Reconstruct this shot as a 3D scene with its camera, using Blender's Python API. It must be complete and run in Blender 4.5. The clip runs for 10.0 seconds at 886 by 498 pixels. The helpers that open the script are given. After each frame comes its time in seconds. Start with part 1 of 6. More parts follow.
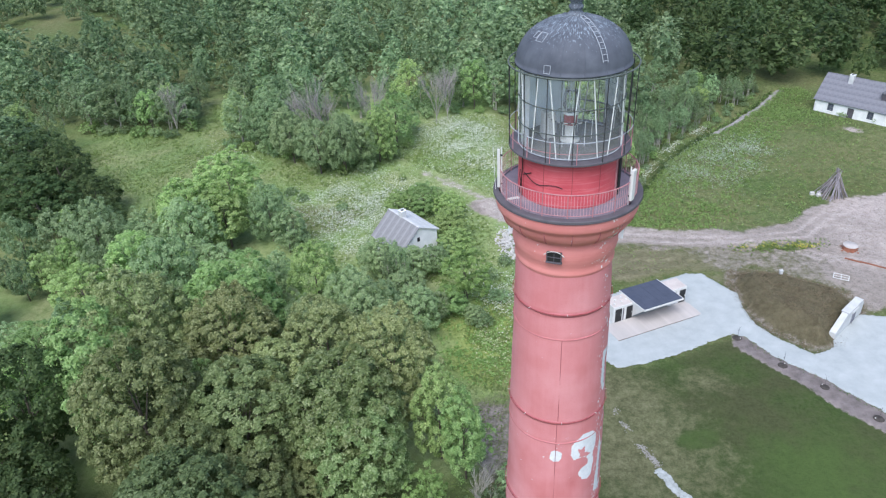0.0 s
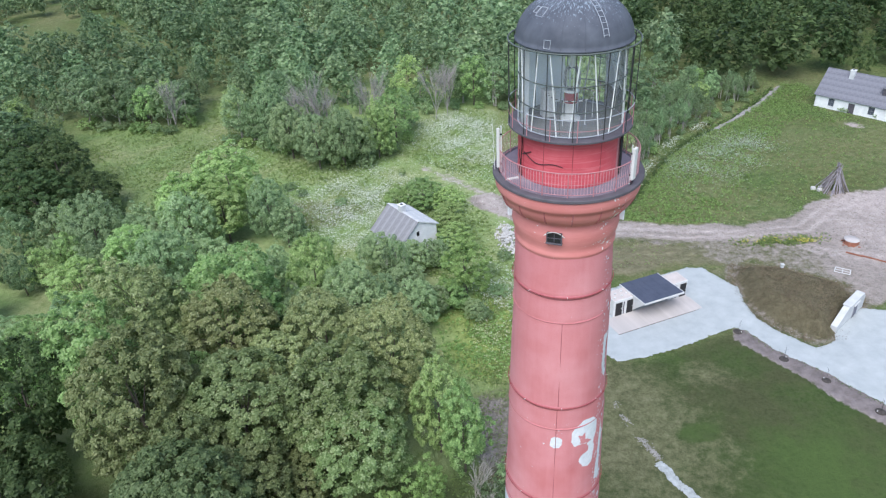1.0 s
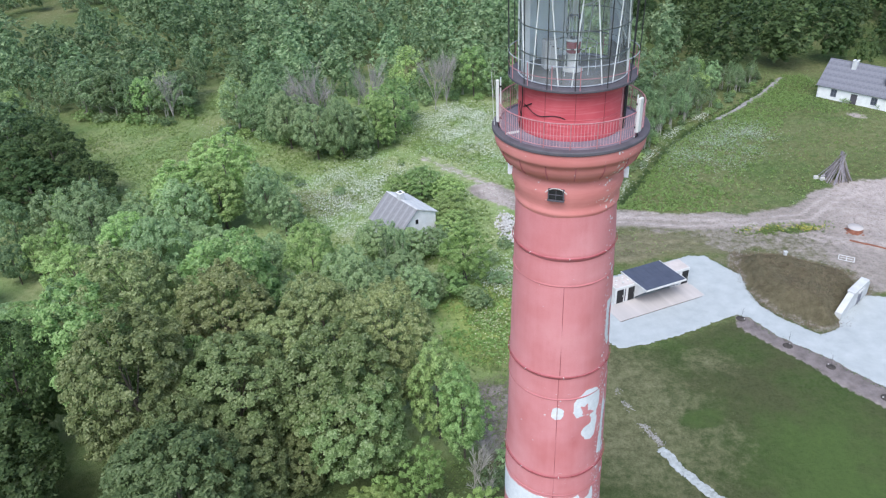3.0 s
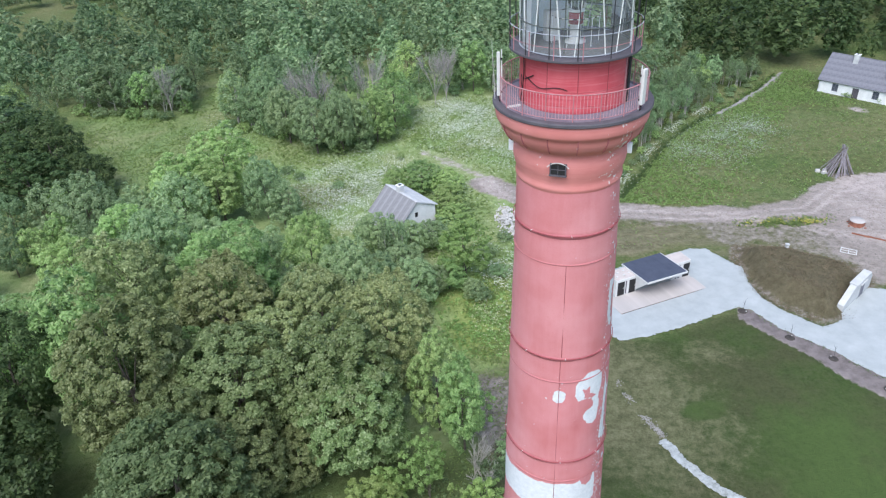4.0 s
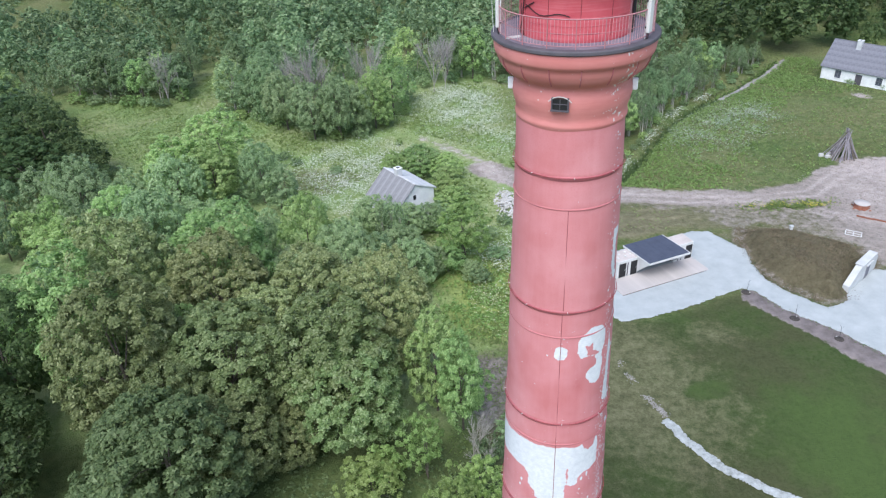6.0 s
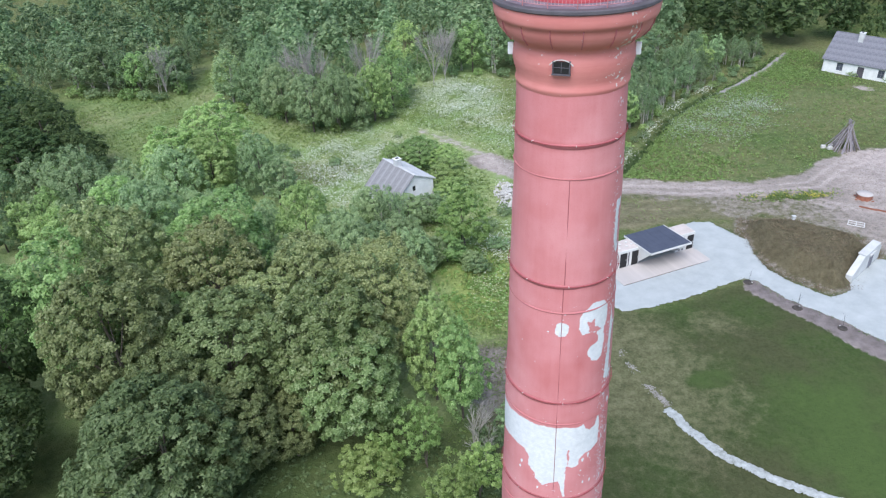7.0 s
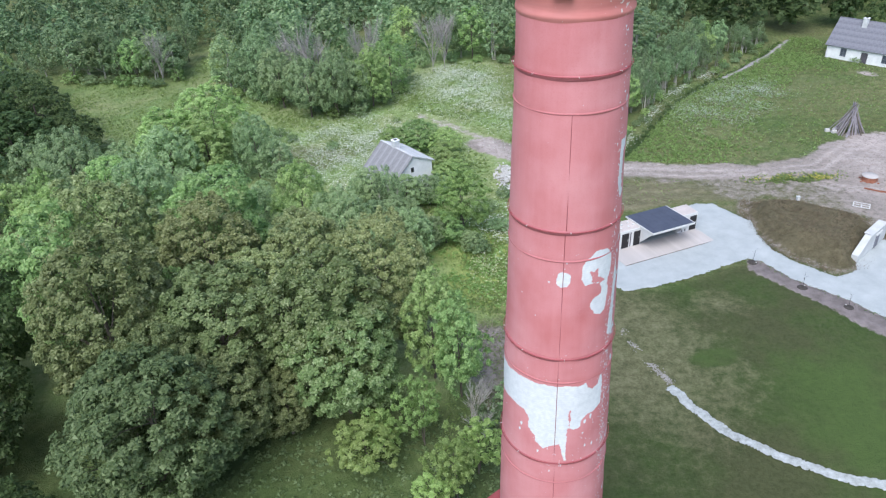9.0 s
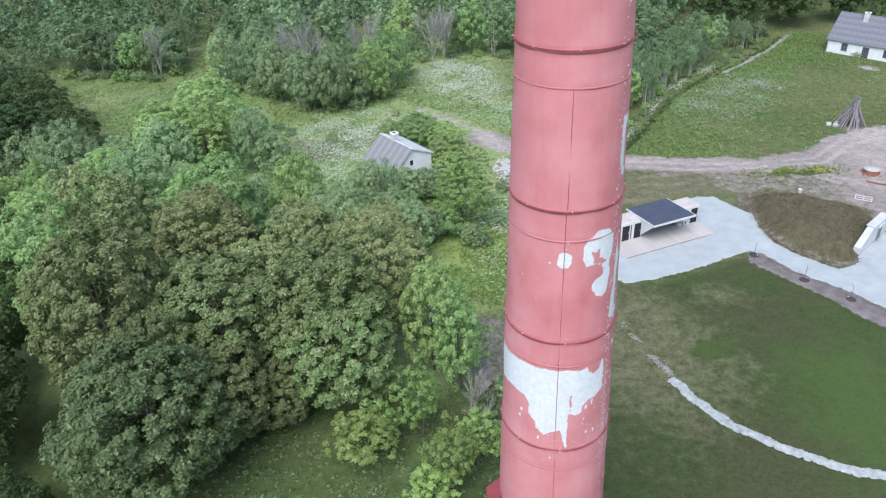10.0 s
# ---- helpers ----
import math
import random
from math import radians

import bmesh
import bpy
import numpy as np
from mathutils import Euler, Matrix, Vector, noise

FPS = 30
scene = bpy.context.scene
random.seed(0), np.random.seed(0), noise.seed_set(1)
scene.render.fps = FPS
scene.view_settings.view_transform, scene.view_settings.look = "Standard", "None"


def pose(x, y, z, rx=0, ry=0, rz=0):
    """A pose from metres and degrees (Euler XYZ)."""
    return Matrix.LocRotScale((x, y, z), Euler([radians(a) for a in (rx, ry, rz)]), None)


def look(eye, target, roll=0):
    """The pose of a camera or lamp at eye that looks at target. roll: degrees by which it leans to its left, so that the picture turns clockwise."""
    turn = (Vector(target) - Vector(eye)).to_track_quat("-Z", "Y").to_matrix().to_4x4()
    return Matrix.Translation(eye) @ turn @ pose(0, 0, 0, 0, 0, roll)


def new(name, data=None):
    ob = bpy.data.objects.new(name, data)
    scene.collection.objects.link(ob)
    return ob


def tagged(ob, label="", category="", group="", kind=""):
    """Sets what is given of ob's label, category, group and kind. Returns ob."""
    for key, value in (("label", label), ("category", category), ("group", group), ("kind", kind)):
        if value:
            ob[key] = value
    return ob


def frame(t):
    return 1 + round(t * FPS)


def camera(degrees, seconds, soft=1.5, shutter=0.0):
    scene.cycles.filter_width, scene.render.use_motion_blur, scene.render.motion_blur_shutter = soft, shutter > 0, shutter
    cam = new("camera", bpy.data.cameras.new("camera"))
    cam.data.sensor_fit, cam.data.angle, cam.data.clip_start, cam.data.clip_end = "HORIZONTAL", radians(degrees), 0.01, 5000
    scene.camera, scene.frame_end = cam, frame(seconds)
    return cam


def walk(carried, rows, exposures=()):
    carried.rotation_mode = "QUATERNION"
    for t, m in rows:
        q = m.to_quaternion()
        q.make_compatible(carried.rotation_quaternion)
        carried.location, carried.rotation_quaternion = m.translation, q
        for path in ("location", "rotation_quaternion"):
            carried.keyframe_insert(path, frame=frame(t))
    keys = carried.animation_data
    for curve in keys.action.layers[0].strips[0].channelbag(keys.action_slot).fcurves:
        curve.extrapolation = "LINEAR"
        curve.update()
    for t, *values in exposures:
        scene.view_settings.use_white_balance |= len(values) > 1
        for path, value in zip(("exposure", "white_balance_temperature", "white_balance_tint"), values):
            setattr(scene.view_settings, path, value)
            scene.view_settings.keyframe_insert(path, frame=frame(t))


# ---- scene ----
cam = camera(64.14, 10.0, soft=1.25)
PATH = [
    (0, (0.000, 0.000, 61.819), (-0.0068, 1.7107, 60.7834), -3.05),
    (0.5, (-0.005, -0.041, 61.338), (-0.0116, 1.6690, 60.3014), -3.04),
    (1, (0.018, -0.043, 60.824), (0.0113, 1.6676, 59.7878), -3.07),
    (1.5, (0.028, -0.032, 60.323), (0.0210, 1.6783, 59.2868), -3.04),
    (2, (0.011, 0.008, 59.772), (0.0044, 1.7183, 58.7353), -3.06),
    (2.5, (0.045, 0.043, 59.129), (0.0386, 1.7540, 58.0940), -3.07),
    (4, (-0.018, 0.091, 57.341), (-0.0237, 1.8010, 56.3039), -3.05),
    (4.5, (-0.015, 0.148, 56.614), (-0.0198, 1.8582, 55.5772), -3.06),
    (5, (-0.006, 0.078, 55.928), (-0.0105, 1.7882, 54.8909), -3.04),
    (5.5, (0.009, 0.151, 55.124), (0.0043, 1.8606, 54.0863), -3.05),
    (7, (0.031, 0.211, 52.903), (0.0256, 1.9197, 51.8624), -3.09),
    (7.5, (0.065, 0.327, 51.977), (0.0603, 2.0351, 50.9373), -3.06),
    (8, (0.093, 0.328, 51.253), (0.0878, 2.0351, 50.2116), -3.07),
    (8.5, (0.062, 0.195, 50.574), (0.0569, 1.9017, 49.5319), -3.07),
    (9, (0.091, 0.277, 49.958), (0.0852, 1.9838, 48.9150), -3.07),
    (9.5, (0.100, 0.358, 49.447), (0.0946, 2.0647, 48.4045), -3.05),
    (10, (0.085, 0.372, 48.864), (0.0802, 2.0775, 47.8194), -3.03),
]
walk(cam, [(t, look(eye, target, roll)) for t, eye, target, roll in PATH])

# ---------------------------------------------------------------- light
EXPOSURE = 0.73
scene.view_settings.exposure = EXPOSURE
SUN_EL, SUN_AZ = 56.0, 200.0   # degrees; azimuth clockwise from +y
world = bpy.data.worlds.new("sky")
scene.world = world
world.use_nodes = True
wn = world.node_tree
wn.nodes.clear()
w_out = wn.nodes.new("ShaderNodeOutputWorld")
w_bg = wn.nodes.new("ShaderNodeBackground")
w_sky = wn.nodes.new("ShaderNodeTexSky")
w_sky.sky_type = "NISHITA"
w_sky.sun_disc = False
w_sky.sun_elevation, w_sky.sun_rotation = radians(SUN_EL), radians(SUN_AZ)
w_sky.air_density, w_sky.dust_density, w_sky.ozone_density = 1.0, 1.2, 1.0
w_bg.inputs["Strength"].default_value = 0.135
wn.links.new(w_sky.outputs[0], w_bg.inputs[0])
wn.links.new(w_bg.outputs[0], w_out.inputs[0])
sun_data = bpy.data.lights.new("sun", "SUN")
sun_data.energy, sun_data.angle, sun_data.color = 2.3, radians(45), (0.985, 0.99, 1.0)
sun = new("sun", sun_data)
_el, _az = radians(SUN_EL), radians(SUN_AZ)
sun_from = Vector((math.sin(_az) * math.cos(_el), math.cos(_az) * math.cos(_el), math.sin(_el)))
sun.matrix_world = look(sun_from * 200, (0, 0, 0))


# ---------------------------------------------------------------- materials
def base_material(name, rough=0.8, metal=0.0, spec=0.3):
    m = bpy.data.materials.new(name)
    m.use_nodes = True
    b = m.node_tree.nodes["Principled BSDF"]
    b.inputs["Roughness"].default_value = rough
    b.inputs["Metallic"].default_value = metal
    b.inputs["Specular IOR Level"].default_value = spec
    return m, m.node_tree, b


def node(nt, kind, **values):
    n = nt.nodes.new(kind)
    for k, v in values.items():
        n.inputs[k].default_value = v
    return n


def coords(nt, which="Object"):
    return nt.nodes.new("ShaderNodeTexCoord").outputs[which]


def noise_fac(nt, vec, scale, detail=4.0, rough=0.6):
    n = node(nt, "ShaderNodeTexNoise", Scale=scale, Detail=detail, Roughness=rough)
    nt.links.new(vec, n.inputs["Vector"])
    return n.outputs["Fac"]


def ramp(nt, fac, stops):
    r = nt.nodes.new("ShaderNodeValToRGB")
    while len(r.color_ramp.elements) < len(stops):
        r.color_ramp.elements.new(0.5)
    for e, (p, c) in zip(r.color_ramp.elements, stops):
        e.position = p
        e.color = (*c, 1) if len(c) == 3 else c
    nt.links.new(fac, r.inputs[0])
    return r.outputs[0]


def mix(nt, fac, a, b, mode="MIX"):
    n = nt.nodes.new("ShaderNodeMix")
    n.data_type, n.blend_type = "RGBA", mode
    for sock, v in ((n.inputs[0], fac), (n.inputs[6], a), (n.inputs[7], b)):
        if isinstance(v, (int, float)):
            sock.default_value = v
        elif isinstance(v, tuple):
            sock.default_value = (*v, 1)
        else:
            nt.links.new(v, sock)
    return n.outputs[2]


def maths(nt, op, a, b=0.0, clamp=False):
    n = nt.nodes.new("ShaderNodeMath")
    n.operation, n.use_clamp = op, clamp
    for sock, v in zip(n.inputs, (a, b)):
        if isinstance(v, (int, float)):
            sock.default_value = v
        else:
            nt.links.new(v, sock)
    return n.outputs[0]


def bump(nt, b, height, strength=0.3, distance=0.02):
    n = node(nt, "ShaderNodeBump", Strength=strength, Distance=distance)
    nt.links.new(height, n.inputs["Height"])
    nt.links.new(n.outputs[0], b.inputs["Normal"])


def rough_paint(name, c1, c2, scale=2.0, fine=25.0, rough=0.75, metal=0.0, relief=0.2, dist=0.02, spec=0.3, which="Object"):
    """A surface with a broad and a fine variation of its colour and a fine relief."""
    m, nt, b = base_material(name, rough, metal, spec)
    v = coords(nt, which)
    broad, grain = noise_fac(nt, v, scale), noise_fac(nt, v, fine, 3.0)
    f = maths(nt, "ADD", maths(nt, "MULTIPLY", broad, 0.65), maths(nt, "MULTIPLY", grain, 0.35))
    nt.links.new(ramp(nt, f, [(0.33, c1), (0.67, c2)]), b.inputs["Base Color"])
    bump(nt, b, grain, relief, dist)
    return m


def leaf_material(name, dark, light, tip, glow=0.46):
    """Foliage: colour varies from leaf to leaf and from tree to tree; some light passes through."""
    m = bpy.data.materials.new(name)
    m.use_nodes = True
    nt = m.node_tree
    nt.nodes.clear()
    out = nt.nodes.new("ShaderNodeOutputMaterial")
    geo = nt.nodes.new("ShaderNodeNewGeometry").outputs["Random Per Island"]
    obj = nt.nodes.new("ShaderNodeObjectInfo").outputs["Random"]
    patch = noise_fac(nt, coords(nt), 0.55, 2.0)
    f = maths(nt, "ADD", maths(nt, "MULTIPLY", geo, 0.55), maths(nt, "MULTIPLY", patch, 0.45))
    col = ramp(nt, f, [(0.12, dark), (0.55, light), (0.92, tip)])
    hsv = node(nt, "ShaderNodeHueSaturation", Fac=1.0)
    tone = nt.nodes.new("ShaderNodeAttribute")
    tone.attribute_name = "tone"
    own = maths(nt, "FRACT", maths(nt, "ADD", obj, tone.outputs["Fac"]))
    nt.links.new(maths(nt, "ADD", maths(nt, "MULTIPLY", own, 0.030), 0.494), hsv.inputs["Hue"])
    nt.links.new(maths(nt, "ADD", maths(nt, "MULTIPLY", maths(nt, "FRACT", maths(nt, "MULTIPLY", own, 7.31)), 0.42), 0.90), hsv.inputs["Value"])
    nt.links.new(col, hsv.inputs["Color"])
    dif = nt.nodes.new("ShaderNodeBsdfPrincipled")
    dif.inputs["Roughness"].default_value = 0.55
    dif.inputs["Specular IOR Level"].default_value = 0.35
    tra = nt.nodes.new("ShaderNodeBsdfTranslucent")
    nt.links.new(hsv.outputs[0], dif.inputs["Base Color"])
    nt.links.new(hsv.outputs[0], tra.inputs["Color"])
    ms = node(nt, "ShaderNodeMixShader", Fac=glow)
    nt.links.new(dif.outputs[0], ms.inputs[1])
    nt.links.new(tra.outputs[0], ms.inputs[2])
    nt.links.new(ms.outputs[0], out.inputs[0])
    return m


def glass_material():
    """A thin clear pane: mostly open, with a sheen that grows at a slant."""
    m = bpy.data.materials.new("window_glass")
    m.use_nodes = True
    nt = m.node_tree
    nt.nodes.clear()
    out = nt.nodes.new("ShaderNodeOutputMaterial")
    clear = nt.nodes.new("ShaderNodeBsdfTransparent")
    clear.inputs["Color"].default_value = (0.96, 0.98, 0.985, 1)
    shine = node(nt, "ShaderNodeBsdfGlossy", Roughness=0.03)
    fres = node(nt, "ShaderNodeFresnel", IOR=1.5)
    ms = nt.nodes.new("ShaderNodeMixShader")
    nt.links.new(fres.outputs[0], ms.inputs[0])
    nt.links.new(clear.outputs[0], ms.inputs[1])
    nt.links.new(shine.outputs[0], ms.inputs[2])
    # bluish-white film: salt dust, with sky reflection put in as diffuse colour
    dust_sky = nt.nodes.new("ShaderNodeBsdfDiffuse")
    dust_sky.inputs["Color"].default_value = (0.76, 0.80, 0.90, 1)
    film = nt.nodes.new("ShaderNodeMixShader")
    nt.links.new(maths(nt, "MULTIPLY", noise_fac(nt, coords(nt), 1.1, 4), 0.15), film.inputs[0])
    nt.links.new(ms.outputs[0], film.inputs[1])
    nt.links.new(dust_sky.outputs[0], film.inputs[2])
    nt.links.new(film.outputs[0], out.inputs[0])
    return m


RED1, RED2 = (0.560, 0.188, 0.178), (0.660, 0.258, 0.245)
mat_leaf = {
    "maple": leaf_material("maple_leaves", (0.092, 0.124, 0.045), (0.196, 0.238, 0.098), (0.400, 0.432, 0.232)),
    "pale_maple": leaf_material("pale_seeded_maple_leaves", (0.146, 0.186, 0.072), (0.312, 0.360, 0.156), (0.560, 0.590, 0.345)),
    "silver": leaf_material("silvery_maple_leaves", (0.100, 0.152, 0.052), (0.208, 0.282, 0.112), (0.430, 0.490, 0.280)),
    "fresh": leaf_material("young_light_leaves", (0.170, 0.262, 0.074), (0.312, 0.424, 0.142), (0.48, 0.58, 0.260)),
    "green": leaf_material("fresh_green_leaves", (0.182, 0.278, 0.094), (0.334, 0.454, 0.174), (0.51, 0.61, 0.305)),
    "blue": leaf_material("grey_green_leaves", (0.186, 0.268, 0.128), (0.318, 0.418, 0.214), (0.47, 0.56, 0.340)),
    "teal": leaf_material("deep_green_leaves", (0.080, 0.130, 0.052), (0.146, 0.216, 0.090), (0.305, 0.390, 0.200)),
    "ash": leaf_material("pale_woodland_leaves", (0.126, 0.196, 0.096), (0.238, 0.330, 0.168), (0.450, 0.535, 0.325)),
    "dark": leaf_material("dark_green_leaves", (0.048, 0.080, 0.029), (0.088, 0.136, 0.048), (0.155, 0.206, 0.086)),
    "forest": leaf_material("woodland_leaves", (0.096, 0.156, 0.074), (0.188, 0.268, 0.130), (0.400, 0.480, 0.275)),
}
mat_bark = rough_paint("grey_brown_bark", (0.09, 0.075, 0.06), (0.17, 0.15, 0.125), 3, 30, 0.9)
mat_pale_bark = rough_paint("pale_bark", (0.32, 0.30, 0.27), (0.50, 0.48, 0.44), 3, 20, 0.85)
mat_dead = rough_paint("weathered_dead_wood", (0.24, 0.225, 0.215), (0.40, 0.375, 0.365), 2, 25, 0.9)
mat_red = rough_paint("red_tower_paint", RED1, RED2, 0.35, 9, 0.62, 0, 0.12, 0.01)
mat_red_band = rough_paint("red_hoop_paint", (0.23, 0.042, 0.052), (0.31, 0.070, 0.080), 2, 15, 0.55)
mat_red_stain = rough_paint("stained_crimson_paint", (0.385, 0.108, 0.124), (0.47, 0.168, 0.188), 1.4, 14, 0.6)
mat_lap = rough_paint("red_lap_paint", (0.40, 0.135, 0.145), (0.50, 0.185, 0.200), 1.4, 14, 0.6)
mat_red_drum, nt, b = base_material("scuffed_red_sheet_paint", 0.5, 0, 0.3)
drum_red = ramp(nt, noise_fac(nt, coords(nt), 0.8, 4), [(0.33, (0.44, 0.060, 0.080)), (0.67, (0.53, 0.100, 0.122))])
drum_lie = node(nt, "ShaderNodeMapping", Scale=(0.35, 0.35, 7.0))
nt.links.new(coords(nt), drum_lie.inputs["Vector"])
drum_scuff = ramp(nt, noise_fac(nt, drum_lie.outputs[0], 1.6, 5), [(0.50, (0, 0, 0)), (0.78, (0.40, 0.40, 0.40))])
nt.links.new(mix(nt, drum_scuff, drum_red, (0.66, 0.26, 0.29)), b.inputs["Base Color"])
bump(nt, b, noise_fac(nt, coords(nt), 12.0, 3), 0.15, 0.02)
mat_slab = rough_paint("dark_gallery_edge", (0.075, 0.07, 0.085), (0.12, 0.11, 0.13), 1.5, 20, 0.7)
mat_floor = rough_paint("gallery_floor", (0.17, 0.145, 0.19), (0.27, 0.235, 0.28), 1.2, 14, 0.75)
mat_rail = rough_paint("dull_red_rail_paint", (0.36, 0.15, 0.17), (0.48, 0.24, 0.26), 5, 40, 0.6)
mat_pale_rail = rough_paint("faded_pink_rail_paint", (0.48, 0.27, 0.30), (0.64, 0.42, 0.45), 5, 40, 0.6)
mat_grey_iron = rough_paint("grey_green_iron", (0.06, 0.075, 0.07), (0.12, 0.14, 0.135), 3, 30, 0.55)
mat_black_iron = rough_paint("black_iron", (0.018, 0.02, 0.022), (0.05, 0.05, 0.055), 3, 30, 0.55)
mat_white_iron = rough_paint("white_painted_iron", (0.62, 0.65, 0.66), (0.78, 0.8, 0.8), 2, 20, 0.5)
mat_white = rough_paint("white_paint", (0.56, 0.56, 0.56), (0.68, 0.68, 0.68), 1, 12, 0.7)
mat_limewash = rough_paint("limewashed_wall", (0.64, 0.65, 0.67), (0.84, 0.85, 0.87), 0.8, 9, 0.85, 0, 0.4, 0.03)
mat_slate = rough_paint("grey_roof_sheets", (0.10, 0.105, 0.13), (0.27, 0.27, 0.31), 0.7, 6, 0.85, 0, 0.4, 0.03)
mat_pale_slate = rough_paint("pale_roof_sheets", (0.44, 0.45, 0.47), (0.64, 0.65, 0.67), 0.9, 8, 0.85, 0, 0.4, 0.03)
mat_pane = rough_paint("dull_grey_panes", (0.05, 0.06, 0.08), (0.12, 0.135, 0.17), 1.5, 20, 0.25)
mat_black = rough_paint("black_panel", (0.012, 0.012, 0.014), (0.03, 0.03, 0.032), 2, 20, 0.45)
mat_dark_roof = rough_paint("anthracite_roofing", (0.056, 0.066, 0.100), (0.080, 0.092, 0.132), 0.6, 20, 0.7)
mat_deck = rough_paint("pale_deck_boards", (0.40, 0.37, 0.36), (0.54, 0.50, 0.49), 0.8, 14, 0.8)
mat_concrete = rough_paint("white_concrete", (0.44, 0.45, 0.46), (0.60, 0.61, 0.62), 0.7, 10, 0.85)
mat_rust = rough_paint("rust_red_metal", (0.22, 0.08, 0.05), (0.36, 0.16, 0.11), 2, 15, 0.85)
mat_stone = rough_paint("pale_limestone", (0.38, 0.37, 0.36), (0.62, 0.61, 0.60), 1.5, 18, 0.9)
mat_cable = rough_paint("black_cable", (0.015, 0.012, 0.015), (0.03, 0.025, 0.028), 4, 30, 0.6)
mat_glass = glass_material()


# ---------------------------------------------------------------- mesh helpers
def mesh_object(name, verts, faces, material, parent=None, smooth=False):
    me = bpy.data.meshes.new(name)
    me.from_pydata(verts, [], faces)
    me.update()
    if smooth:
        me.polygons.foreach_set("use_smooth", [True] * len(me.polygons))
    if material:
        me.materials.append(material)
    ob = new(name, me)
    if parent:
        ob.parent = parent
    return ob


def part(name, bm, material, parent=None, label="", smooth=False):
    me = bpy.data.meshes.new(name)
    bmesh.ops.recalc_face_normals(bm, faces=bm.faces)
    for f in bm.faces:
        f.smooth = smooth
    bm.to_mesh(me)
    bm.free()
    me.materials.append(material)
    ob = new(name, me)
    if parent:
        ob.parent = parent
    return tagged(ob, label)


def thing(name, label, category, at=(0, 0, 0), turn=0.0, group="", kind=""):
    e = new(name)
    e.empty_display_size = 0.3
    e.matrix_basis = pose(*at, 0, 0, turn)
    return tagged(e, label, category, group, kind)


def add_box(bm, lo, hi, m=None, bevel=0.0):
    g = bmesh.ops.create_cube(bm, size=1.0)["verts"]
    lo, hi = Vector(lo), Vector(hi)
    for v in g:
        v.co = Vector([(lo[i] + hi[i]) / 2 + v.co[i] * (hi[i] - lo[i]) for i in range(3)])
    if bevel:
        ed = list({e for v in g for e in v.link_edges})
        r = bmesh.ops.bevel(bm, geom=ed, offset=bevel, segments=1, affect="EDGES")
        g = list({v for f in r["faces"] for v in f.verts} | {v for v in g if v.is_valid})
    if m:
        bmesh.ops.transform(bm, matrix=m, verts=g)
    return bm


def box(lo, hi, m=None, bevel=0.0):
    return add_box(bmesh.new(), lo, hi, m, bevel)


def add_rod(bm, a, b, r, r2=None, sides=6):
    a, b = Vector(a), Vector(b)
    d = b - a
    m = Matrix.Translation((a + b) / 2) @ d.to_track_quat("Z", "Y").to_matrix().to_4x4()
    bmesh.ops.create_cone(bm, cap_ends=True, segments=sides, radius1=r, radius2=r if r2 is None else r2, depth=d.length, matrix=m)
    return bm


def rod(a, b, r, r2=None, sides=6):
    return add_rod(bmesh.new(), a, b, r, r2, sides)


def lathe(profile, steps=64, a0=0.0, a1=360.0):
    """A bmesh turned round z from (radius, height) pairs."""
    bm = bmesh.new()
    full = a1 - a0 >= 359.9
    n = steps if full else steps + 1
    rings = []
    for r, z in profile:
        rings.append([bm.verts.new((r * math.cos(radians(a0 + (a1 - a0) * k / steps)), r * math.sin(radians(a0 + (a1 - a0) * k / steps)), z)) for k in range(n)])
    for p, q in zip(rings, rings[1:]):
        for k in range(steps):
            bm.faces.new((p[k], p[(k + 1) % n], q[(k + 1) % n], q[k]))
    return bm


def hoop(r, z, tube, steps=64, sides=6, a0=0.0, a1=360.0):
    prof = [(r + tube * math.cos(2 * math.pi * k / sides), z + tube * math.sin(2 * math.pi * k / sides)) for k in range(sides + 1)]
    return lathe(prof, steps, a0, a1)


def polar(r, a, z):
    return Vector((r * math.cos(radians(a)), r * math.sin(radians(a)), z))


def smoothstep(a, b, x):
    t = np.clip((x - a) / (b - a), 0, 1)
    return t * t * (3 - 2 * t)


def dist_line(px, py, pts):
    """Distance from points to a line of corners."""
    d = np.full(np.shape(px), 1e9)
    for (ax, ay), (bx, by) in zip(pts, pts[1:]):
        ux, uy = bx - ax, by - ay
        t = np.clip(((px - ax) * ux + (py - ay) * uy) / (ux * ux + uy * uy), 0, 1)
        d = np.minimum(d, np.hypot(px - ax - t * ux, py - ay - t * uy))
    return d


def dist_poly(px, py, pts):
    """Signed distance to a closed outline: negative inside."""
    ring = list(pts) + [pts[0]]
    d = dist_line(px, py, ring)
    inside = np.zeros(np.shape(px), bool)
    for (ax, ay), (bx, by) in zip(ring, ring[1:]):
        if ay == by:
            continue
        cross = ((ay > py) != (by > py)) & (px < (bx - ax) * (py - ay) / (by - ay) + ax)
        inside ^= cross
    return np.where(inside, -d, d)


def wobble(px, py, scale, seed=0.0):
    """Smooth noise of about -1 to 1 over arrays."""
    a = np.sin(px * scale + 1.3 * seed + 1.7 * np.sin(py * scale * 0.7 + seed))
    b = np.sin(py * scale * 1.13 + 2.1 * seed + 1.5 * np.sin(px * scale * 0.83 + 2 + seed))
    c = np.sin((px + py) * scale * 2.3 + seed) * 0.4
    return (a + b + c) / 2.4


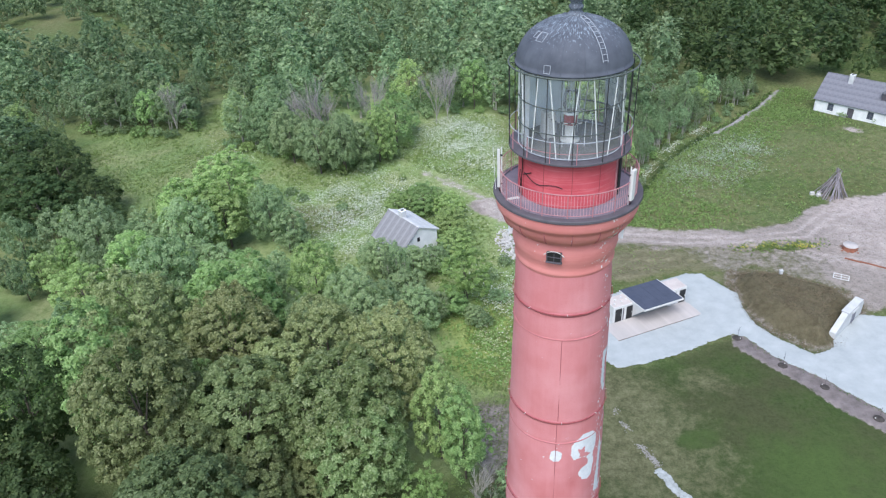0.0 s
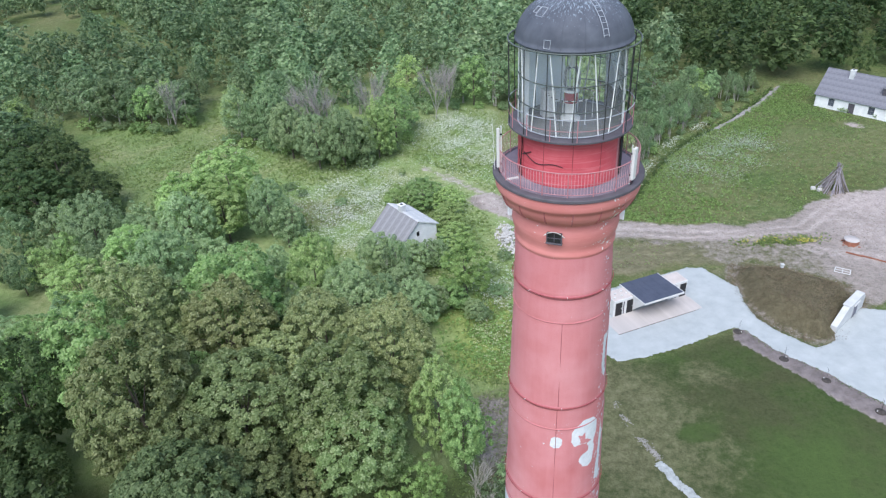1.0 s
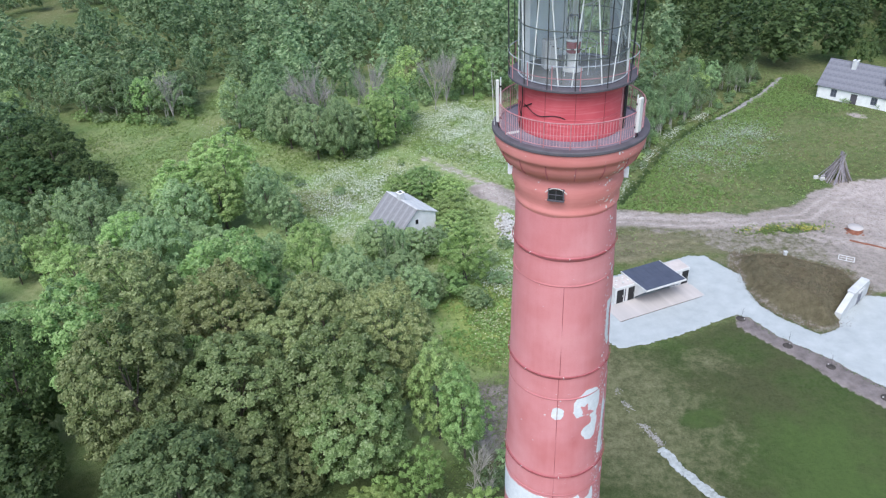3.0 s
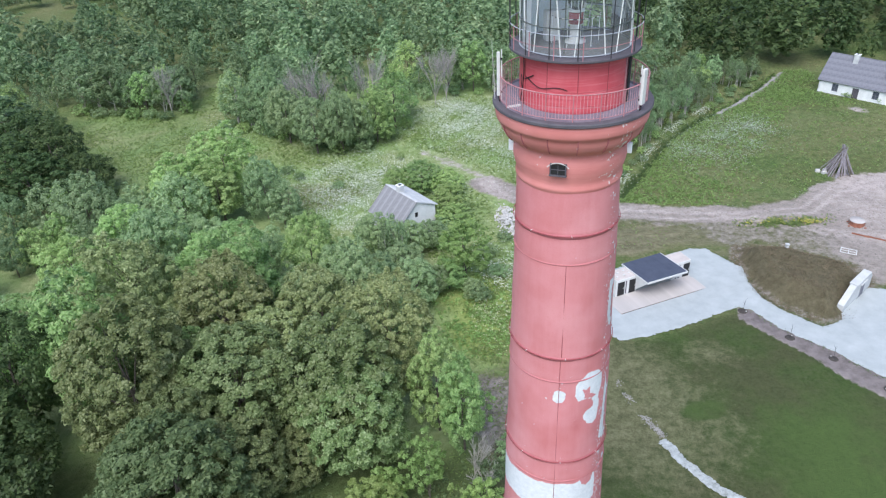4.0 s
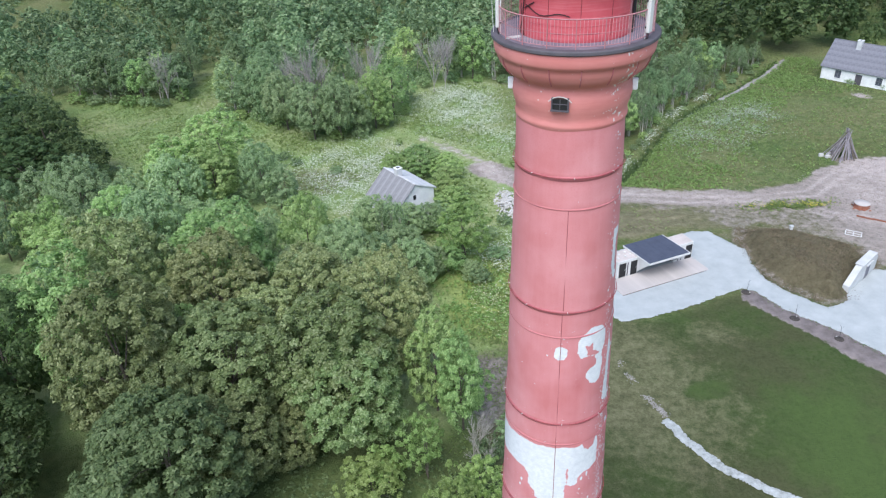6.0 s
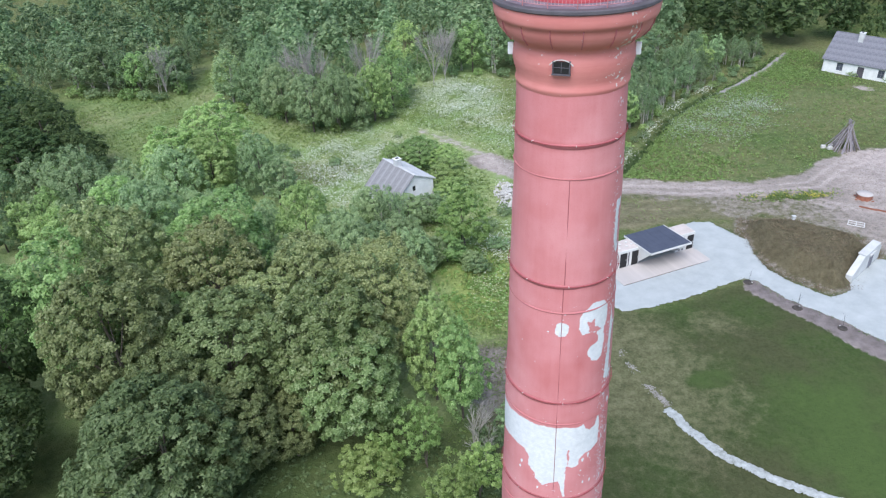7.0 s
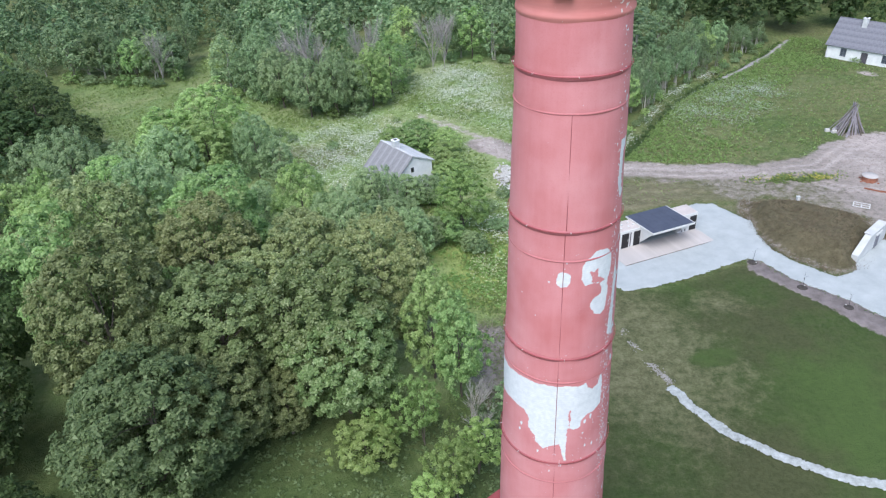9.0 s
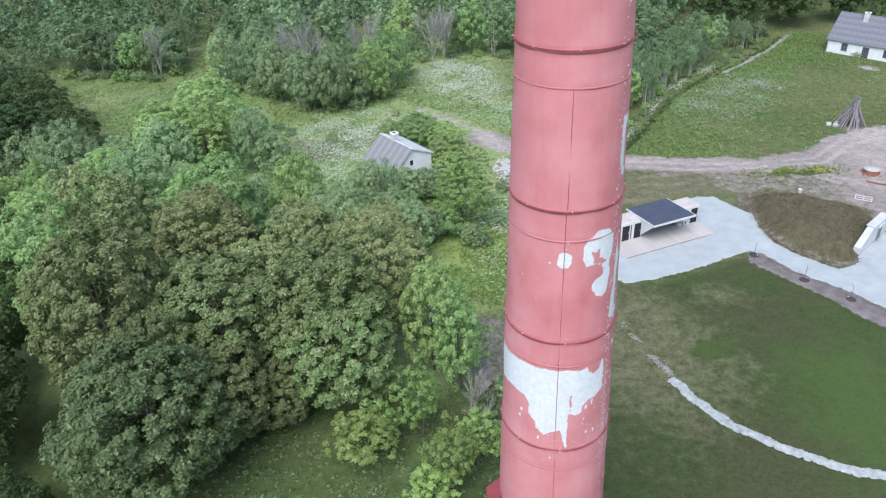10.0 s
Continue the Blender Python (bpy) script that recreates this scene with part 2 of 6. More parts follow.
# ---------------------------------------------------------------- ground
PAD = [(18.5, 76), (20.3, 71.5), (21.4, 70.0), (25.0, 70.6), (29.9, 72.1), (34.8, 74.2), (38.6, 75.8), (40.1, 75.0), (42.0, 71.0), (44.4, 68.2), (46.4, 66.1),
       (49.0, 62.2), (52.7, 57.2), (58, 60), (70, 66), (70, 75), (60.8, 77.9), (57.4, 78.6), (51.6, 74.0), (50.5, 71.9), (47.5, 70.6), (44.5, 74.0),
       (42.5, 77.6), (42.2, 81.4), (42.8, 84.9), (40.8, 88.2), (39.5, 90.8), (37.0, 91.0), (30, 88.5), (20, 85)]
BORDER = [(38.6, 75.8), (40.1, 75.0), (42.0, 71.0), (44.4, 68.2), (46.4, 66.1), (49.0, 62.2), (52.7, 57.2), (50.2, 55.0), (48.6, 57.3), (46.8, 59.8), (44.8, 62.6), (42.2, 67.0), (40.1, 70.2), (38.0, 73.4)]
ROAD = [(8, 117), (16, 108), (29.5, 103.3), (39.5, 101), (49, 100.5), (59.5, 101), (67, 107), (76, 110), (120, 104)]
YARD = [(37.6, 96.7), (44.6, 91.0), (43.7, 88), (47.2, 92), (58, 85), (60, 80), (90, 76), (110, 90), (110, 113), (80.5, 113.5), (71, 112.5), (61, 104.5), (50, 102.5), (40, 101)]
TRACK = [(-3, 132), (3.1, 125.6), (8.3, 119), (10, 109), (11, 100)]
MOUND = [(44.5, 90.5), (51, 88.8), (57.7, 83.6), (58.2, 80.5), (51.7, 73.4), (50.2, 72.0), (48.0, 72.4), (46.2, 74.6), (44.0, 76.8), (42.8, 80.2), (42.8, 83.6), (43.1, 87.2)]
SIDE_PATH = [(21.9, 53.2), (22.5, 52.2), (23.4, 49.8), (25.6, 46.6), (29.4, 43.3), (33.1, 41.1), (37, 39.7), (48, 37)]
LAWN = [(19, 71), (25, 70), (38, 75), (52, 57), (90, 60), (90, 10), (5, 10), (6, 44), (15, 52)]


def ground_height(px, py):
    far = smoothstep(60, 400, np.hypot(px - 20, py - 80))
    h = 0.12 * wobble(px, py, 0.21) * smoothstep(-14, 0, -dist_poly(px, py, PAD) * -1) + 0.5 * far * wobble(px, py, 0.05, 2)
    d = dist_poly(px, py, MOUND)
    h = h + 2.5 * smoothstep(0.0, 3.2, -d) * (0.93 + 0.07 * wobble(px, py, 0.9, 5))
    ditch = dist_line(px, py, [(31.1, 109.5), (39.4, 121.6), (47.5, 134.5), (56.1, 142.9), (65.0, 150.5), (75.4, 160.6), (84.7, 171.4)])
    return h - 1.0 * np.exp(-(ditch / 1.1) ** 2)


def stretched(lo, hi, step, far):
    mid = np.arange(lo, hi + step / 2, step)
    k = np.geomspace(step * 2, far, 16)
    return np.concatenate([lo - k[::-1], mid, hi + k])


def make_ground():
    xs, ys = stretched(-60, 96, 0.58, 3000), stretched(20, 175, 0.58, 3000)
    gx, gy = np.meshgrid(xs, ys)
    gz = ground_height(gx, gy)
    nx, ny = len(xs), len(ys)
    i = (np.arange(ny - 1)[:, None] * nx + np.arange(nx - 1)[None, :]).ravel()
    faces = np.stack([i, i + 1, i + nx + 1, i + nx], 1)
    ob = mesh_object("ground", np.stack([gx, gy, gz], -1).reshape(-1, 3).tolist(), faces.tolist(), None, None, True)
    x, y = gx.ravel(), gy.ravel()
    w1, w2 = wobble(x, y, 0.5, 1), wobble(x, y, 0.17, 3)
    soil = np.maximum(0.86 * smoothstep(2.4, -0.6, dist_line(x, y, ROAD) - 2.3 + 0.9 * w1), smoothstep(1.6, -1.2, dist_poly(x, y, YARD) + 1.2 * w1) * (0.50 + 0.42 * smoothstep(54, 66, x)))
    soil = np.maximum(soil, 0.55 * smoothstep(1.6, -0.5, dist_line(x, y, TRACK) - 0.7 + 0.9 * w1))
    soil = np.maximum(soil, 0.9 * smoothstep(0.5, -0.2, dist_poly(x, y, BORDER) + 0.2 * w1))
    soil = np.maximum(soil, 0.50 * smoothstep(1.3, 0.2, np.abs(dist_poly(x, y, MOUND)) + 0.5 * w1 + 0.3))
    soil = np.maximum(soil, 0.8 * smoothstep(1.4, 0.0, dist_line(x, y, [(62.0, 146.5), (76.3, 159.9), (85.6, 170.7)]) - 0.4 + 0.3 * w1))
    soil = np.maximum(soil, 0.7 * smoothstep(3.5, 0.5, np.hypot(x - 90, y - 143) + w1))
    rut = np.exp(-((dist_line(x, y, ROAD) - 0.95) / 0.38) ** 2) + 0.8 * np.exp(-((dist_line(x, y, [(24, 104.5), (40, 104), (52, 98.5), (60, 93.5), (75, 88)]) - 0.7) / 0.45) ** 2)
    ring = dist_poly(x, y, MOUND)
    soil = np.maximum(soil, 0.44 * smoothstep(2.2, 0.8, ring + 0.6 * w1) * (ring > -0.4))
    soil *= smoothstep(-0.2, 0.3, dist_poly(x, y, MOUND) + 1.0)
    pale = np.clip(smoothstep(58, 72, x) * smoothstep(84, 92, y) * (0.7 + 0.3 * w1) + 0.9 * rut + 0.7 * smoothstep(2.5, 1.0, dist_line(x, y, TRACK)), 0, 1)
    dry = smoothstep(3.0, 0.8, dist_poly(x, y, MOUND)) * 0.95
    dry = np.maximum(dry, 0.66 * smoothstep(15, 3, np.hypot((x - 21) * 0.9, (y - 60) * 0.6) + 3 * w2))
    dry = np.maximum(dry, 0.65 * smoothstep(9, 0, np.hypot((x - 31), (y - 67) * 1.4) + 2 * w2))
    dry = np.maximum(dry, 0.9 * smoothstep(8, 1, np.hypot((x - 33) * 0.45, y - 96) + 1.5 * w1))
    dry = np.maximum(dry, 0.7 * smoothstep(9, 1, np.hypot((x - 7) * 1.1, (y - 62) * 0.6) + 2 * w1))
    dry = np.maximum(dry, 0.85 * smoothstep(2.5, -1.0, dist_poly(x, y, YARD) + 1.0 * w1))
    dry = np.maximum(dry, 0.6 * smoothstep(11, 3, np.hypot((x + 23) * 0.7, y - 115) + 2 * w1))
    dry = np.maximum(dry, 0.8 * smoothstep(7, 2, np.hypot((x - 5.5) * 1.4, (y - 53) * 0.7) + 1.5 * w1))
    dry = np.maximum(dry, 0.30 * smoothstep(12, 3, np.hypot(x - 18, (y - 45) * 0.8) + 2.5 * w2))
    dry = np.maximum(dry, 0.9 * smoothstep(6, 2, np.hypot(x - 4.6, (y - 60.5) * 0.7) + 1.2 * w1))
    dry = np.maximum(dry, 0.9 * smoothstep(1.15, 0.4, np.hypot((x - 28) / 15.0, (y - 95) / 6.0) + 0.2 * w1))
    soil = np.maximum(soil, 0.56 * smoothstep(1.2, 0.5, np.hypot((x - 4.4) / 5.0, (y - 60) / 7.5) + 0.25 * w1))
    lawn = np.maximum(smoothstep(1.5, -1.5, dist_poly(x, y, LAWN)), 0.75 * smoothstep(10, 4, x) * smoothstep(57, 50, y))
    lush = smoothstep(9, 4, x) * smoothstep(57, 50, y)
    # left meadow: paler grass, and extra brightness put into its colour
    lit_lea = smoothstep(22, 10, x) * smoothstep(50, 56, y) * smoothstep(-100, -75, x) * smoothstep(200, 180, y)
    rich = smoothstep(26, 38, x + 4 * w2) * smoothstep(66, 57, y + 0.35 * (x - 30)) * smoothstep(5, 9, x)
    clover = smoothstep(1.2, 0.5, np.hypot(((x - 27.8) + (y - 57.2) * 0.5) / 3.2, ((y - 57.2) - (x - 27.8) * 0.25) / 1.5) + 0.35 * w1)
    dry, rich = dry * (1 - 0.7 * clover), np.maximum(rich, 0.8 * clover)
    for nm, val in (("lit_lea", lit_lea * (0.62 + 0.38 * smoothstep(-52, -26, x))), ("fresh", smoothstep(1.25, 0.5, np.hypot((x - 5.5) / 8.0, (y - 76) / 13.0) + 0.25 * w1)), ("bed", smoothstep(0.4, -0.2, dist_poly(x, y, BORDER) + 0.2 * w1)), ("heap", smoothstep(0.8, -0.6, dist_poly(x, y, MOUND))), ("rich", rich), ("hay", smoothstep(1.2, 0.6, np.hypot((x - 27) / 15.0, (y - 95) / 6.0) + 0.15 * w1)), ("soil", soil), ("dry", dry), ("lawn", lawn), ("pale", pale), ("lush", lush)):
        at = ob.data.attributes.new(nm, "FLOAT", "POINT")
        at.data.foreach_set("value", np.clip(val, 0, 1).astype(np.float32))
    m, nt, b = base_material("grass_and_soil", 0.9, 0, 0.2)
    v = coords(nt)

    def attr(nm):
        a = nt.nodes.new("ShaderNodeAttribute")
        a.attribute_name = nm
        return a.outputs["Fac"]

    n1, n2, n3 = noise_fac(nt, v, 0.09, 5), noise_fac(nt, v, 0.8, 5), noise_fac(nt, v, 7.0, 4)
    wisp = node(nt, "ShaderNodeTexNoise", Scale=2.6, Detail=6.0, Roughness=0.72, Distortion=0.6)
    nt.links.new(v, wisp.inputs["Vector"])
    wisp = wisp.outputs["Fac"]
    swirl = node(nt, "ShaderNodeTexNoise", Scale=0.62, Detail=5.0, Roughness=0.70, Distortion=0.9)
    nt.links.new(v, swirl.inputs["Vector"])
    swirl = swirl.outputs["Fac"]
    n0 = noise_fac(nt, v, 0.035, 4)
    pasture = mix(nt, ramp(nt, n1, [(0.40, (0, 0, 0)), (0.60, (1, 1, 1))]), ramp(nt, n2, [(0.34, (0.085, 0.100, 0.034)), (0.66, (0.165, 0.182, 0.072))]), ramp(nt, n2, [(0.36, (0.060, 0.102, 0.028)), (0.64, (0.130, 0.192, 0.062))]))
    # brighter palette for the left meadow; pasture is the dimmer right side
    lit_meadow = mix(nt, ramp(nt, n1, [(0.40, (0, 0, 0)), (0.60, (1, 1, 1))]), ramp(nt, n2, [(0.3, (0.225, 0.278, 0.112)), (0.7, (0.385, 0.436, 0.222))]), ramp(nt, n3, [(0.3, (0.184, 0.285, 0.094)), (0.7, (0.305, 0.430, 0.175))]))
    pasture = mix(nt, ramp(nt, n0, [(0.44, (0, 0, 0)), (0.60, (0.7, 0.7, 0.7))]), pasture, ramp(nt, n2, [(0.3, (0.150, 0.155, 0.068)), (0.7, (0.225, 0.222, 0.112))]))
    pasture = mix(nt, ramp(nt, swirl, [(0.36, (0.75, 0.75, 0.75)), (0.50, (0, 0, 0))]), pasture, (0.070, 0.120, 0.032))
    pasture = mix(nt, ramp(nt, wisp, [(0.34, (0.6, 0.6, 0.6)), (0.46, (0, 0, 0))]), pasture, (0.085, 0.110, 0.040))
    lit_meadow = mix(nt, ramp(nt, swirl, [(0.34, (0.6, 0.6, 0.6)), (0.48, (0, 0, 0))]), lit_meadow, (0.125, 0.185, 0.058))
    meadow = mix(nt, attr("lit_lea"), pasture, lit_meadow)
    turf = mix(nt, ramp(nt, n1, [(0.42, (0, 0, 0)), (0.62, (1, 1, 1))]), ramp(nt, n2, [(0.25, (0.048, 0.056, 0.024)), (0.78, (0.080, 0.084, 0.040))]), ramp(nt, n2, [(0.3, (0.034, 0.062, 0.016)), (0.7, (0.060, 0.100, 0.026))]))
    straw = mix(nt, n3, ramp(nt, n2, [(0.35, (0.088, 0.086, 0.044)), (0.65, (0.190, 0.182, 0.108))]), (0.138, 0.136, 0.076))
    straw = mix(nt, ramp(nt, swirl, [(0.42, (0, 0, 0)), (0.70, (0.8, 0.8, 0.8))]), straw, (0.168, 0.170, 0.090))
    straw = mix(nt, ramp(nt, swirl, [(0.30, (0.7, 0.7, 0.7)), (0.52, (0, 0, 0))]), straw, (0.070, 0.082, 0.034))
    turf = mix(nt, ramp(nt, swirl, [(0.48, (0, 0, 0)), (0.74, (0.5, 0.5, 0.5))]), turf, (0.094, 0.104, 0.050))
    green = maths(nt, "SUBTRACT", 1.0, maths(nt, "MULTIPLY", attr("lush"), 0.85))
    turf = mix(nt, maths(nt, "MULTIPLY", ramp(nt, wisp, [(0.40, (0, 0, 0)), (0.74, (0.6, 0.6, 0.6))]), green), turf, (0.100, 0.110, 0.056))
    turf = mix(nt, maths(nt, "MULTIPLY", attr("lush"), 0.8), turf, ramp(nt, n2, [(0.3, (0.052, 0.084, 0.030)), (0.7, (0.092, 0.138, 0.052))]))
    turf = mix(nt, maths(nt, "MULTIPLY", attr("rich"), ramp(nt, n1, [(0.38, (0.15, 0.15, 0.15)), (0.56, (0.95, 0.95, 0.95))])), turf, mix(nt, n3, ramp(nt, n2, [(0.3, (0.052, 0.094, 0.022)), (0.7, (0.080, 0.134, 0.034))]), (0.078, 0.110, 0.040)))
    turf = mix(nt, ramp(nt, wisp, [(0.28, (0.5, 0.5, 0.5)), (0.50, (0, 0, 0))]), turf, (0.030, 0.050, 0.016))
    straw = mix(nt, ramp(nt, wisp, [(0.46, (0, 0, 0)), (0.70, (0.85, 0.85, 0.85))]), straw, (0.205, 0.200, 0.118))
    straw = mix(nt, ramp(nt, wisp, [(0.28, (0.55, 0.55, 0.55)), (0.50, (0, 0, 0))]), straw, (0.062, 0.062, 0.030))
    earth = mix(nt, n3, ramp(nt, n2, [(0.3, (0.185, 0.158, 0.138)), (0.7, (0.45, 0.395, 0.365))]), (0.335, 0.290, 0.265))
    earth = mix(nt, maths(nt, "MULTIPLY", attr("pale"), 0.9), earth, ramp(nt, n2, [(0.3, (0.42, 0.355, 0.335)), (0.7, (0.58, 0.505, 0.485))]))
    earth = mix(nt, ramp(nt, wisp, [(0.33, (0.75, 0.75, 0.75)), (0.47, (0, 0, 0))]), earth, (0.11, 0.105, 0.085))
    earth = mix(nt, maths(nt, "MULTIPLY", attr("bed"), 0.8), earth, ramp(nt, n2, [(0.3, (0.115, 0.098, 0.100)), (0.7, (0.215, 0.185, 0.190))]))
    straw = mix(nt, maths(nt, "MULTIPLY", attr("hay"), 0.7), straw, ramp(nt, swirl, [(0.35, (0.135, 0.122, 0.072)), (0.50, (0.250, 0.225, 0.145)), (0.65, (0.340, 0.305, 0.205))]))
    straw = mix(nt, maths(nt, "MULTIPLY", attr("heap"), 0.62), straw, ramp(nt, n2, [(0.3, (0.075, 0.058, 0.038)), (0.7, (0.165, 0.132, 0.090))]))
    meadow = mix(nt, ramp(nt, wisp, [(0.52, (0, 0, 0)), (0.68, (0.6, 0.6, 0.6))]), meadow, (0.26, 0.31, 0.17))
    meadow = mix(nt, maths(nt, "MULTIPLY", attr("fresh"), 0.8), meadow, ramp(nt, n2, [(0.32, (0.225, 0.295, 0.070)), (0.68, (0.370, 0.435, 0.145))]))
    turf = mix(nt, 1.0, turf, (0.88, 0.90, 0.84), "MULTIPLY")
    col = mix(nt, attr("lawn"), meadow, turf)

    def ragged(nm, lo=0.35, hi=0.65):
        s = maths(nt, "ADD", attr(nm), maths(nt, "MULTIPLY", maths(nt, "SUBTRACT", n2, 0.5), 0.9))
        s = maths(nt, "ADD", s, maths(nt, "MULTIPLY", maths(nt, "SUBTRACT", n3, 0.5), 0.5))
        return ramp(nt, s, [(lo, (0, 0, 0)), (hi, (1, 1, 1))])

    col = mix(nt, ragged("dry", 0.3, 0.8), col, straw)
    col = mix(nt, ragged("soil"), col, earth)
    nt.links.new(col, b.inputs["Base Color"])
    relief = node(nt, "ShaderNodeBump", Strength=0.7)
    nt.links.new(maths(nt, "ADD", n3, maths(nt, "MULTIPLY", n2, 1.6)), relief.inputs["Height"])
    nt.links.new(maths(nt, "SUBTRACT", 0.40, maths(nt, "MULTIPLY", attr("lawn"), 0.28)), relief.inputs["Distance"])
    nt.links.new(relief.outputs[0], b.inputs["Normal"])
    ob.data.materials.append(m)
    return tagged(ob, "open ground of meadow grass, mown lawn, dry turf and trodden soil", "ground", "", "structure")


def sheet(name, outline, z, material, label, category, step=0.22, edge=0.22, seed=1.0):
    """A thin raised layer with a ragged edge that lies on the ground."""
    p = np.array(outline)
    xs, ys = np.arange(p[:, 0].min() - 1, p[:, 0].max() + 1, step), np.arange(p[:, 1].min() - 1, p[:, 1].max() + 1, step)
    gx, gy = np.meshgrid(xs, ys)
    d = dist_poly(gx, gy, outline) + edge * (wobble(gx, gy, 2.3, seed) + 0.8 * wobble(gx, gy, 6.1, seed + 2))
    rng = np.random.default_rng(int(seed * 10))
    hz = ground_height(gx, gy) * 0.0 + z * smoothstep(0.0, 0.35, -d) - 0.02 + 0.006 * rng.normal(size=gx.shape)
    gdy, gdx = np.gradient(d, step)
    steep = np.maximum(gdx ** 2 + gdy ** 2, 0.2)
    near = d > -0.75 * step
    gx = np.where(near, gx - d * gdx / steep, gx)
    gy = np.where(near, gy - d * gdy / steep, gy)
    keep = d < 0.6 * step
    nx = len(xs)
    quad = keep[:-1, :-1] & keep[1:, :-1] & keep[:-1, 1:] & keep[1:, 1:]
    iy, ix = np.nonzero(quad)
    i = iy * nx + ix
    faces = np.stack([i, i + 1, i + nx + 1, i + nx], 1)
    used, inv = np.unique(faces, return_inverse=True)
    verts = np.stack([gx, gy, hz + np.maximum(ground_height(gx, gy), 0) + 0.03], -1).reshape(-1, 3)[used]
    ob = mesh_object(name, verts.tolist(), inv.reshape(-1, 4).tolist(), material, None, True)
    return tagged(ob, label, category, "", "structure")


def outline_of(line, half):
    """A closed strip round a line of corners."""
    pts = [Vector(p) for p in line]
    left, right = [], []
    for k, p in enumerate(pts):
        d = (pts[min(k + 1, len(pts) - 1)] - pts[max(k - 1, 0)]).normalized()
        nrm = Vector((-d.y, d.x))
        left.append(tuple(p + nrm * half))
        right.append(tuple(p - nrm * half))
    return left + right[::-1]


make_ground()
mat_gravel = rough_paint("white_crushed_gravel", (0.325, 0.356, 0.368), (0.435, 0.465, 0.478), 0.5, 22, 0.9, 0, 0.5, 0.03)
mat_earth_path = rough_paint("pale_trodden_earth", (0.22, 0.21, 0.20), (0.36, 0.345, 0.335), 1.0, 12, 0.9, 0, 0.5, 0.03)
sheet("earth_track", outline_of([(60.5, 145.0), (66.0, 149.7), (76.4, 159.8), (85.8, 170.7)], 0.5), 0.17, mat_earth_path, "narrow pale earth track along a ditch", "track", 0.3, 0.2, 5.0)
sheet("gravel_pad", PAD, 0.06, mat_gravel, "pale crushed-stone forecourt and path with ragged edges", "gravel", 0.22, 0.11)
mat_thin_gravel = rough_paint("thin_trodden_gravel", (0.22, 0.235, 0.22), (0.52, 0.55, 0.56), 1.6, 14, 0.9, 0, 0.5, 0.03)
sheet("side_path", outline_of(SIDE_PATH, 0.55), 0.05, mat_thin_gravel, "narrow pale gravel path curving across the lawn", "path", 0.2, 0.13, 3.0)

# ---------------------------------------------------------------- lighthouse
TX, TY = 5.97, 30.33
FACING = -101.0          # the bearing, from the tower, of its weathered face
lighthouse = thing("lighthouse", "tall tapered red lighthouse with hoops, peeling paint and glazed lantern", "lighthouse", (TX, TY, 0))


def shaft_radius(z):
    return 3.147 - 0.02637 * (z - 15)


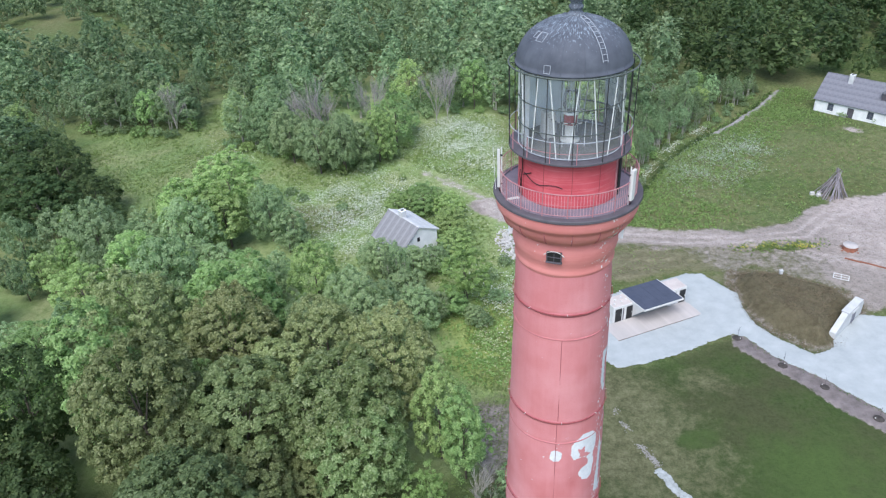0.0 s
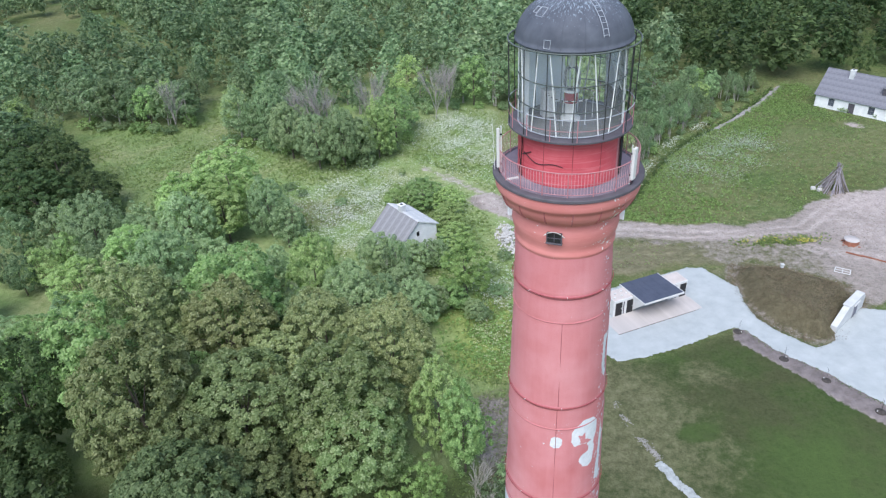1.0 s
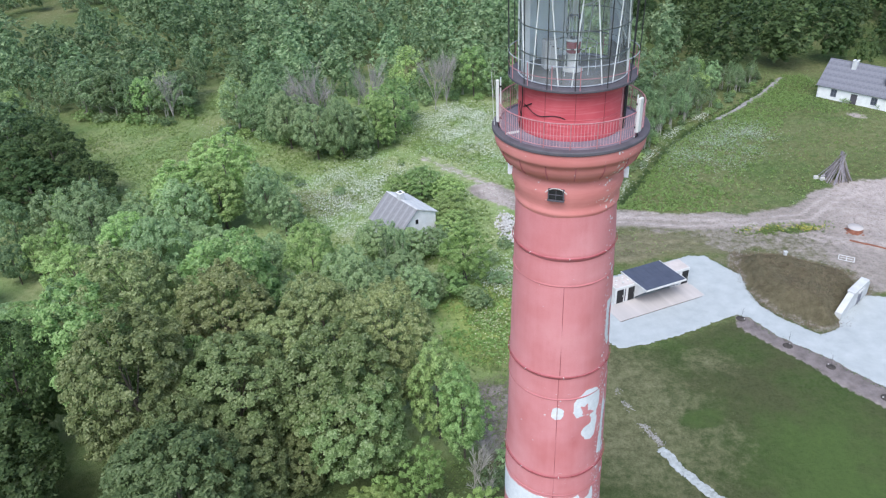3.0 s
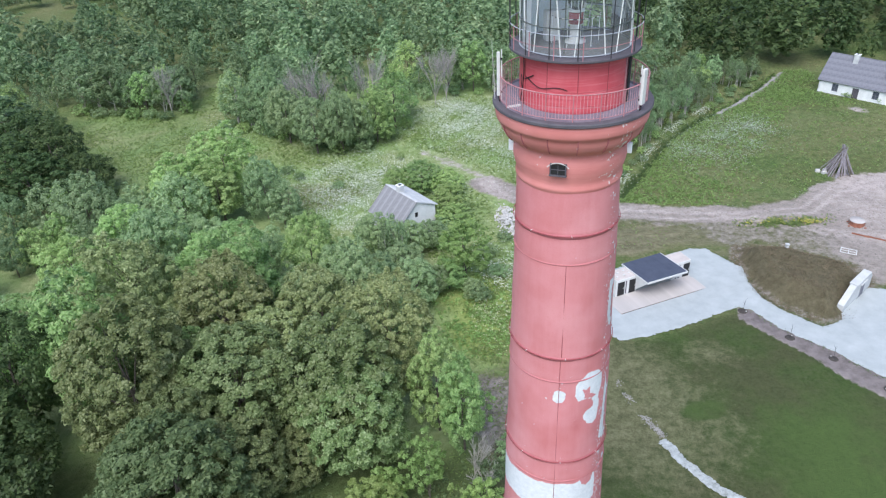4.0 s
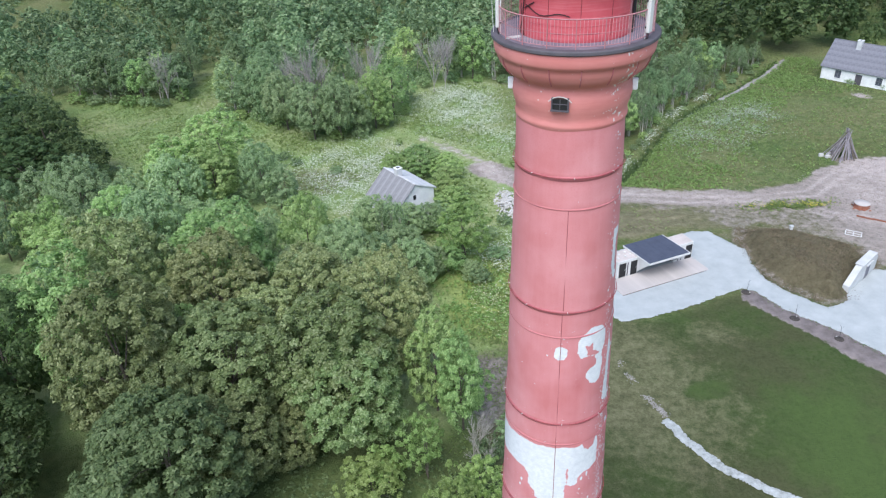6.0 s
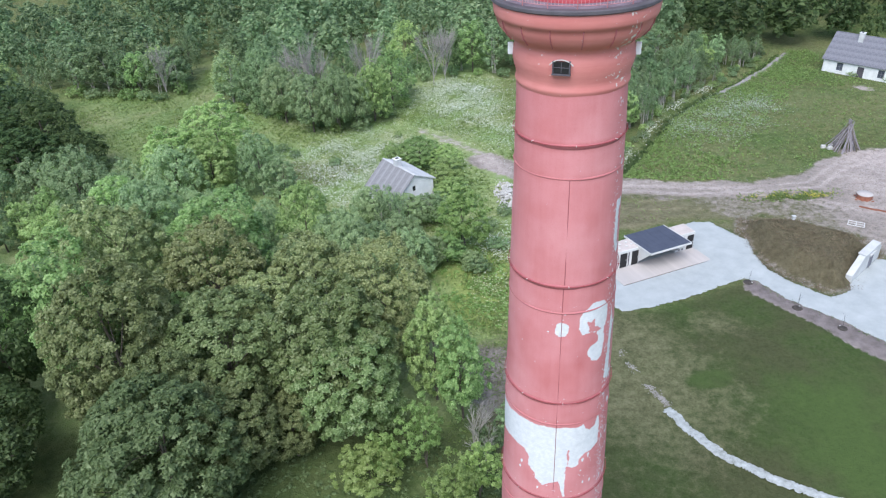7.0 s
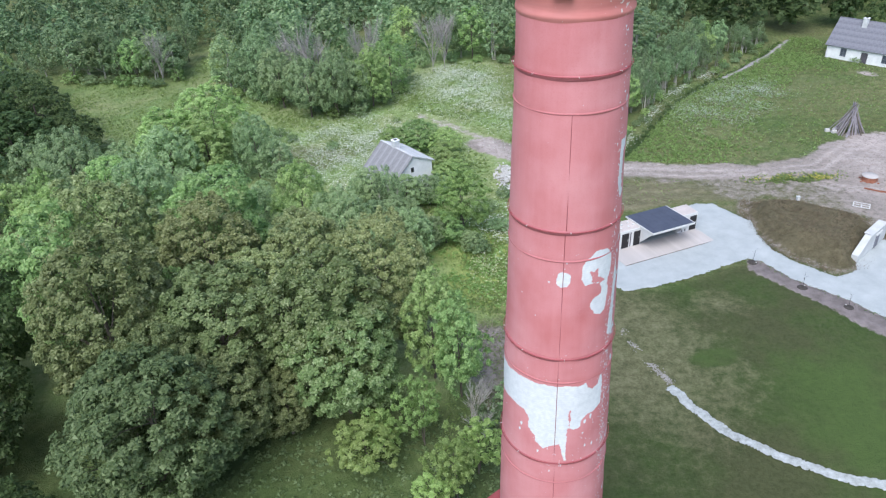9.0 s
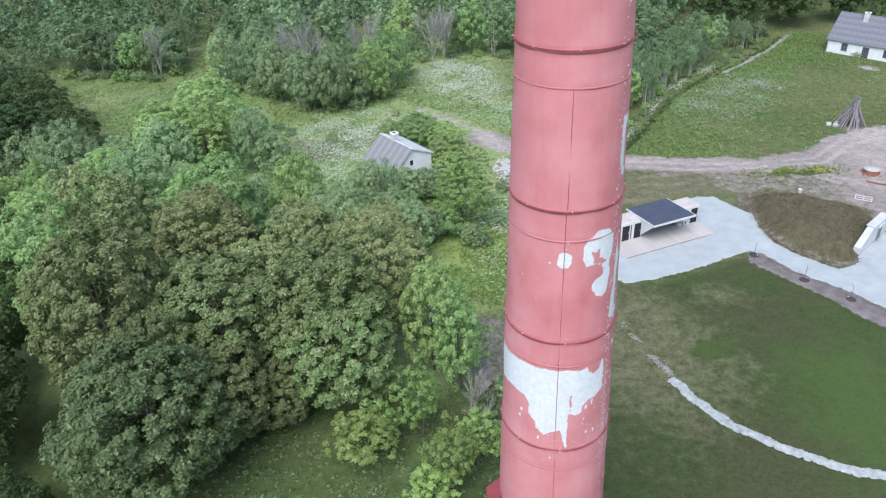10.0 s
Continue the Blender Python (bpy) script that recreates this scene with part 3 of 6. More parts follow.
def shaft_material():
    m, nt, b = base_material("peeling_red_tower_paint", 0.6, 0, 0.3)
    v = coords(nt)
    at = nt.nodes.new("ShaderNodeAttribute")
    at.attribute_name = "peel"
    fl = nt.nodes.new("ShaderNodeAttribute")
    fl.attribute_name = "flake"
    n1, n2, n3 = noise_fac(nt, v, 0.3, 3), noise_fac(nt, v, 4.0, 5), noise_fac(nt, v, 16.0, 3)
    stretch = node(nt, "ShaderNodeMapping", Scale=(2.2, 2.2, 0.22))
    nt.links.new(v, stretch.inputs["Vector"])
    run = noise_fac(nt, stretch.outputs[0], 1.3, 4)
    red = ramp(nt, maths(nt, "ADD", maths(nt, "MULTIPLY", n1, 0.8), maths(nt, "MULTIPLY", run, 0.2)), [(0.32, (0.530, 0.180, 0.192)), (0.5, (0.595, 0.238, 0.258)), (0.68, (0.650, 0.298, 0.322))])
    red = mix(nt, maths(nt, "MULTIPLY", ramp(nt, n3, [(0.5, (0, 0, 0)), (0.8, (1, 1, 1))]), 0.25), red, (0.50, 0.12, 0.115))
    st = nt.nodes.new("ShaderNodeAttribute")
    st.attribute_name = "stain_shade"
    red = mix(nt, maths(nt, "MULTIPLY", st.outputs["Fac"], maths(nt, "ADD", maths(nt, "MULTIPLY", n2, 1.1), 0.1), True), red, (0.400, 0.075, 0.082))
    wall = ramp(nt, n2, [(0.3, (0.60, 0.625, 0.68)), (0.7, (0.74, 0.76, 0.81))])
    up = nt.nodes.new("ShaderNodeSeparateXYZ")
    nt.links.new(v, up.inputs[0])
    joint = ramp(nt, maths(nt, "FRACT", maths(nt, "ADD", maths(nt, "MULTIPLY", up.outputs[2], 8.0), maths(nt, "MULTIPLY", n2, 0.35))), [(0.0, (0.32, 0.32, 0.32)), (0.16, (0, 0, 0))])
    wall = mix(nt, joint, wall, (0.40, 0.42, 0.47))
    edge = maths(nt, "ADD", at.outputs["Fac"], maths(nt, "MULTIPLY", maths(nt, "SUBTRACT", n2, 0.5), 0.13))
    edge = maths(nt, "ADD", edge, maths(nt, "MULTIPLY", maths(nt, "SUBTRACT", n3, 0.5), 0.10))
    bare = ramp(nt, maths(nt, "ADD", edge, 0.5), [(0.495, (0, 0, 0)), (0.515, (1, 1, 1))])
    speck = maths(nt, "ADD", noise_fac(nt, v, 6.5, 2), fl.outputs["Fac"])
    speck = ramp(nt, speck, [(0.775, (0, 0, 0)), (0.79, (1, 1, 1))])
    bare = maths(nt, "MAXIMUM", bare, speck)
    nt.links.new(mix(nt, bare, red, wall), b.inputs["Base Color"])
    course = nt.nodes.new("ShaderNodeTexWave")
    course.wave_type, course.bands_direction = "BANDS", "Z"
    course.inputs["Scale"].default_value = 2.2
    course.inputs["Distortion"].default_value = 1.5
    nt.links.new(v, course.inputs["Vector"])
    bump(nt, b, maths(nt, "ADD", maths(nt, "MULTIPLY", n3, 0.6), maths(nt, "SUBTRACT", maths(nt, "MULTIPLY", maths(nt, "MULTIPLY", course.outputs["Fac"], bare), 0.5), maths(nt, "MULTIPLY", bare, 0.5))), 0.25, 0.02)
    return m


mat_shaft = shaft_material()


def make_shaft():
    zs = np.concatenate([np.linspace(0, 15, 16)[:-1], np.arange(15, 37.2, 0.09), np.arange(37.2, 43.05, 0.2)])
    ph = np.concatenate([np.arange(-200, 0, 1.25), np.arange(1.5, 160, 6.0)])
    gp, gz = np.meshgrid(ph, zs)
    r = shaft_radius(gz) + 0.012 * np.sin(np.radians(gp) * 3 + gz * 0.7) + 0.008 * np.sin(np.radians(gp) * 7 - gz * 1.9)
    x, y = r * np.cos(np.radians(gp)), r * np.sin(np.radians(gp))
    nx = len(ph)
    iy, ix = np.mgrid[0:len(zs) - 1, 0:nx]
    i, j = iy * nx + ix, iy * nx + (ix + 1) % nx
    faces = np.stack([i, j, j + nx, i + nx], -1).reshape(-1, 4)
    ob = mesh_object("shaft", np.stack([x, y, gz], -1).reshape(-1, 3).tolist(), faces.tolist(), mat_shaft, lighthouse, True)

    def arc(p, z0):
        return (gp - p) * np.pi / 180 * shaft_radius(z0)

    def bare(outline, rough):
        """Signed distance in metres into a region of lost paint, outlined by (bearing, height)."""
        d = dist_poly(gp * 0.052, gz, [(p * 0.052, z) for p, z in outline])
        return -d + rough * (0.6 * wobble(side, gz, 7.3, 5) + 0.5 * wobble(side, gz, 17.0, 8))

    side = np.radians(gp + 95) * 3.0
    wide_patch = [(-200, 24.5), (-159, 24.6), (-142, 24.68), (-114, 24.68), (-87, 24.68), (-75, 24.62), (-69, 24.72), (-67, 24.42), (-61, 24.14), (-54, 24.3), (-49, 24.92), (-46, 24.35), (-47.5, 22.8),
                  (-55, 22.55), (-66, 22.45), (-72, 22.2), (-73.6, 21.7), (-80, 21.6), (-85, 21.75), (-84, 22.4), (-85, 23.0), (-86.6, 22.7), (-85.3, 22.1), (-87.5, 21.2), (-87.5, 19.3), (-90.4, 19.6),
                  (-92.2, 20.2), (-95, 20.6), (-104, 20.45), (-111.5, 20.2), (-120, 20.6), (-120, 21.0), (-128.5, 21.4), (-129, 22.1), (-134, 22.5), (-146, 22.6), (-157, 22.6), (-175, 22.4), (-200, 22.3)]
    hook = [(-65.4, 32.54), (-51.2, 32.49), (-44, 32.1), (-43, 31.4), (-47.7, 30.6), (-46.4, 29.9), (-49.6, 28.96), (-56.5, 28.78), (-64.4, 29), (-69.5, 29.5), (-67.7, 29.9), (-57, 30.04), (-55.9, 30.24), (-59, 30.63),
            (-68.8, 30.8), (-77.2, 30.77), (-80.4, 31.14), (-81, 31.7), (-77.6, 32.07), (-70.7, 32.35)]
    island = [(-72.9, 31.54), (-67.3, 31.41), (-62.9, 31.56), (-62.3, 31.12), (-52.5, 30.77), (-58, 30.72), (-68.9, 30.9), (-69.7, 31.24)]
    spot = [(-106, 31.2), (-104.5, 31.55), (-100, 31.64), (-92.4, 31.47), (-91, 31.15), (-94.5, 30.78), (-101, 30.73), (-104.9, 30.9)]
    flank = [(-37, 37.6), (-29, 37.6), (-29, 34.6), (-34, 34.9), (-38, 35.5), (-38.5, 36)]
    peel = np.maximum(bare(wide_patch, 0.045), np.minimum(bare(hook, 0.04), -bare(island, 0.03)))
    edge = [(-42, 27.2), (-31, 27.0), (-29, 30.6), (-33, 31.6), (-37, 30.3), (-38.5, 28.8)]
    peel = np.maximum(peel, np.maximum(bare(spot, 0.03), np.maximum(bare(flank, 0.05), bare(edge, 0.06))))
    chips = 0.5 * wobble(side, gz, 6.0, 11) + 0.5 * wobble(side, gz, 13.0, 4) - 0.56 - 0.45 * np.hypot((gp + 72) / 26, (gz - 21.6) / 1.5)
    peel = np.maximum(peel, chips)
    blobs = [(-33, 27.2, .2), (-33, 28.2, .22), (-34, 29.4, .18), (-68, 22.0, .10), (-61, 22.2, .12), (-58, 21.8, .07), (-70, 21.2, .08), (-66, 20.2, .06), (-57, 20.1, .09), (-104, 18.6, .06), (-92, 19.0, .05),
             (-137, 21.4, .10), (-139, 21.0, .07), (-117, 19.9, .05), (-109, 31.4, .03), (-113, 31.0, .03), (-96, 32.1, .03), (-92, 32.0, .03)]
    for p, z, rad in blobs:
        peel = np.maximum(peel, rad + 0.02 - np.hypot(1.7 * arc(p, z), 0.75 * (gz - z)) + 0.05 * wobble(side, gz, 11.0, 2))
    strip = 0.34 * wobble(side, gz, 2.2, 7) + 0.28 * wobble(side, gz, 5.1, 3) + 0.22 * wobble(side, gz, 11.0, 6) - 0.10 - 0.5 * ((gp + 25) / 8.0) ** 2
    peel = np.maximum(peel, np.where(gz < 41.5, strip, -1))
    flake = 0.15 * np.exp(-((gp + 40) / 9.0) ** 2) + 0.06 * np.exp(-((gz - 24) / 6.0) ** 2) + 0.06 * np.exp(-((gz - 19.5) / 2.2) ** 2) * np.exp(-((gp + 95) / 40) ** 2)
    flake = flake + 0.05 * np.exp(-((gz - 32) / 0.8) ** 2)
    # crimson stains, plus deeper red towards the cornice: its shading put into the paint
    stain_shade = 0.9 * np.exp(-((gp + 77) / 7.0) ** 2 - ((gz - 29.1) / 0.5) ** 2) + 0.22 * smoothstep(38, 42.5, gz)
    # deeper red below each hoop and around each lap joint
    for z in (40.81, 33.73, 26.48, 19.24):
        stain_shade = stain_shade + 0.75 * smoothstep(0.42, 0.0, z - gz) * (gz < z + 0.05) + 0.30 * np.exp(-((gz - z + 1.5) / 0.16) ** 2)
    stain_shade = np.clip(stain_shade * (0.72 + 0.35 * wobble(side, gz, 1.3, 3)), 0, 1)
    for nm, val in (("peel", np.clip(peel, -0.5, 0.5)), ("flake", flake), ("stain_shade", stain_shade)):
        a = ob.data.attributes.new(nm, "FLOAT", "POINT")
        a.data.foreach_set("value", val.ravel().astype(np.float32))
    return ob


def neck_material():
    """Cornice paint with pale flakes gathered on the weathered flank."""
    m, nt, b = base_material("flaking_cornice_paint", 0.62, 0, 0.3)
    v = coords(nt)
    broad, grain = noise_fac(nt, v, 0.45, 4), noise_fac(nt, v, 9.0, 3)
    lie = node(nt, "ShaderNodeMapping", Scale=(0.5, 0.5, 5.0))
    nt.links.new(v, lie.inputs["Vector"])
    band = noise_fac(nt, lie.outputs[0], 1.2, 4)
    red = ramp(nt, maths(nt, "ADD", maths(nt, "MULTIPLY", broad, 0.6), maths(nt, "MULTIPLY", band, 0.4)), [(0.34, RED1), (0.62, RED2)])
    sep = nt.nodes.new("ShaderNodeSeparateXYZ")
    nt.links.new(v, sep.inputs[0])
    ang = maths(nt, "ARCTAN2", sep.outputs[1], sep.outputs[0])
    off = maths(nt, "MULTIPLY", maths(nt, "ADD", ang, 0.93), 5.5)
    near = maths(nt, "POWER", 2.718, maths(nt, "MULTIPLY", maths(nt, "MULTIPLY", off, off), -1.0))
    speck = ramp(nt, maths(nt, "ADD", noise_fac(nt, v, 5.0, 3), maths(nt, "MULTIPLY", near, 0.13)), [(0.70, (0, 0, 0)), (0.72, (1, 1, 1))])
    nt.links.new(mix(nt, speck, red, (0.72, 0.70, 0.69)), b.inputs["Base Color"])
    bump(nt, b, grain, 0.14, 0.01)
    return m


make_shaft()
part("plinth", lathe([(3.62, -0.2), (3.95, -0.2), (3.95, 1.3), (3.8, 1.45), (3.53, 1.5)], 64), mat_stone, lighthouse, "pale limestone plinth")
part("neck", lathe([(2.40, 42.9), (2.43, 42.98), (2.475, 43.06), (2.48, 43.16), (2.44, 43.26), (2.46, 43.5), (2.54, 43.75), (2.61, 44.1), (2.58, 44.4), (2.50, 44.65), (2.52, 44.78), (2.66, 44.9),
                     (2.85, 45.0), (3.08, 45.25), (3.22, 45.55), (3.27, 45.78), (3.36, 45.82), (3.40, 45.95), (3.44, 46.3), (3.40, 46.42)], 96), neck_material(), lighthouse, "moulded red cornice below the gallery", True)
for k in range(16):
    bm = bmesh.new()
    a = FACING + 6 + k * 22.5
    pts = [(2.88, 45.0), (3.105, 45.25), (3.245, 45.55), (3.29, 45.78)]
    for (r0, z0), (r1, z1) in zip(pts, pts[1:]):
        add_rod(bm, polar(r0, a, z0), polar(r1, a, z1), 0.026, None, 5)
    part("rib", bm, mat_red_stain, lighthouse)
part("gallery_slab", lathe([(2.2, 46.40), (3.46, 46.40), (3.53, 46.45), (3.53, 46.56), (3.50, 46.60), (2.2, 46.60)], 96), mat_slab, lighthouse, "dark weathered gallery slab")
part("gallery_floor", lathe([(2.2, 46.606), (3.20, 46.606), (3.20, 46.59)], 96), mat_floor, lighthouse, "grey-purple gallery deck")

# hoops round the shaft, each with its lugs
for z in (40.81, 33.73, 26.48, 19.24, 12.1, 5.0):
    r = shaft_radius(z)
    h = part("hoop", hoop(r + 0.09, z, 0.019, 96, 6), mat_red_band, lighthouse, "red iron hoop standing off the wall", True)
    part("flashing", lathe([(r - 0.02, z - 0.20), (r + 0.014, z - 0.18), (r + 0.026, z - 0.06), (r + 0.026, z + 0.01), (r - 0.02, z + 0.04)], 96), mat_red_stain, h, "stained crimson band", True)
    for k in range(24):
        a = FACING + 7 + 15 * k
        part("lug", rod(polar(r - 0.02, a, z), polar(r + 0.13, a, z), 0.018, None, 6), mat_red_band if k % 3 else mat_white, h)
    z2 = z - 1.56
    r = shaft_radius(z2)
    part("lap_joint", lathe([(r - 0.02, z2 - 0.07), (r + 0.012, z2 - 0.05), (r + 0.034, z2 + 0.0), (r + 0.012, z2 + 0.03), (r - 0.02, z2 + 0.05)], 96), mat_lap, lighthouse, "folded lap joint in the cladding", True)

# sheet seams
for a, z0, z1 in ((-98.3, 33.8, 39.25), (-99.2, 26.55, 33.6), (-99.4, 19.3, 26.4), (-98.3, 12.2, 19.1)):
    bm = bmesh.new()
    n = 8
    for k in range(n):
        za, zb = z0 + (z1 - z0) * k / n, z0 + (z1 - z0) * (k + 1) / n
        add_rod(bm, polar(shaft_radius(za) + 0.004, a, za), polar(shaft_radius(zb) + 0.004, a, zb), 0.014, None, 4)
    part("seam", bm, mat_red_band, lighthouse, "dark vertical seam")

# little window below the gallery
win = part("window", box((-0.32, -0.10, -0.23), (0.32, 0.04, 0.23)), mat_black, lighthouse, "small four-paned window under an arched hood")
win.matrix_basis = Matrix.Translation(polar(2.60, -110.6, 44.22)) @ pose(0, 0, 0, 0, 0, -110.6 + 90)
for nm, lo, hi in (("mullion", (-0.015, -0.13, -0.22), (0.015, -0.10, 0.22)), ("transom", (-0.31, -0.13, -0.015), (0.31, -0.10, 0.015)),
                   ("frame", (-0.36, -0.14, -0.26), (-0.31, 0.0, 0.25)), ("frame", (0.31, -0.14, -0.26), (0.36, 0.0, 0.25)), ("sill", (-0.38, -0.17, -0.31), (0.38, 0.0, -0.25))):
    part(nm, box(lo, hi, None, 0.006), mat_slab, win)
bm = bmesh.new()
for k in range(8):
    a0, a1 = -50 + 100 * k / 8, -50 + 100 * (k + 1) / 8
    p0, p1 = [Vector((0.62 * math.sin(radians(a)), -0.12, 0.62 * math.cos(radians(a)) - 0.30)) for a in (a0, a1)]
    add_rod(bm, p0, p1, 0.022, None, 6)
part("hood", bm, mat_white, win, "white arched hood")

# drum below the lantern, with its doorway
DOOR0, DOOR1 = -34.0, -8.0
part("drum", lathe([(2.33, 46.6), (2.36, 46.75), (2.33, 46.8), (2.33, 48.86)], 72, DOOR1, DOOR0 + 360), mat_red_drum, lighthouse, "bright red sheet-clad drum", True)
# recess wall is black: the unlit inside put into its colour
part("door_recess", lathe([(1.75, 46.61), (1.75, 48.8)], 12, DOOR0 - 12, DOOR1 + 12), mat_black, lighthouse, "doorway recess coloured black for its unlit inside")
for a in (DOOR0, DOOR1):
    part("door_jamb", rod(polar(2.33, a, 46.6), polar(2.33, a, 48.86), 0.06, None, 6), mat_rail, lighthouse)
for a in (-27, -22, -13):
    part("pipe", rod(polar(2.40, a, 46.6), polar(2.40, a, 48.86), 0.035, None, 6), mat_black_iron, lighthouse)
for a in (-160, -128, -96, -64):
    part("drum_seam", rod(polar(2.335, a, 46.8), polar(2.335, a, 48.86), 0.012, None, 4), mat_red_band, lighthouse)
for z in (46.95, 47.25, 47.55):
    part("drum_moulding", hoop(2.33, z, 0.016, 72, 5, DOOR1, DOOR0 + 360), mat_red_drum, lighthouse)

# gallery railing
RAIL = 3.22
for z, tube in ((47.74, 0.026), (47.2, 0.010), (46.72, 0.014)):
    part("rail", hoop(RAIL, z, tube, 96, 6), mat_rail, lighthouse, "dull red handrail", True)
post = part("post", rod((0, 0, 46.6), (0, 0, 47.74), 0.024, None, 6), mat_rail, lighthouse)
post.matrix_basis = Matrix.Translation(polar(RAIL, 0, 0))
bal = part("baluster", rod((0, 0, 46.72), (0, 0, 47.72), 0.0085, None, 4), mat_pale_rail, lighthouse)
bal.matrix_basis = Matrix.Translation(polar(RAIL, 1.25, 0))


def repeat(ob, place):
    o = ob.copy()
    scene.collection.objects.link(o)
    o.matrix_basis = place
    return o


for k in range(1, 18):
    repeat(post, Matrix.Translation(polar(RAIL, 20 * k, 0)))
for k in range(1, 144):
    if k % 8:
        repeat(bal, Matrix.Translation(polar(RAIL, 2.5 * k, 0)))

# lantern gallery and glazing
mat_bright = rough_paint("clean_white_panels", (0.86, 0.89, 0.95), (0.90, 0.93, 0.97), 1, 10, 0.6)
mat_lantern_floor = rough_paint("grey_sheet_floor", (0.12, 0.125, 0.135), (0.22, 0.225, 0.235), 1.5, 12, 0.7)
mat_chalky = rough_paint("chalky_grey_paint", (0.26, 0.29, 0.34), (0.42, 0.45, 0.50), 3, 30, 0.8)
GLASS_R, Z0, Z1 = 2.33, 48.98, 52.66
part("lantern_gallery", lathe([(2.0, 48.84), (2.74, 48.84), (2.80, 48.88), (2.80, 48.96), (2.76, 48.98), (1.9, 48.98)], 96), mat_slab, lighthouse, "dark grey lantern gallery")
part("lantern_floor", lathe([(0.02, 49.0), (2.28, 49.0), (2.28, 48.97)], 64), mat_lantern_floor, lighthouse)
for k in range(16):
    a0, a1 = FACING + 4 + 22.5 * k, FACING + 4 + 22.5 * (k + 1)
    g = part("pane", lathe([(GLASS_R, Z0 + 0.05), (GLASS_R, Z1)], 4, a0, a1), mat_glass, lighthouse, "", True)
    g.visible_shadow = False
    lean = 5.0 if k % 2 else -4.0
    part("astragal", rod(polar(GLASS_R + 0.01, a0 + lean, Z0), polar(GLASS_R + 0.01, a0 - lean, Z1), 0.028, None, 4), mat_white_iron, lighthouse)
for z, m2 in ((Z0 + 0.04, mat_chalky), (50.1, mat_grey_iron), (51.22, mat_grey_iron), (Z1 - 0.05, mat_white_iron)):
    part("glazing_bar", hoop(GLASS_R + 0.02, z, 0.026, 96, 6), m2, lighthouse, "", True)
mat_opal, nt, b = base_material("opal_panels", 0.5, 0, 0.3)
opal_through = nt.nodes.new("ShaderNodeBsdfTranslucent")
opal_mix = node(nt, "ShaderNodeMixShader", Fac=0.62)
opal_tint = ramp(nt, noise_fac(nt, coords(nt), 1.2, 4), [(0.3, (0.88, 0.90, 0.96)), (0.7, (0.95, 0.97, 0.99))])
nt.links.new(opal_tint, b.inputs["Base Color"])
nt.links.new(opal_tint, opal_through.inputs["Color"])
nt.links.new(b.outputs[0], opal_mix.inputs[1])
nt.links.new(opal_through.outputs[0], opal_mix.inputs[2])
nt.links.new(opal_mix.outputs[0], nt.nodes["Material Output"].inputs[0])
part("blind", lathe([(2.22, 49.02), (2.22, 52.6)], 24, 88, 205), mat_opal, lighthouse, "white opal landward panels")
for a in (8, 20, 52, 84, 116, 148, 170, 182, 214, 238, 262, 290, 318, 340):
    part("stay", rod(polar(2.77, a, 48.95), polar(2.80, a, 52.70), 0.023, None, 5), mat_black_iron, lighthouse)
part("top_hoop", hoop(2.82, 52.70, 0.036, 96, 6), mat_grey_iron, lighthouse, "slim grey hoop round the lantern roof", True)
for a in range(0, 360, 45):
    part("hoop_bracket", rod(polar(2.45, a, 52.72), polar(2.80, a, 52.70), 0.014, None, 5), mat_black_iron, lighthouse)
part("lantern_rail", hoop(2.77, 49.95, 0.02, 96, 6), mat_chalky, lighthouse, "", True)
part("lantern_rail", hoop(2.77, 49.45, 0.012, 96, 6), mat_rail, lighthouse, "", True)
for a in range(0, 360, 24):
    part("lantern_post", rod(polar(2.77, a + 2, 48.96), polar(2.77, a + 2, 49.95), 0.02, None, 5), mat_rail, lighthouse)


def dome_material():
    m, nt, b = base_material("weathered_dome_sheet", 0.72, 0.0, 0.3)
    v = coords(nt)
    sep = nt.nodes.new("ShaderNodeSeparateXYZ")
    nt.links.new(v, sep.inputs[0])
    ang = maths(nt, "ARCTAN2", sep.outputs[1], sep.outputs[0])
    comb = nt.nodes.new("ShaderNodeCombineXYZ")
    nt.links.new(maths(nt, "MULTIPLY", ang, 11.0), comb.inputs[0])
    nt.links.new(maths(nt, "MULTIPLY", sep.outputs[2], 3.6), comb.inputs[1])
    run = noise_fac(nt, comb.outputs[0], 2.4, 4, 0.7)
    n1 = noise_fac(nt, v, 1.2, 4)
    up = ramp(nt, maths(nt, "DIVIDE", maths(nt, "SUBTRACT", sep.outputs[2], 53.2), 1.2, True), [(0.0, (0, 0, 0)), (0.9, (0.20, 0.20, 0.20))])
    worn = ramp(nt, maths(nt, "ADD", run, up), [(0.72, (0, 0, 0)), (0.80, (1, 1, 1))])
    col = ramp(nt, n1, [(0.3, (0.062, 0.070, 0.092)), (0.7, (0.104, 0.116, 0.146))])
    nt.links.new(mix(nt, maths(nt, "MULTIPLY", worn, 0.75), col, (0.34, 0.42, 0.50)), b.inputs["Base Color"])
    bump(nt, b, n1, 0.15, 0.02)
    return m


mat_dome = dome_material()
DOME_R, DOME_Z, DOME_H = 2.50, 52.70, 1.88


def dome_point(a, e, lift=0.0):
    return Vector(((DOME_R + lift) * math.cos(radians(e)) * math.cos(radians(a)), (DOME_R + lift) * math.cos(radians(e)) * math.sin(radians(a)), DOME_Z + 0.05 + (DOME_H + lift) * math.sin(radians(e))))


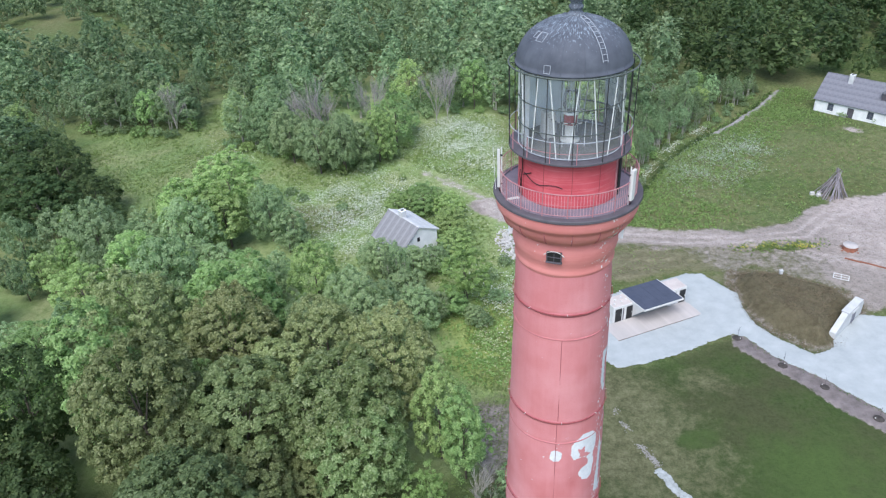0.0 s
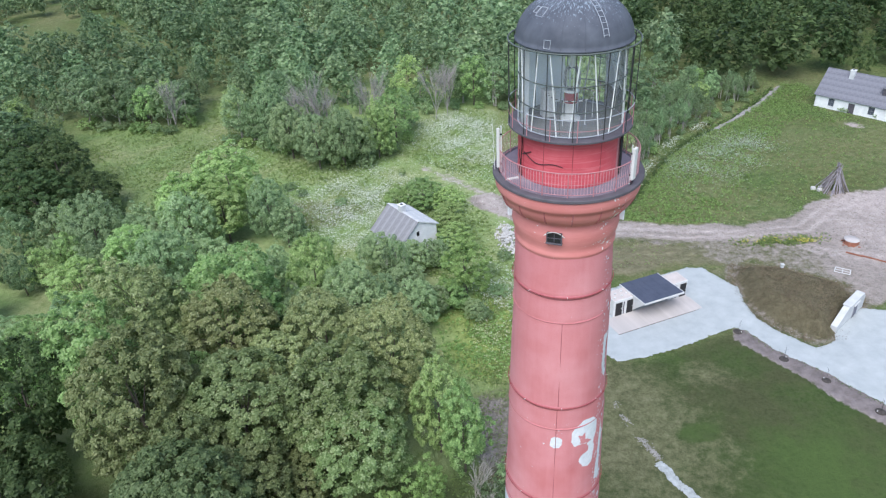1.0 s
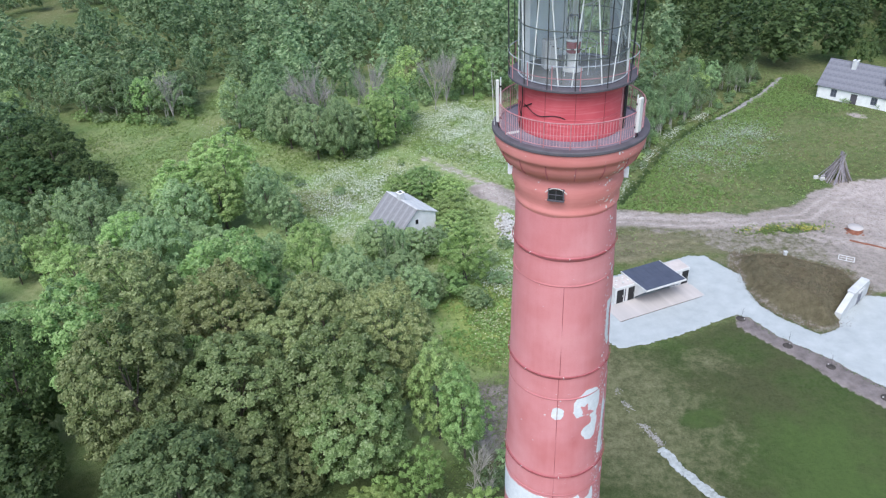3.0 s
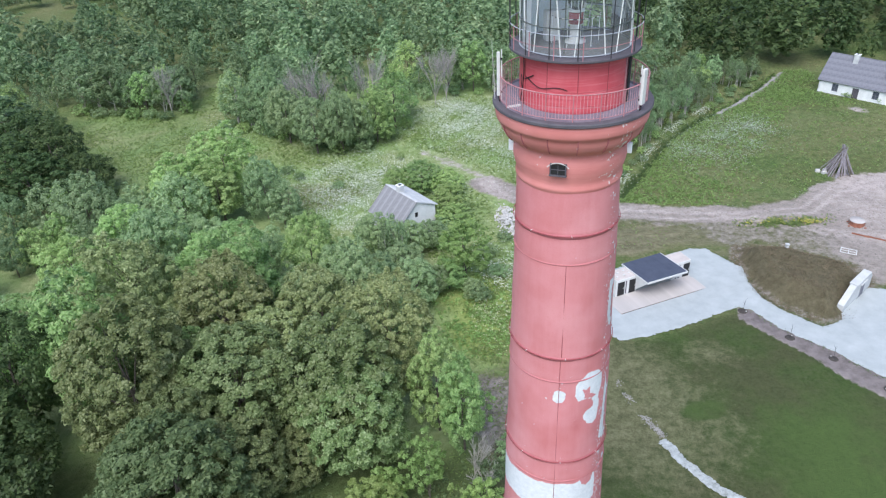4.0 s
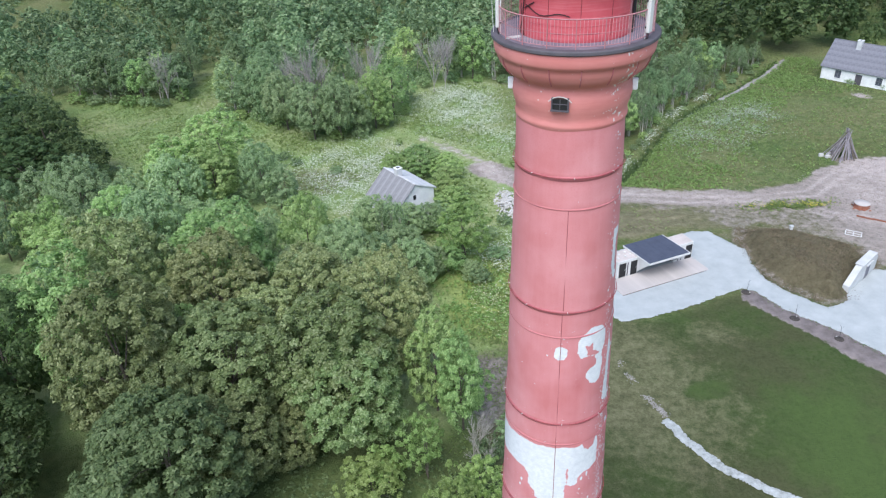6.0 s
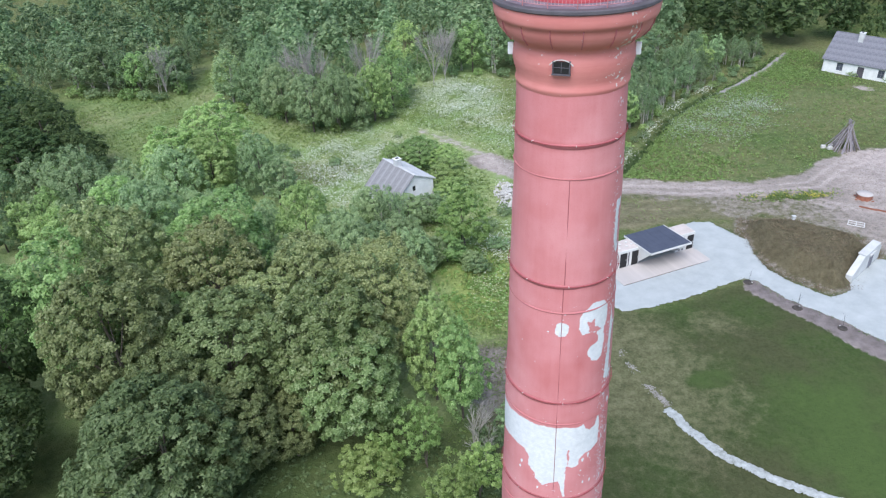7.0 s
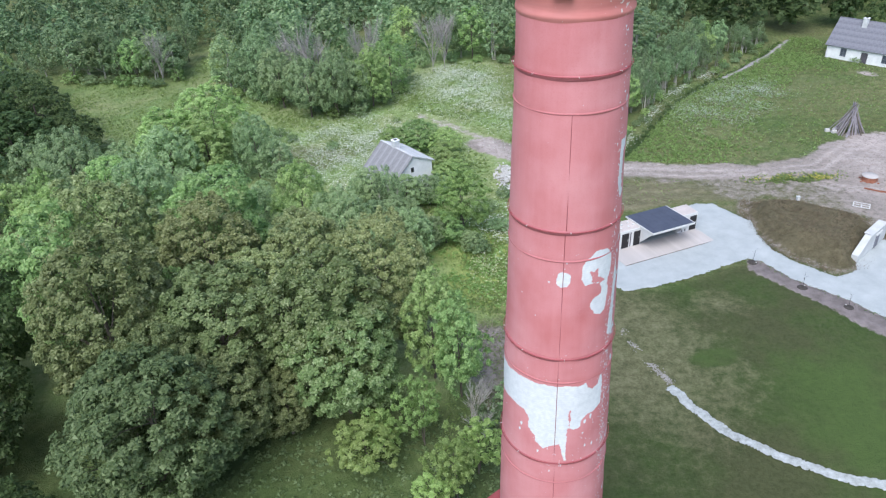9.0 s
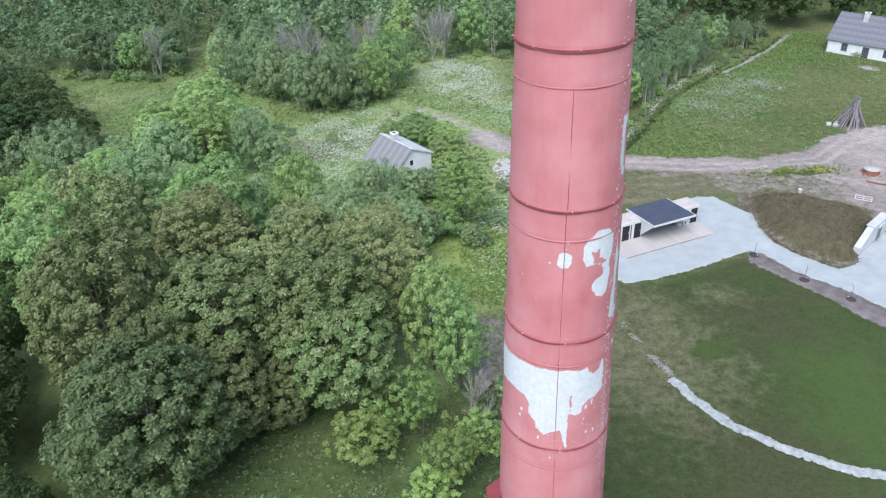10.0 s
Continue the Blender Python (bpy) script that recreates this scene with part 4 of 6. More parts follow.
prof = [(2.36, DOME_Z - 0.06), (2.53, DOME_Z - 0.05), (2.54, DOME_Z + 0.04)] + [(DOME_R * math.cos(radians(e)), DOME_Z + 0.05 + DOME_H * math.sin(radians(e))) for e in range(0, 86, 5)]
dome = part("dome", lathe(prof, 96), mat_dome, lighthouse, "dark sheet-metal dome with pale worn streaks", True)
for k in range(16):
    a = FACING + 11 + 22.5 * k
    bm = bmesh.new()
    for e in range(0, 80, 10):
        add_rod(bm, dome_point(a, e, 0.0), dome_point(a, e + 10, 0.0), 0.014, None, 4)
    part("dome_seam", bm, mat_dome, dome)
for da in (-2.6, 2.6):
    bm = bmesh.new()
    for e in range(14, 78, 8):
        w = da / max(math.cos(radians(e)), 0.3)
        w2 = da / max(math.cos(radians(e + 8)), 0.3)
        add_rod(bm, dome_point(-70 + w, e, 0.06), dome_point(-70 + w2, e + 8, 0.06), 0.016, None, 4)
    part("ladder_stile", bm, mat_chalky, dome, "white ladder lying up the dome")
for e in range(16, 80, 7):
    w = 2.6 / max(math.cos(radians(e)), 0.3)
    part("ladder_rung", rod(dome_point(-70 - w, e, 0.06), dome_point(-70 + w, e, 0.06), 0.013, None, 4), mat_chalky, dome)


def dome_patch(a, e, da, de):
    """A pale outlined access plate on the dome."""
    bm = bmesh.new()
    c = [dome_point(a - da, e - de, 0.02), dome_point(a + da, e - de, 0.02), dome_point(a + da * 1.15, e + de, 0.02), dome_point(a - da * 1.15, e + de, 0.02)]
    for p, q in zip(c, c[1:] + c[:1]):
        add_rod(bm, p, q, 0.014, None, 4)
    part("hatch_frame", bm, mat_chalky, dome, "pale edge of an access hatch")


dome_patch(-147, 42, 5.5, 6)
dome_patch(-158, 43, 3.5, 4)
dome_patch(-126, 6, 3.0, 5)
part("finial", lathe([(0.52, 54.53), (0.40, 54.59), (0.30, 54.73), (0.22, 54.83), (0.30, 54.89), (0.32, 54.98), (0.24, 55.06), (0.24, 55.15), (0.40, 55.28), (0.46, 55.51), (0.40, 55.73), (0.22, 55.88), (0.06, 55.93), (0.05, 56.93), (0.001, 57.13)], 32), mat_dome, lighthouse, "turned metal finial with ball", True)

# side bay low on the seaward flank
bm = bmesh.new()
add_box(bm, (-0.5, -0.55, 8.0), (0.55, 0.55, 12.1))
bay = part("side_bay", bm, mat_red, lighthouse, "small red projecting bay")
bay.matrix_basis = Matrix.Translation(polar(shaft_radius(12), 180, 0) - Vector((0.1, 0, 0))) @ pose(0, 0, 0, 0, 0, 180)
bm = bmesh.new()
v8 = [bm.verts.new(p) for p in ((-0.5, -0.7, 13.2), (-0.5, 0.7, 13.2), (0.68, 0.7, 12.0), (0.68, -0.7, 12.0), (-0.5, -0.7, 13.05), (-0.5, 0.7, 13.05), (0.65, 0.68, 11.85), (0.65, -0.68, 11.85))]
for f in ((0, 1, 2, 3), (7, 6, 5, 4), (0, 3, 7, 4), (1, 5, 6, 2), (3, 2, 6, 7), (0, 4, 5, 1)):
    bm.faces.new([v8[i] for i in f])
part("bay_roof", bm, mat_red_band, bay, "sloping red roof")

for a0, a1, z0, z1 in ((20, 44, 50.9, 51.9), (-6, 20, 50.3, 50.9), (44, 72, 51.6, 51.2), (-30, -8, 52.5, 52.0)):
    part("brace", rod(polar(2.2, a0, z0), polar(2.2, a1, z1), 0.03, None, 4), mat_white_iron, lighthouse)
for a in (-112, 128, 150, 176):
    part("panel_seam", rod(polar(2.19, a, 49.05), polar(2.19, a, 52.55), 0.022, None, 4), mat_grey_iron, lighthouse)

# the light in the lantern
light = thing("lighthouse_lamp", "clear rotating beacon on a white and red pedestal", "lamp", (TX, TY, 49.0))
part("pedestal", lathe([(0.01, 0), (0.46, 0), (0.46, 0.06), (0.24, 0.10), (0.24, 0.72), (0.34, 0.78), (0.01, 0.78)], 24), mat_white, light, "", True)
part("turntable", lathe([(0.01, 0.78), (0.30, 0.78), (0.30, 1.22), (0.25, 1.28), (0.01, 1.28)], 24), mat_red_band, light, "dull red drum", True)
part("collar", lathe([(0.01, 1.28), (0.36, 1.28), (0.36, 1.34), (0.01, 1.36)], 24), mat_white_iron, light, "", True)
part("lens", lathe([(0.01, 1.36), (0.26, 1.38), (0.36, 1.62), (0.4, 1.88), (0.36, 2.12), (0.26, 2.36), (0.01, 2.38)], 24), mat_glass, light, "glass lens", True)
part("cap", lathe([(0.01, 2.38), (0.12, 2.38), (0.12, 3.3), (0.01, 3.35)], 16), mat_white_iron, light, "", True)
for k in range(8):
    part("lens_bar", rod(polar(0.38, 45 * k, 1.36), polar(0.38, 45 * k, 2.36), 0.014, None, 4), mat_white_iron, light)
cab = thing("equipment_cabinet", "pale grey equipment cabinet on the lantern floor", "cabinet", (TX - 0.95, TY + 0.5, 49.0), 10)
part("cabinet_body", box((-0.28, -0.25, 0.0), (0.28, 0.25, 1.25), None, 0.02), mat_concrete, cab)
part("cabinet_door", box((-0.25, -0.268, 0.06), (0.25, -0.252, 1.2), None, 0.004), mat_concrete, cab)
tape = thing("barrier_tape", "striped green and white barrier line strung round the lamp", "barrier tape", (TX, TY, 49.0))
for k in range(40):
    a0, a1 = 9 * k, 9 * (k + 1)
    part("tape_band", rod(polar(1.0, a0, 1.15), polar(1.0, a1, 1.15), 0.022, None, 4), mat_white if k % 2 else mat_black_iron, tape)
for k in range(6):
    part("tape_post", rod(polar(1.0, 60 * k, 0), polar(1.0, 60 * k, 1.18), 0.015, None, 5), mat_white_iron, tape)

# aerials and loose things on the gallery
def panel_aerial(at, turn, h, w, label):
    t = thing("panel_antenna", label, "antenna", at, turn)
    part("radome", box((-w / 2, -0.07, 0.12), (w / 2, 0.07, h), None, 0.025), mat_white, t)
    part("mast", rod((0, 0.14, -0.15), (0, 0.14, h + 0.1), 0.028, None, 6), mat_white_iron, t)
    for z in (0.3, h - 0.3):
        part("clamp", box((-0.05, 0.05, z - 0.04), (0.05, 0.17, z + 0.04)), mat_black_iron, t)
    for k in (-1, 1):
        part("cable", rod((0.05 * k, 0, 0.14), (0.06 * k, 0.06, -0.2), 0.015, None, 5), mat_cable, t)
    return t


p = polar(3.33, -42, 46.75)
panel_aerial((TX + p.x, TY + p.y, p.z), 48, 1.62, 0.30, "white panel antenna clamped to the gallery rail")
p = polar(3.30, 184, 46.75)
panel_aerial((TX + p.x, TY + p.y, p.z), -86, 2.05, 0.14, "slim white panel antenna clamped to the gallery rail")
whip = thing("whip_antenna", "thin pale whip antenna beside the gallery rail", "antenna", (TX + polar(3.42, 178, 0).x, TY + polar(3.42, 178, 0).y, 46.58))
part("whip", rod((0, 0, 0.0), (-0.12, 0, 2.6), 0.014, 0.006, 5), mat_white_iron, whip)
part("bracket", rod((0, 0, 0.6), (0.22, -0.02, 0.6), 0.014, None, 5), mat_black_iron, whip)
for a in (176, -18):
    p = polar(2.66, a, 44.1)
    fl = thing("wall_antenna", "white box antenna on the shaft under the cornice", "antenna", (TX + p.x, TY + p.y, p.z), a + 90)
    part("radome", box((-0.11, -0.14, 0.0), (0.11, 0.10, 0.5), None, 0.03), mat_bright, fl)
    part("bracket", box((-0.04, 0.09, 0.20), (0.04, 0.24, 0.28)), mat_black_iron, fl)
beam = thing("timber_offcut", "short pale timber offcut lying on the gallery floor", "timber", (TX + polar(2.9, 201, 0).x, TY + polar(2.9, 201, 0).y, 46.61), 15)
part("plank", box((-0.3, -0.05, 0), (0.3, 0.05, 0.08), None, 0.008), mat_white, beam)


def cable(name, pts, r, parent):
    bm = bmesh.new()
    for a, b in zip(pts, pts[1:]):
        add_rod(bm, a, b, r, None, 6)
    return part(name, bm, mat_cable, parent)


wire = thing("cables", "loose black cables hanging on the red drum", "cable", (TX, TY, 0))
cable("cable", [polar(2.37 + 0.03 * math.sin(k), -163 + 2.5 * math.sin(k * 0.9), 48.8 - 0.27 * k) for k in range(9)], 0.024, wire)
cable("cable", [polar(2.37, -160 + 5 * k, 47.75 + 0.10 * k) for k in range(4)], 0.024, wire)
cable("cable", [polar(2.36, -158 + 5.2 * k, 47.78 + 0.10 * math.cos(k * 0.75) - 0.02 * k) for k in range(11)], 0.018, wire)
cable("cable", [polar(2.40 + 0.05 * math.sin(k * 1.3), -166 + 1.6 * math.sin(k * 1.1), 47.9 - 0.2 * k) for k in range(7)], 0.018, wire)

# ---------------------------------------------------------------- pavilion of white containers
pav = thing("container_pavilion", "white container pavilion with black doors and a dark canopy roof", "pavilion", (23.05, 79.35, 0.12), 21.0)


mat_roof_board = rough_paint("beige_roof_boards", (0.46, 0.41, 0.39), (0.60, 0.54, 0.52), 0.8, 14, 0.8)


def container(name, s0, s1, doors, window):
    c = part(name, box((s0, 0, 0), (s1, 2.5, 2.6), None, 0.03), mat_white, pav, "white steel container")
    part("roof_panel", box((s0 + 0.06, 0.06, 2.604), (s1 - 0.06, 2.44, 2.612)), mat_roof_board, c, "pale beige roof boards")
    n = int((s1 - s0) / 0.28)
    for k in range(1, n):
        x = s0 + k * (s1 - s0) / n
        part("roof_rib", box((x - 0.02, 0.08, 2.614), (x + 0.02, 2.42, 2.624)), mat_roof_board, c)
    for a, b in doors:
        d = part("door", box((a, -0.05, 0.06), (b, -0.004, 2.2), None, 0.006), mat_black, c, "black steel door")
        part("door_frame", box((a - 0.06, -0.03, 0.02), (a, -0.002, 2.26)), mat_white, c)
        part("door_frame", box((b, -0.03, 0.02), (b + 0.06, -0.002, 2.26)), mat_white, c)
        part("handle", box((b - 0.16, -0.08, 1.0), (b - 0.12, -0.05, 1.25)), mat_white_iron, d)
    for a, b in window:
        part("shutter", box((a, -0.04, 0.1), (b, -0.004, 2.2), None, 0.005), mat_slab, c, "dark narrow louvre")
    return c


container("container_unit", 0.0, 3.3, [(0.25, 1.35), (2.1, 3.15)], [(1.55, 1.7)])
container("container_unit", 9.3, 12.4, [(11.15, 12.25)], [(9.9, 10.1), (10.4, 10.6)])
for x, y in ((0.5, 0.7), (1.1, 1.5), (1.7, 0.8), (2.2, 1.7), (2.6, 1.0)):
    part("roof_vent", box((x - 0.14, y - 0.1, 2.626), (x + 0.14, y + 0.1, 2.80), None, 0.03), mat_white, pav, "small white roof vent")
# rear wall is black: the canopy's shade put into its colour
part("back_wall", box((3.3, 2.2, 0), (9.3, 2.4, 2.6)), mat_black, pav, "rear wall coloured black for the shade under the canopy")
part("side_hatch", box((8.35, -1.75, 1.75), (9.25, -0.55, 2.45), None, 0.02), mat_white, pav, "small white box under the canopy")
can = part("canopy", box((3.1, -2.6, 0.0), (9.55, 3.3, 0.14), None, 0.02), mat_dark_roof, pav, "flat anthracite canopy roof")
can.matrix_basis = Matrix.Translation((0, 0, 2.72)) @ pose(0, 0, 0, -3.0)
for lo, hi in (((3.06, -2.68, -0.1), (9.59, -2.605, 0.16)), ((3.02, -2.68, -0.1), (3.095, 3.3, 0.16)), ((9.555, -2.68, -0.1), (9.63, 3.3, 0.16)), ((3.1, -2.6, -0.05), (9.55, 3.28, -0.004))):
    part("fascia", box(lo, hi), mat_white, can, "white fascia board")
for k in range(1, 8):
    part("roof_seam", box((3.1 + 0.8 * k - 0.015, -2.58, 0.14), (3.1 + 0.8 * k + 0.015, 3.28, 0.155)), mat_dark_roof, can)
for x in (3.12, 9.38):
    bm = bmesh.new()
    pr = [(-2.45, 2.72), (0.0, 2.6), (0.0, 0.25)]
    va = [bm.verts.new((x, y, z)) for y, z in pr]
    vb = [bm.verts.new((x + 0.12, y, z)) for y, z in pr]
    bm.faces.new(va), bm.faces.new(vb[::-1])
    for k in range(3):
        bm.faces.new((va[k], vb[k], vb[(k + 1) % 3], va[(k + 1) % 3]))
    part("side_panel", bm, mat_white, pav, "triangular white side panel")
deck = thing("deck", "pale timber deck in front of the pavilion", "deck", (23.05, 79.35, 0.0), 21.0, "", "structure")
part("deck_frame", box((-1.45, -3.62, 0.0), (12.5, 0.0, 0.075)), mat_rust, deck, "brown edge joist")
part("edge_board", box((-1.5, -3.66, 0.01), (12.54, -3.60, 0.10)), mat_bark, deck, "dark edge board")
board = part("board", box((-1.48, -0.068, 0.08), (12.52, 0.068, 0.112)), mat_deck, deck)
board.matrix_basis = Matrix.Translation((0, -3.5, 0))
for k in range(1, 25):
    repeat(board, Matrix.Translation((0, -3.5 + 0.145 * k, 0)))

# ---------------------------------------------------------------- old shed
def gable_house(name, label, category, at, turn, length, width, wall_h, ridge_h, roof_mats, openings, chimneys, over=0.35, back_h=None):
    """A gabled house: long side along x, front at -y. openings: (x, z0, z1, width, kind) in the front wall."""
    h = thing(name, label, category, at, turn)
    back_h = back_h or wall_h
    bm = bmesh.new()
    hw = width / 2
    for x0, x1, y0, y1 in ((0, length, -hw, -hw + 0.35), (0, length, hw - 0.35, hw)):
        if y0 < 0:
            xs = [0.0]
            for x, z0, z1, w, kind in openings:
                xs += [x - w / 2, x + w / 2]
            xs.append(length)
            for k in range(0, len(xs), 2):
                add_box(bm, (xs[k], y0, 0), (xs[k + 1], y1, wall_h))
            for x, z0, z1, w, kind in openings:
                if z0 > 0.05:
                    add_box(bm, (x - w / 2, y0, 0), (x + w / 2, y1, z0))
                add_box(bm, (x - w / 2, y0, z1), (x + w / 2, y1, wall_h))
        else:
            add_box(bm, (x0, y0, 0), (x1, y1, back_h))
    part("wall", bm, mat_limewash, h, "limewashed masonry wall")
    for x0, x1 in ((0.0, 0.35), (length - 0.35, length)):
        bm = bmesh.new()
        pr = [(-hw, 0), (hw, 0), (hw, back_h), (0, ridge_h - 0.12), (-hw, wall_h)]
        x0, x1 = x0 + 0.003, x1 - 0.003 if x1 < length else x1 + 0.003
        va, vb = [bm.verts.new((x0, y, z)) for y, z in pr], [bm.verts.new((x1, y, z)) for y, z in pr]
        bm.faces.new(va), bm.faces.new(vb[::-1])
        for k in range(5):
            bm.faces.new((va[k], vb[k], vb[(k + 1) % 5], va[(k + 1) % 5]))
        part("gable", bm, mat_limewash, h, "limewashed gable")
    slope = math.atan2(ridge_h - wall_h, hw)
    run = (hw + over) / math.cos(slope)
    for side, m in ((-1, roof_mats[0]), (1, roof_mats[1])):
        tilt = slope if side < 0 else math.atan2(ridge_h - back_h, hw)
        run = (hw + over) / math.cos(tilt)
        r = part("roof", box((-over, -run, -0.06), (length + over, 0.03, 0.06)), m, h, "weathered sheet roof slope")
        r.matrix_basis = Matrix.Translation((0, 0, ridge_h)) @ pose(0, 0, 0, 0, 0, 180 if side > 0 else 0) @ pose(-length if side > 0 else 0, 0, 0) @ pose(0, 0, 0, math.degrees(tilt))
        rows, cols = max(3, int(run / 1.3)), max(4, int(length / 1.15))
        rng = random.Random(name + str(side))
        sh = None
        for a in range(rows):
            for b in range(cols):
                w, d = (length + 2 * over) / cols, run / rows
                if sh is None:
                    sh = part("roof_sheet", box((0, 0, 0), (w - 0.02, d + 0.06, 0.02)), m, r)
                    o = sh
                else:
                    o = repeat(sh, Matrix())
                o.matrix_basis = Matrix.Translation((-over + b * w, -run + a * d, 0.075 + 0.012 * rng.random())) @ pose(0, 0, 0, -1.4 + 0.5 * rng.random(), 0.6 * rng.random(), 0.5 * (rng.random() - 0.5))
    part("ridge_cap", box((-over, -0.16, ridge_h + 0.03), (length + over, 0.16, ridge_h + 0.12), None, 0.03), roof_mats[1], h)
    for x, z0, z1, w, kind in openings:
        n = part("door" if kind == "door" else "window", box((x - w / 2, -hw + 0.16, z0), (x + w / 2, -hw + 0.2, z1)), mat_pane if kind != "door" else mat_slab, h)
        if kind == "window":
            for lo, hi in (((x - w / 2, -hw + 0.10, z0), (x - w / 2 + 0.07, -hw + 0.155, z1)), ((x + w / 2 - 0.07, -hw + 0.10, z0), (x + w / 2, -hw + 0.155, z1)),
                           ((x - 0.03, -hw + 0.10, z0), (x + 0.03, -hw + 0.155, z1)), ((x - w / 2, -hw + 0.11, (z0 + z1) / 2 - 0.03), (x + w / 2, -hw + 0.15, (z0 + z1) / 2 + 0.03))):
                part("window_bar", box(lo, hi), mat_slate, n)
            part("sill", box((x - w / 2 - 0.06, -hw - 0.08, z0 - 0.08), (x + w / 2 + 0.06, -hw + 0.1, z0 - 0.003)), mat_limewash, n)
    for x, y, w, z1 in chimneys:
        base = ridge_h - abs(y) * math.tan(slope) - 0.5
        c = part("chimney", box((x - w / 2, y - w / 2, base), (x + w / 2, y + w / 2, z1), None, 0.02), mat_pale_slate, h, "pale rendered chimney")
        part("chimney_cap", box((x - w / 2 - 0.07, y - w / 2 - 0.07, z1), (x + w / 2 + 0.07, y + w / 2 + 0.07, z1 + 0.12), None, 0.02), mat_limewash, c)
        part("flue", box((x - w / 4, y - w / 4, z1 + 0.12), (x + w / 4, y + w / 4, z1 + 0.16)), mat_black, c)
    return h


mat_shed_roof, nt, b = base_material("bleached_streaked_roof_sheets", 0.85, 0, 0.2)
shed_map = node(nt, "ShaderNodeMapping", Scale=(1.0, 0.12, 1.0))
nt.links.new(coords(nt), shed_map.inputs["Vector"])
shed_run, shed_grain = noise_fac(nt, shed_map.outputs[0], 1.9, 5), noise_fac(nt, coords(nt), 9.0, 3)
nt.links.new(mix(nt, maths(nt, "MULTIPLY", shed_grain, 0.5), ramp(nt, shed_run, [(0.36, (0.17, 0.17, 0.185)), (0.52, (0.25, 0.25, 0.27)), (0.68, (0.34, 0.34, 0.36))]), (0.27, 0.27, 0.285)), b.inputs["Base Color"])
bump(nt, b, shed_grain, 0.4, 0.03)
shed = gable_house("old_shed", "small derelict white shed with grey sheet roof among bushes", "shed", (-8.9, 104.2, 0), -53.5, 8.0, 7.2, 3.6, 6.9, (mat_shed_roof, mat_pale_slate), [(4.0, 0.9, 1.9, 0.9, "window")], [(3.3, 0.3, 0.95, 7.9)], 0.3, 5.3)
# solid plate, black in place of an opening's dark inside
part("gable_window", box((8.0, -0.35, 4.3), (8.05, 0.15, 5.05)), mat_black, shed, "black plate for the unlit inside of a small gable opening")

# ---------------------------------------------------------------- white farmhouse
HOUSE_TURN = -49.5
house = gable_house("farmhouse", "long white farmhouse with grey roof and chimneys beside meadow", "house", (91.0, 159.2, 0), HOUSE_TURN, 30.0, 9.2, 3.1, 7.8, (mat_slate, mat_slate),
                    [(3.6, 0.70, 2.45, 1.30, "window"), (8.0, 0.0, 2.3, 1.4, "door"), (12.2, 0.70, 2.45, 1.30, "window"), (16.6, 0.70, 2.45, 1.30, "window"), (21.0, 0.70, 2.45, 1.30, "window"), (25.4, 0.70, 2.45, 1.30, "window")],
                    [(5.4, -0.8, 1.0, 8.5), (22.0, -0.3, 1.0, 8.6)])
dor = part("dormer", box((13.0, -3.0, 5.0), (15.4, -0.6, 6.6)), mat_slab, house, "dark roof dormer")
bm = bmesh.new()
pr = [(12.7, 6.5), (15.7, 6.5), (14.2, 7.5)]
va, vb = [bm.verts.new((x, -3.3, z)) for x, z in pr], [bm.verts.new((x, 0.3, z)) for x, z in pr]
bm.faces.new(va), bm.faces.new(vb[::-1])
for k in range(3):
    bm.faces.new((va[k], vb[k], vb[(k + 1) % 3], va[(k + 1) % 3]))
part("dormer_roof", bm, mat_slate, dor)

# ---------------------------------------------------------------- earth cellar front
cel = thing("earth_cellar", "white concrete front wall of a grassed earth cellar", "cellar", (51.35, 73.5, 0), 40.5)
bm = bmesh.new()
pr = [(0.0, -0.2), (8.6, -0.2), (8.6, 1.9), (7.4, 2.7), (3.2, 2.7), (0.0, 1.0)]
va, vb = [bm.verts.new((x, -0.0, z)) for x, z in pr], [bm.verts.new((x, 0.8, z)) for x, z in pr]
bm.faces.new(va), bm.faces.new(vb[::-1])
for k in range(6):
    bm.faces.new((va[k], vb[k], vb[(k + 1) % 6], va[(k + 1) % 6]))
part("front_wall", bm, mat_concrete, cel)
part("coping", box((3.0, -0.12, 2.7), (7.6, 0.95, 2.82), None, 0.02), mat_concrete, cel)
part("door", box((4.9, -0.06, 0.0), (6.1, -0.003, 2.0)), mat_slate, cel, "grey cellar door")
part("lintel", box((4.6, -0.2, 2.0), (6.4, -0.003, 2.2)), mat_concrete, cel)
vent = thing("cellar_vent", "small pale vent pipe standing in the cellar mound", "vent", (49.3, 86.3, 1.9))
part("stack", box((-0.2, -0.2, 0), (0.2, 0.2, 0.95), None, 0.03), mat_concrete, vent)
part("cap", box((-0.26, -0.26, 0.95), (0.26, 0.26, 1.03), None, 0.02), mat_concrete, vent)

# ---------------------------------------------------------------- stacked poles
mat_pole = rough_paint("grey_weathered_poles", (0.17, 0.155, 0.175), (0.36, 0.335, 0.365), 2, 25, 0.9)
poles = thing("pole_stack", "conical stack of grey weathered wooden poles", "woodpile", (71.3, 114.2, 0))
rng = random.Random(4)
for k in range(64):
    a = k * 360 / 64 + rng.uniform(-5, 5)
    r = rng.uniform(1.6, 2.5) * (1.3 if 150 < a < 240 else 1.0)
    top = rng.uniform(3.2, 5.4)
    foot = polar(r, a, 0.0)
    head = polar(rng.uniform(0.1, 0.5), a + rng.uniform(80, 240), top)
    part("pole", rod(foot, head, rng.uniform(0.07, 0.11), rng.uniform(0.04, 0.06), 5), mat_pole if k % 4 else mat_bark, poles)
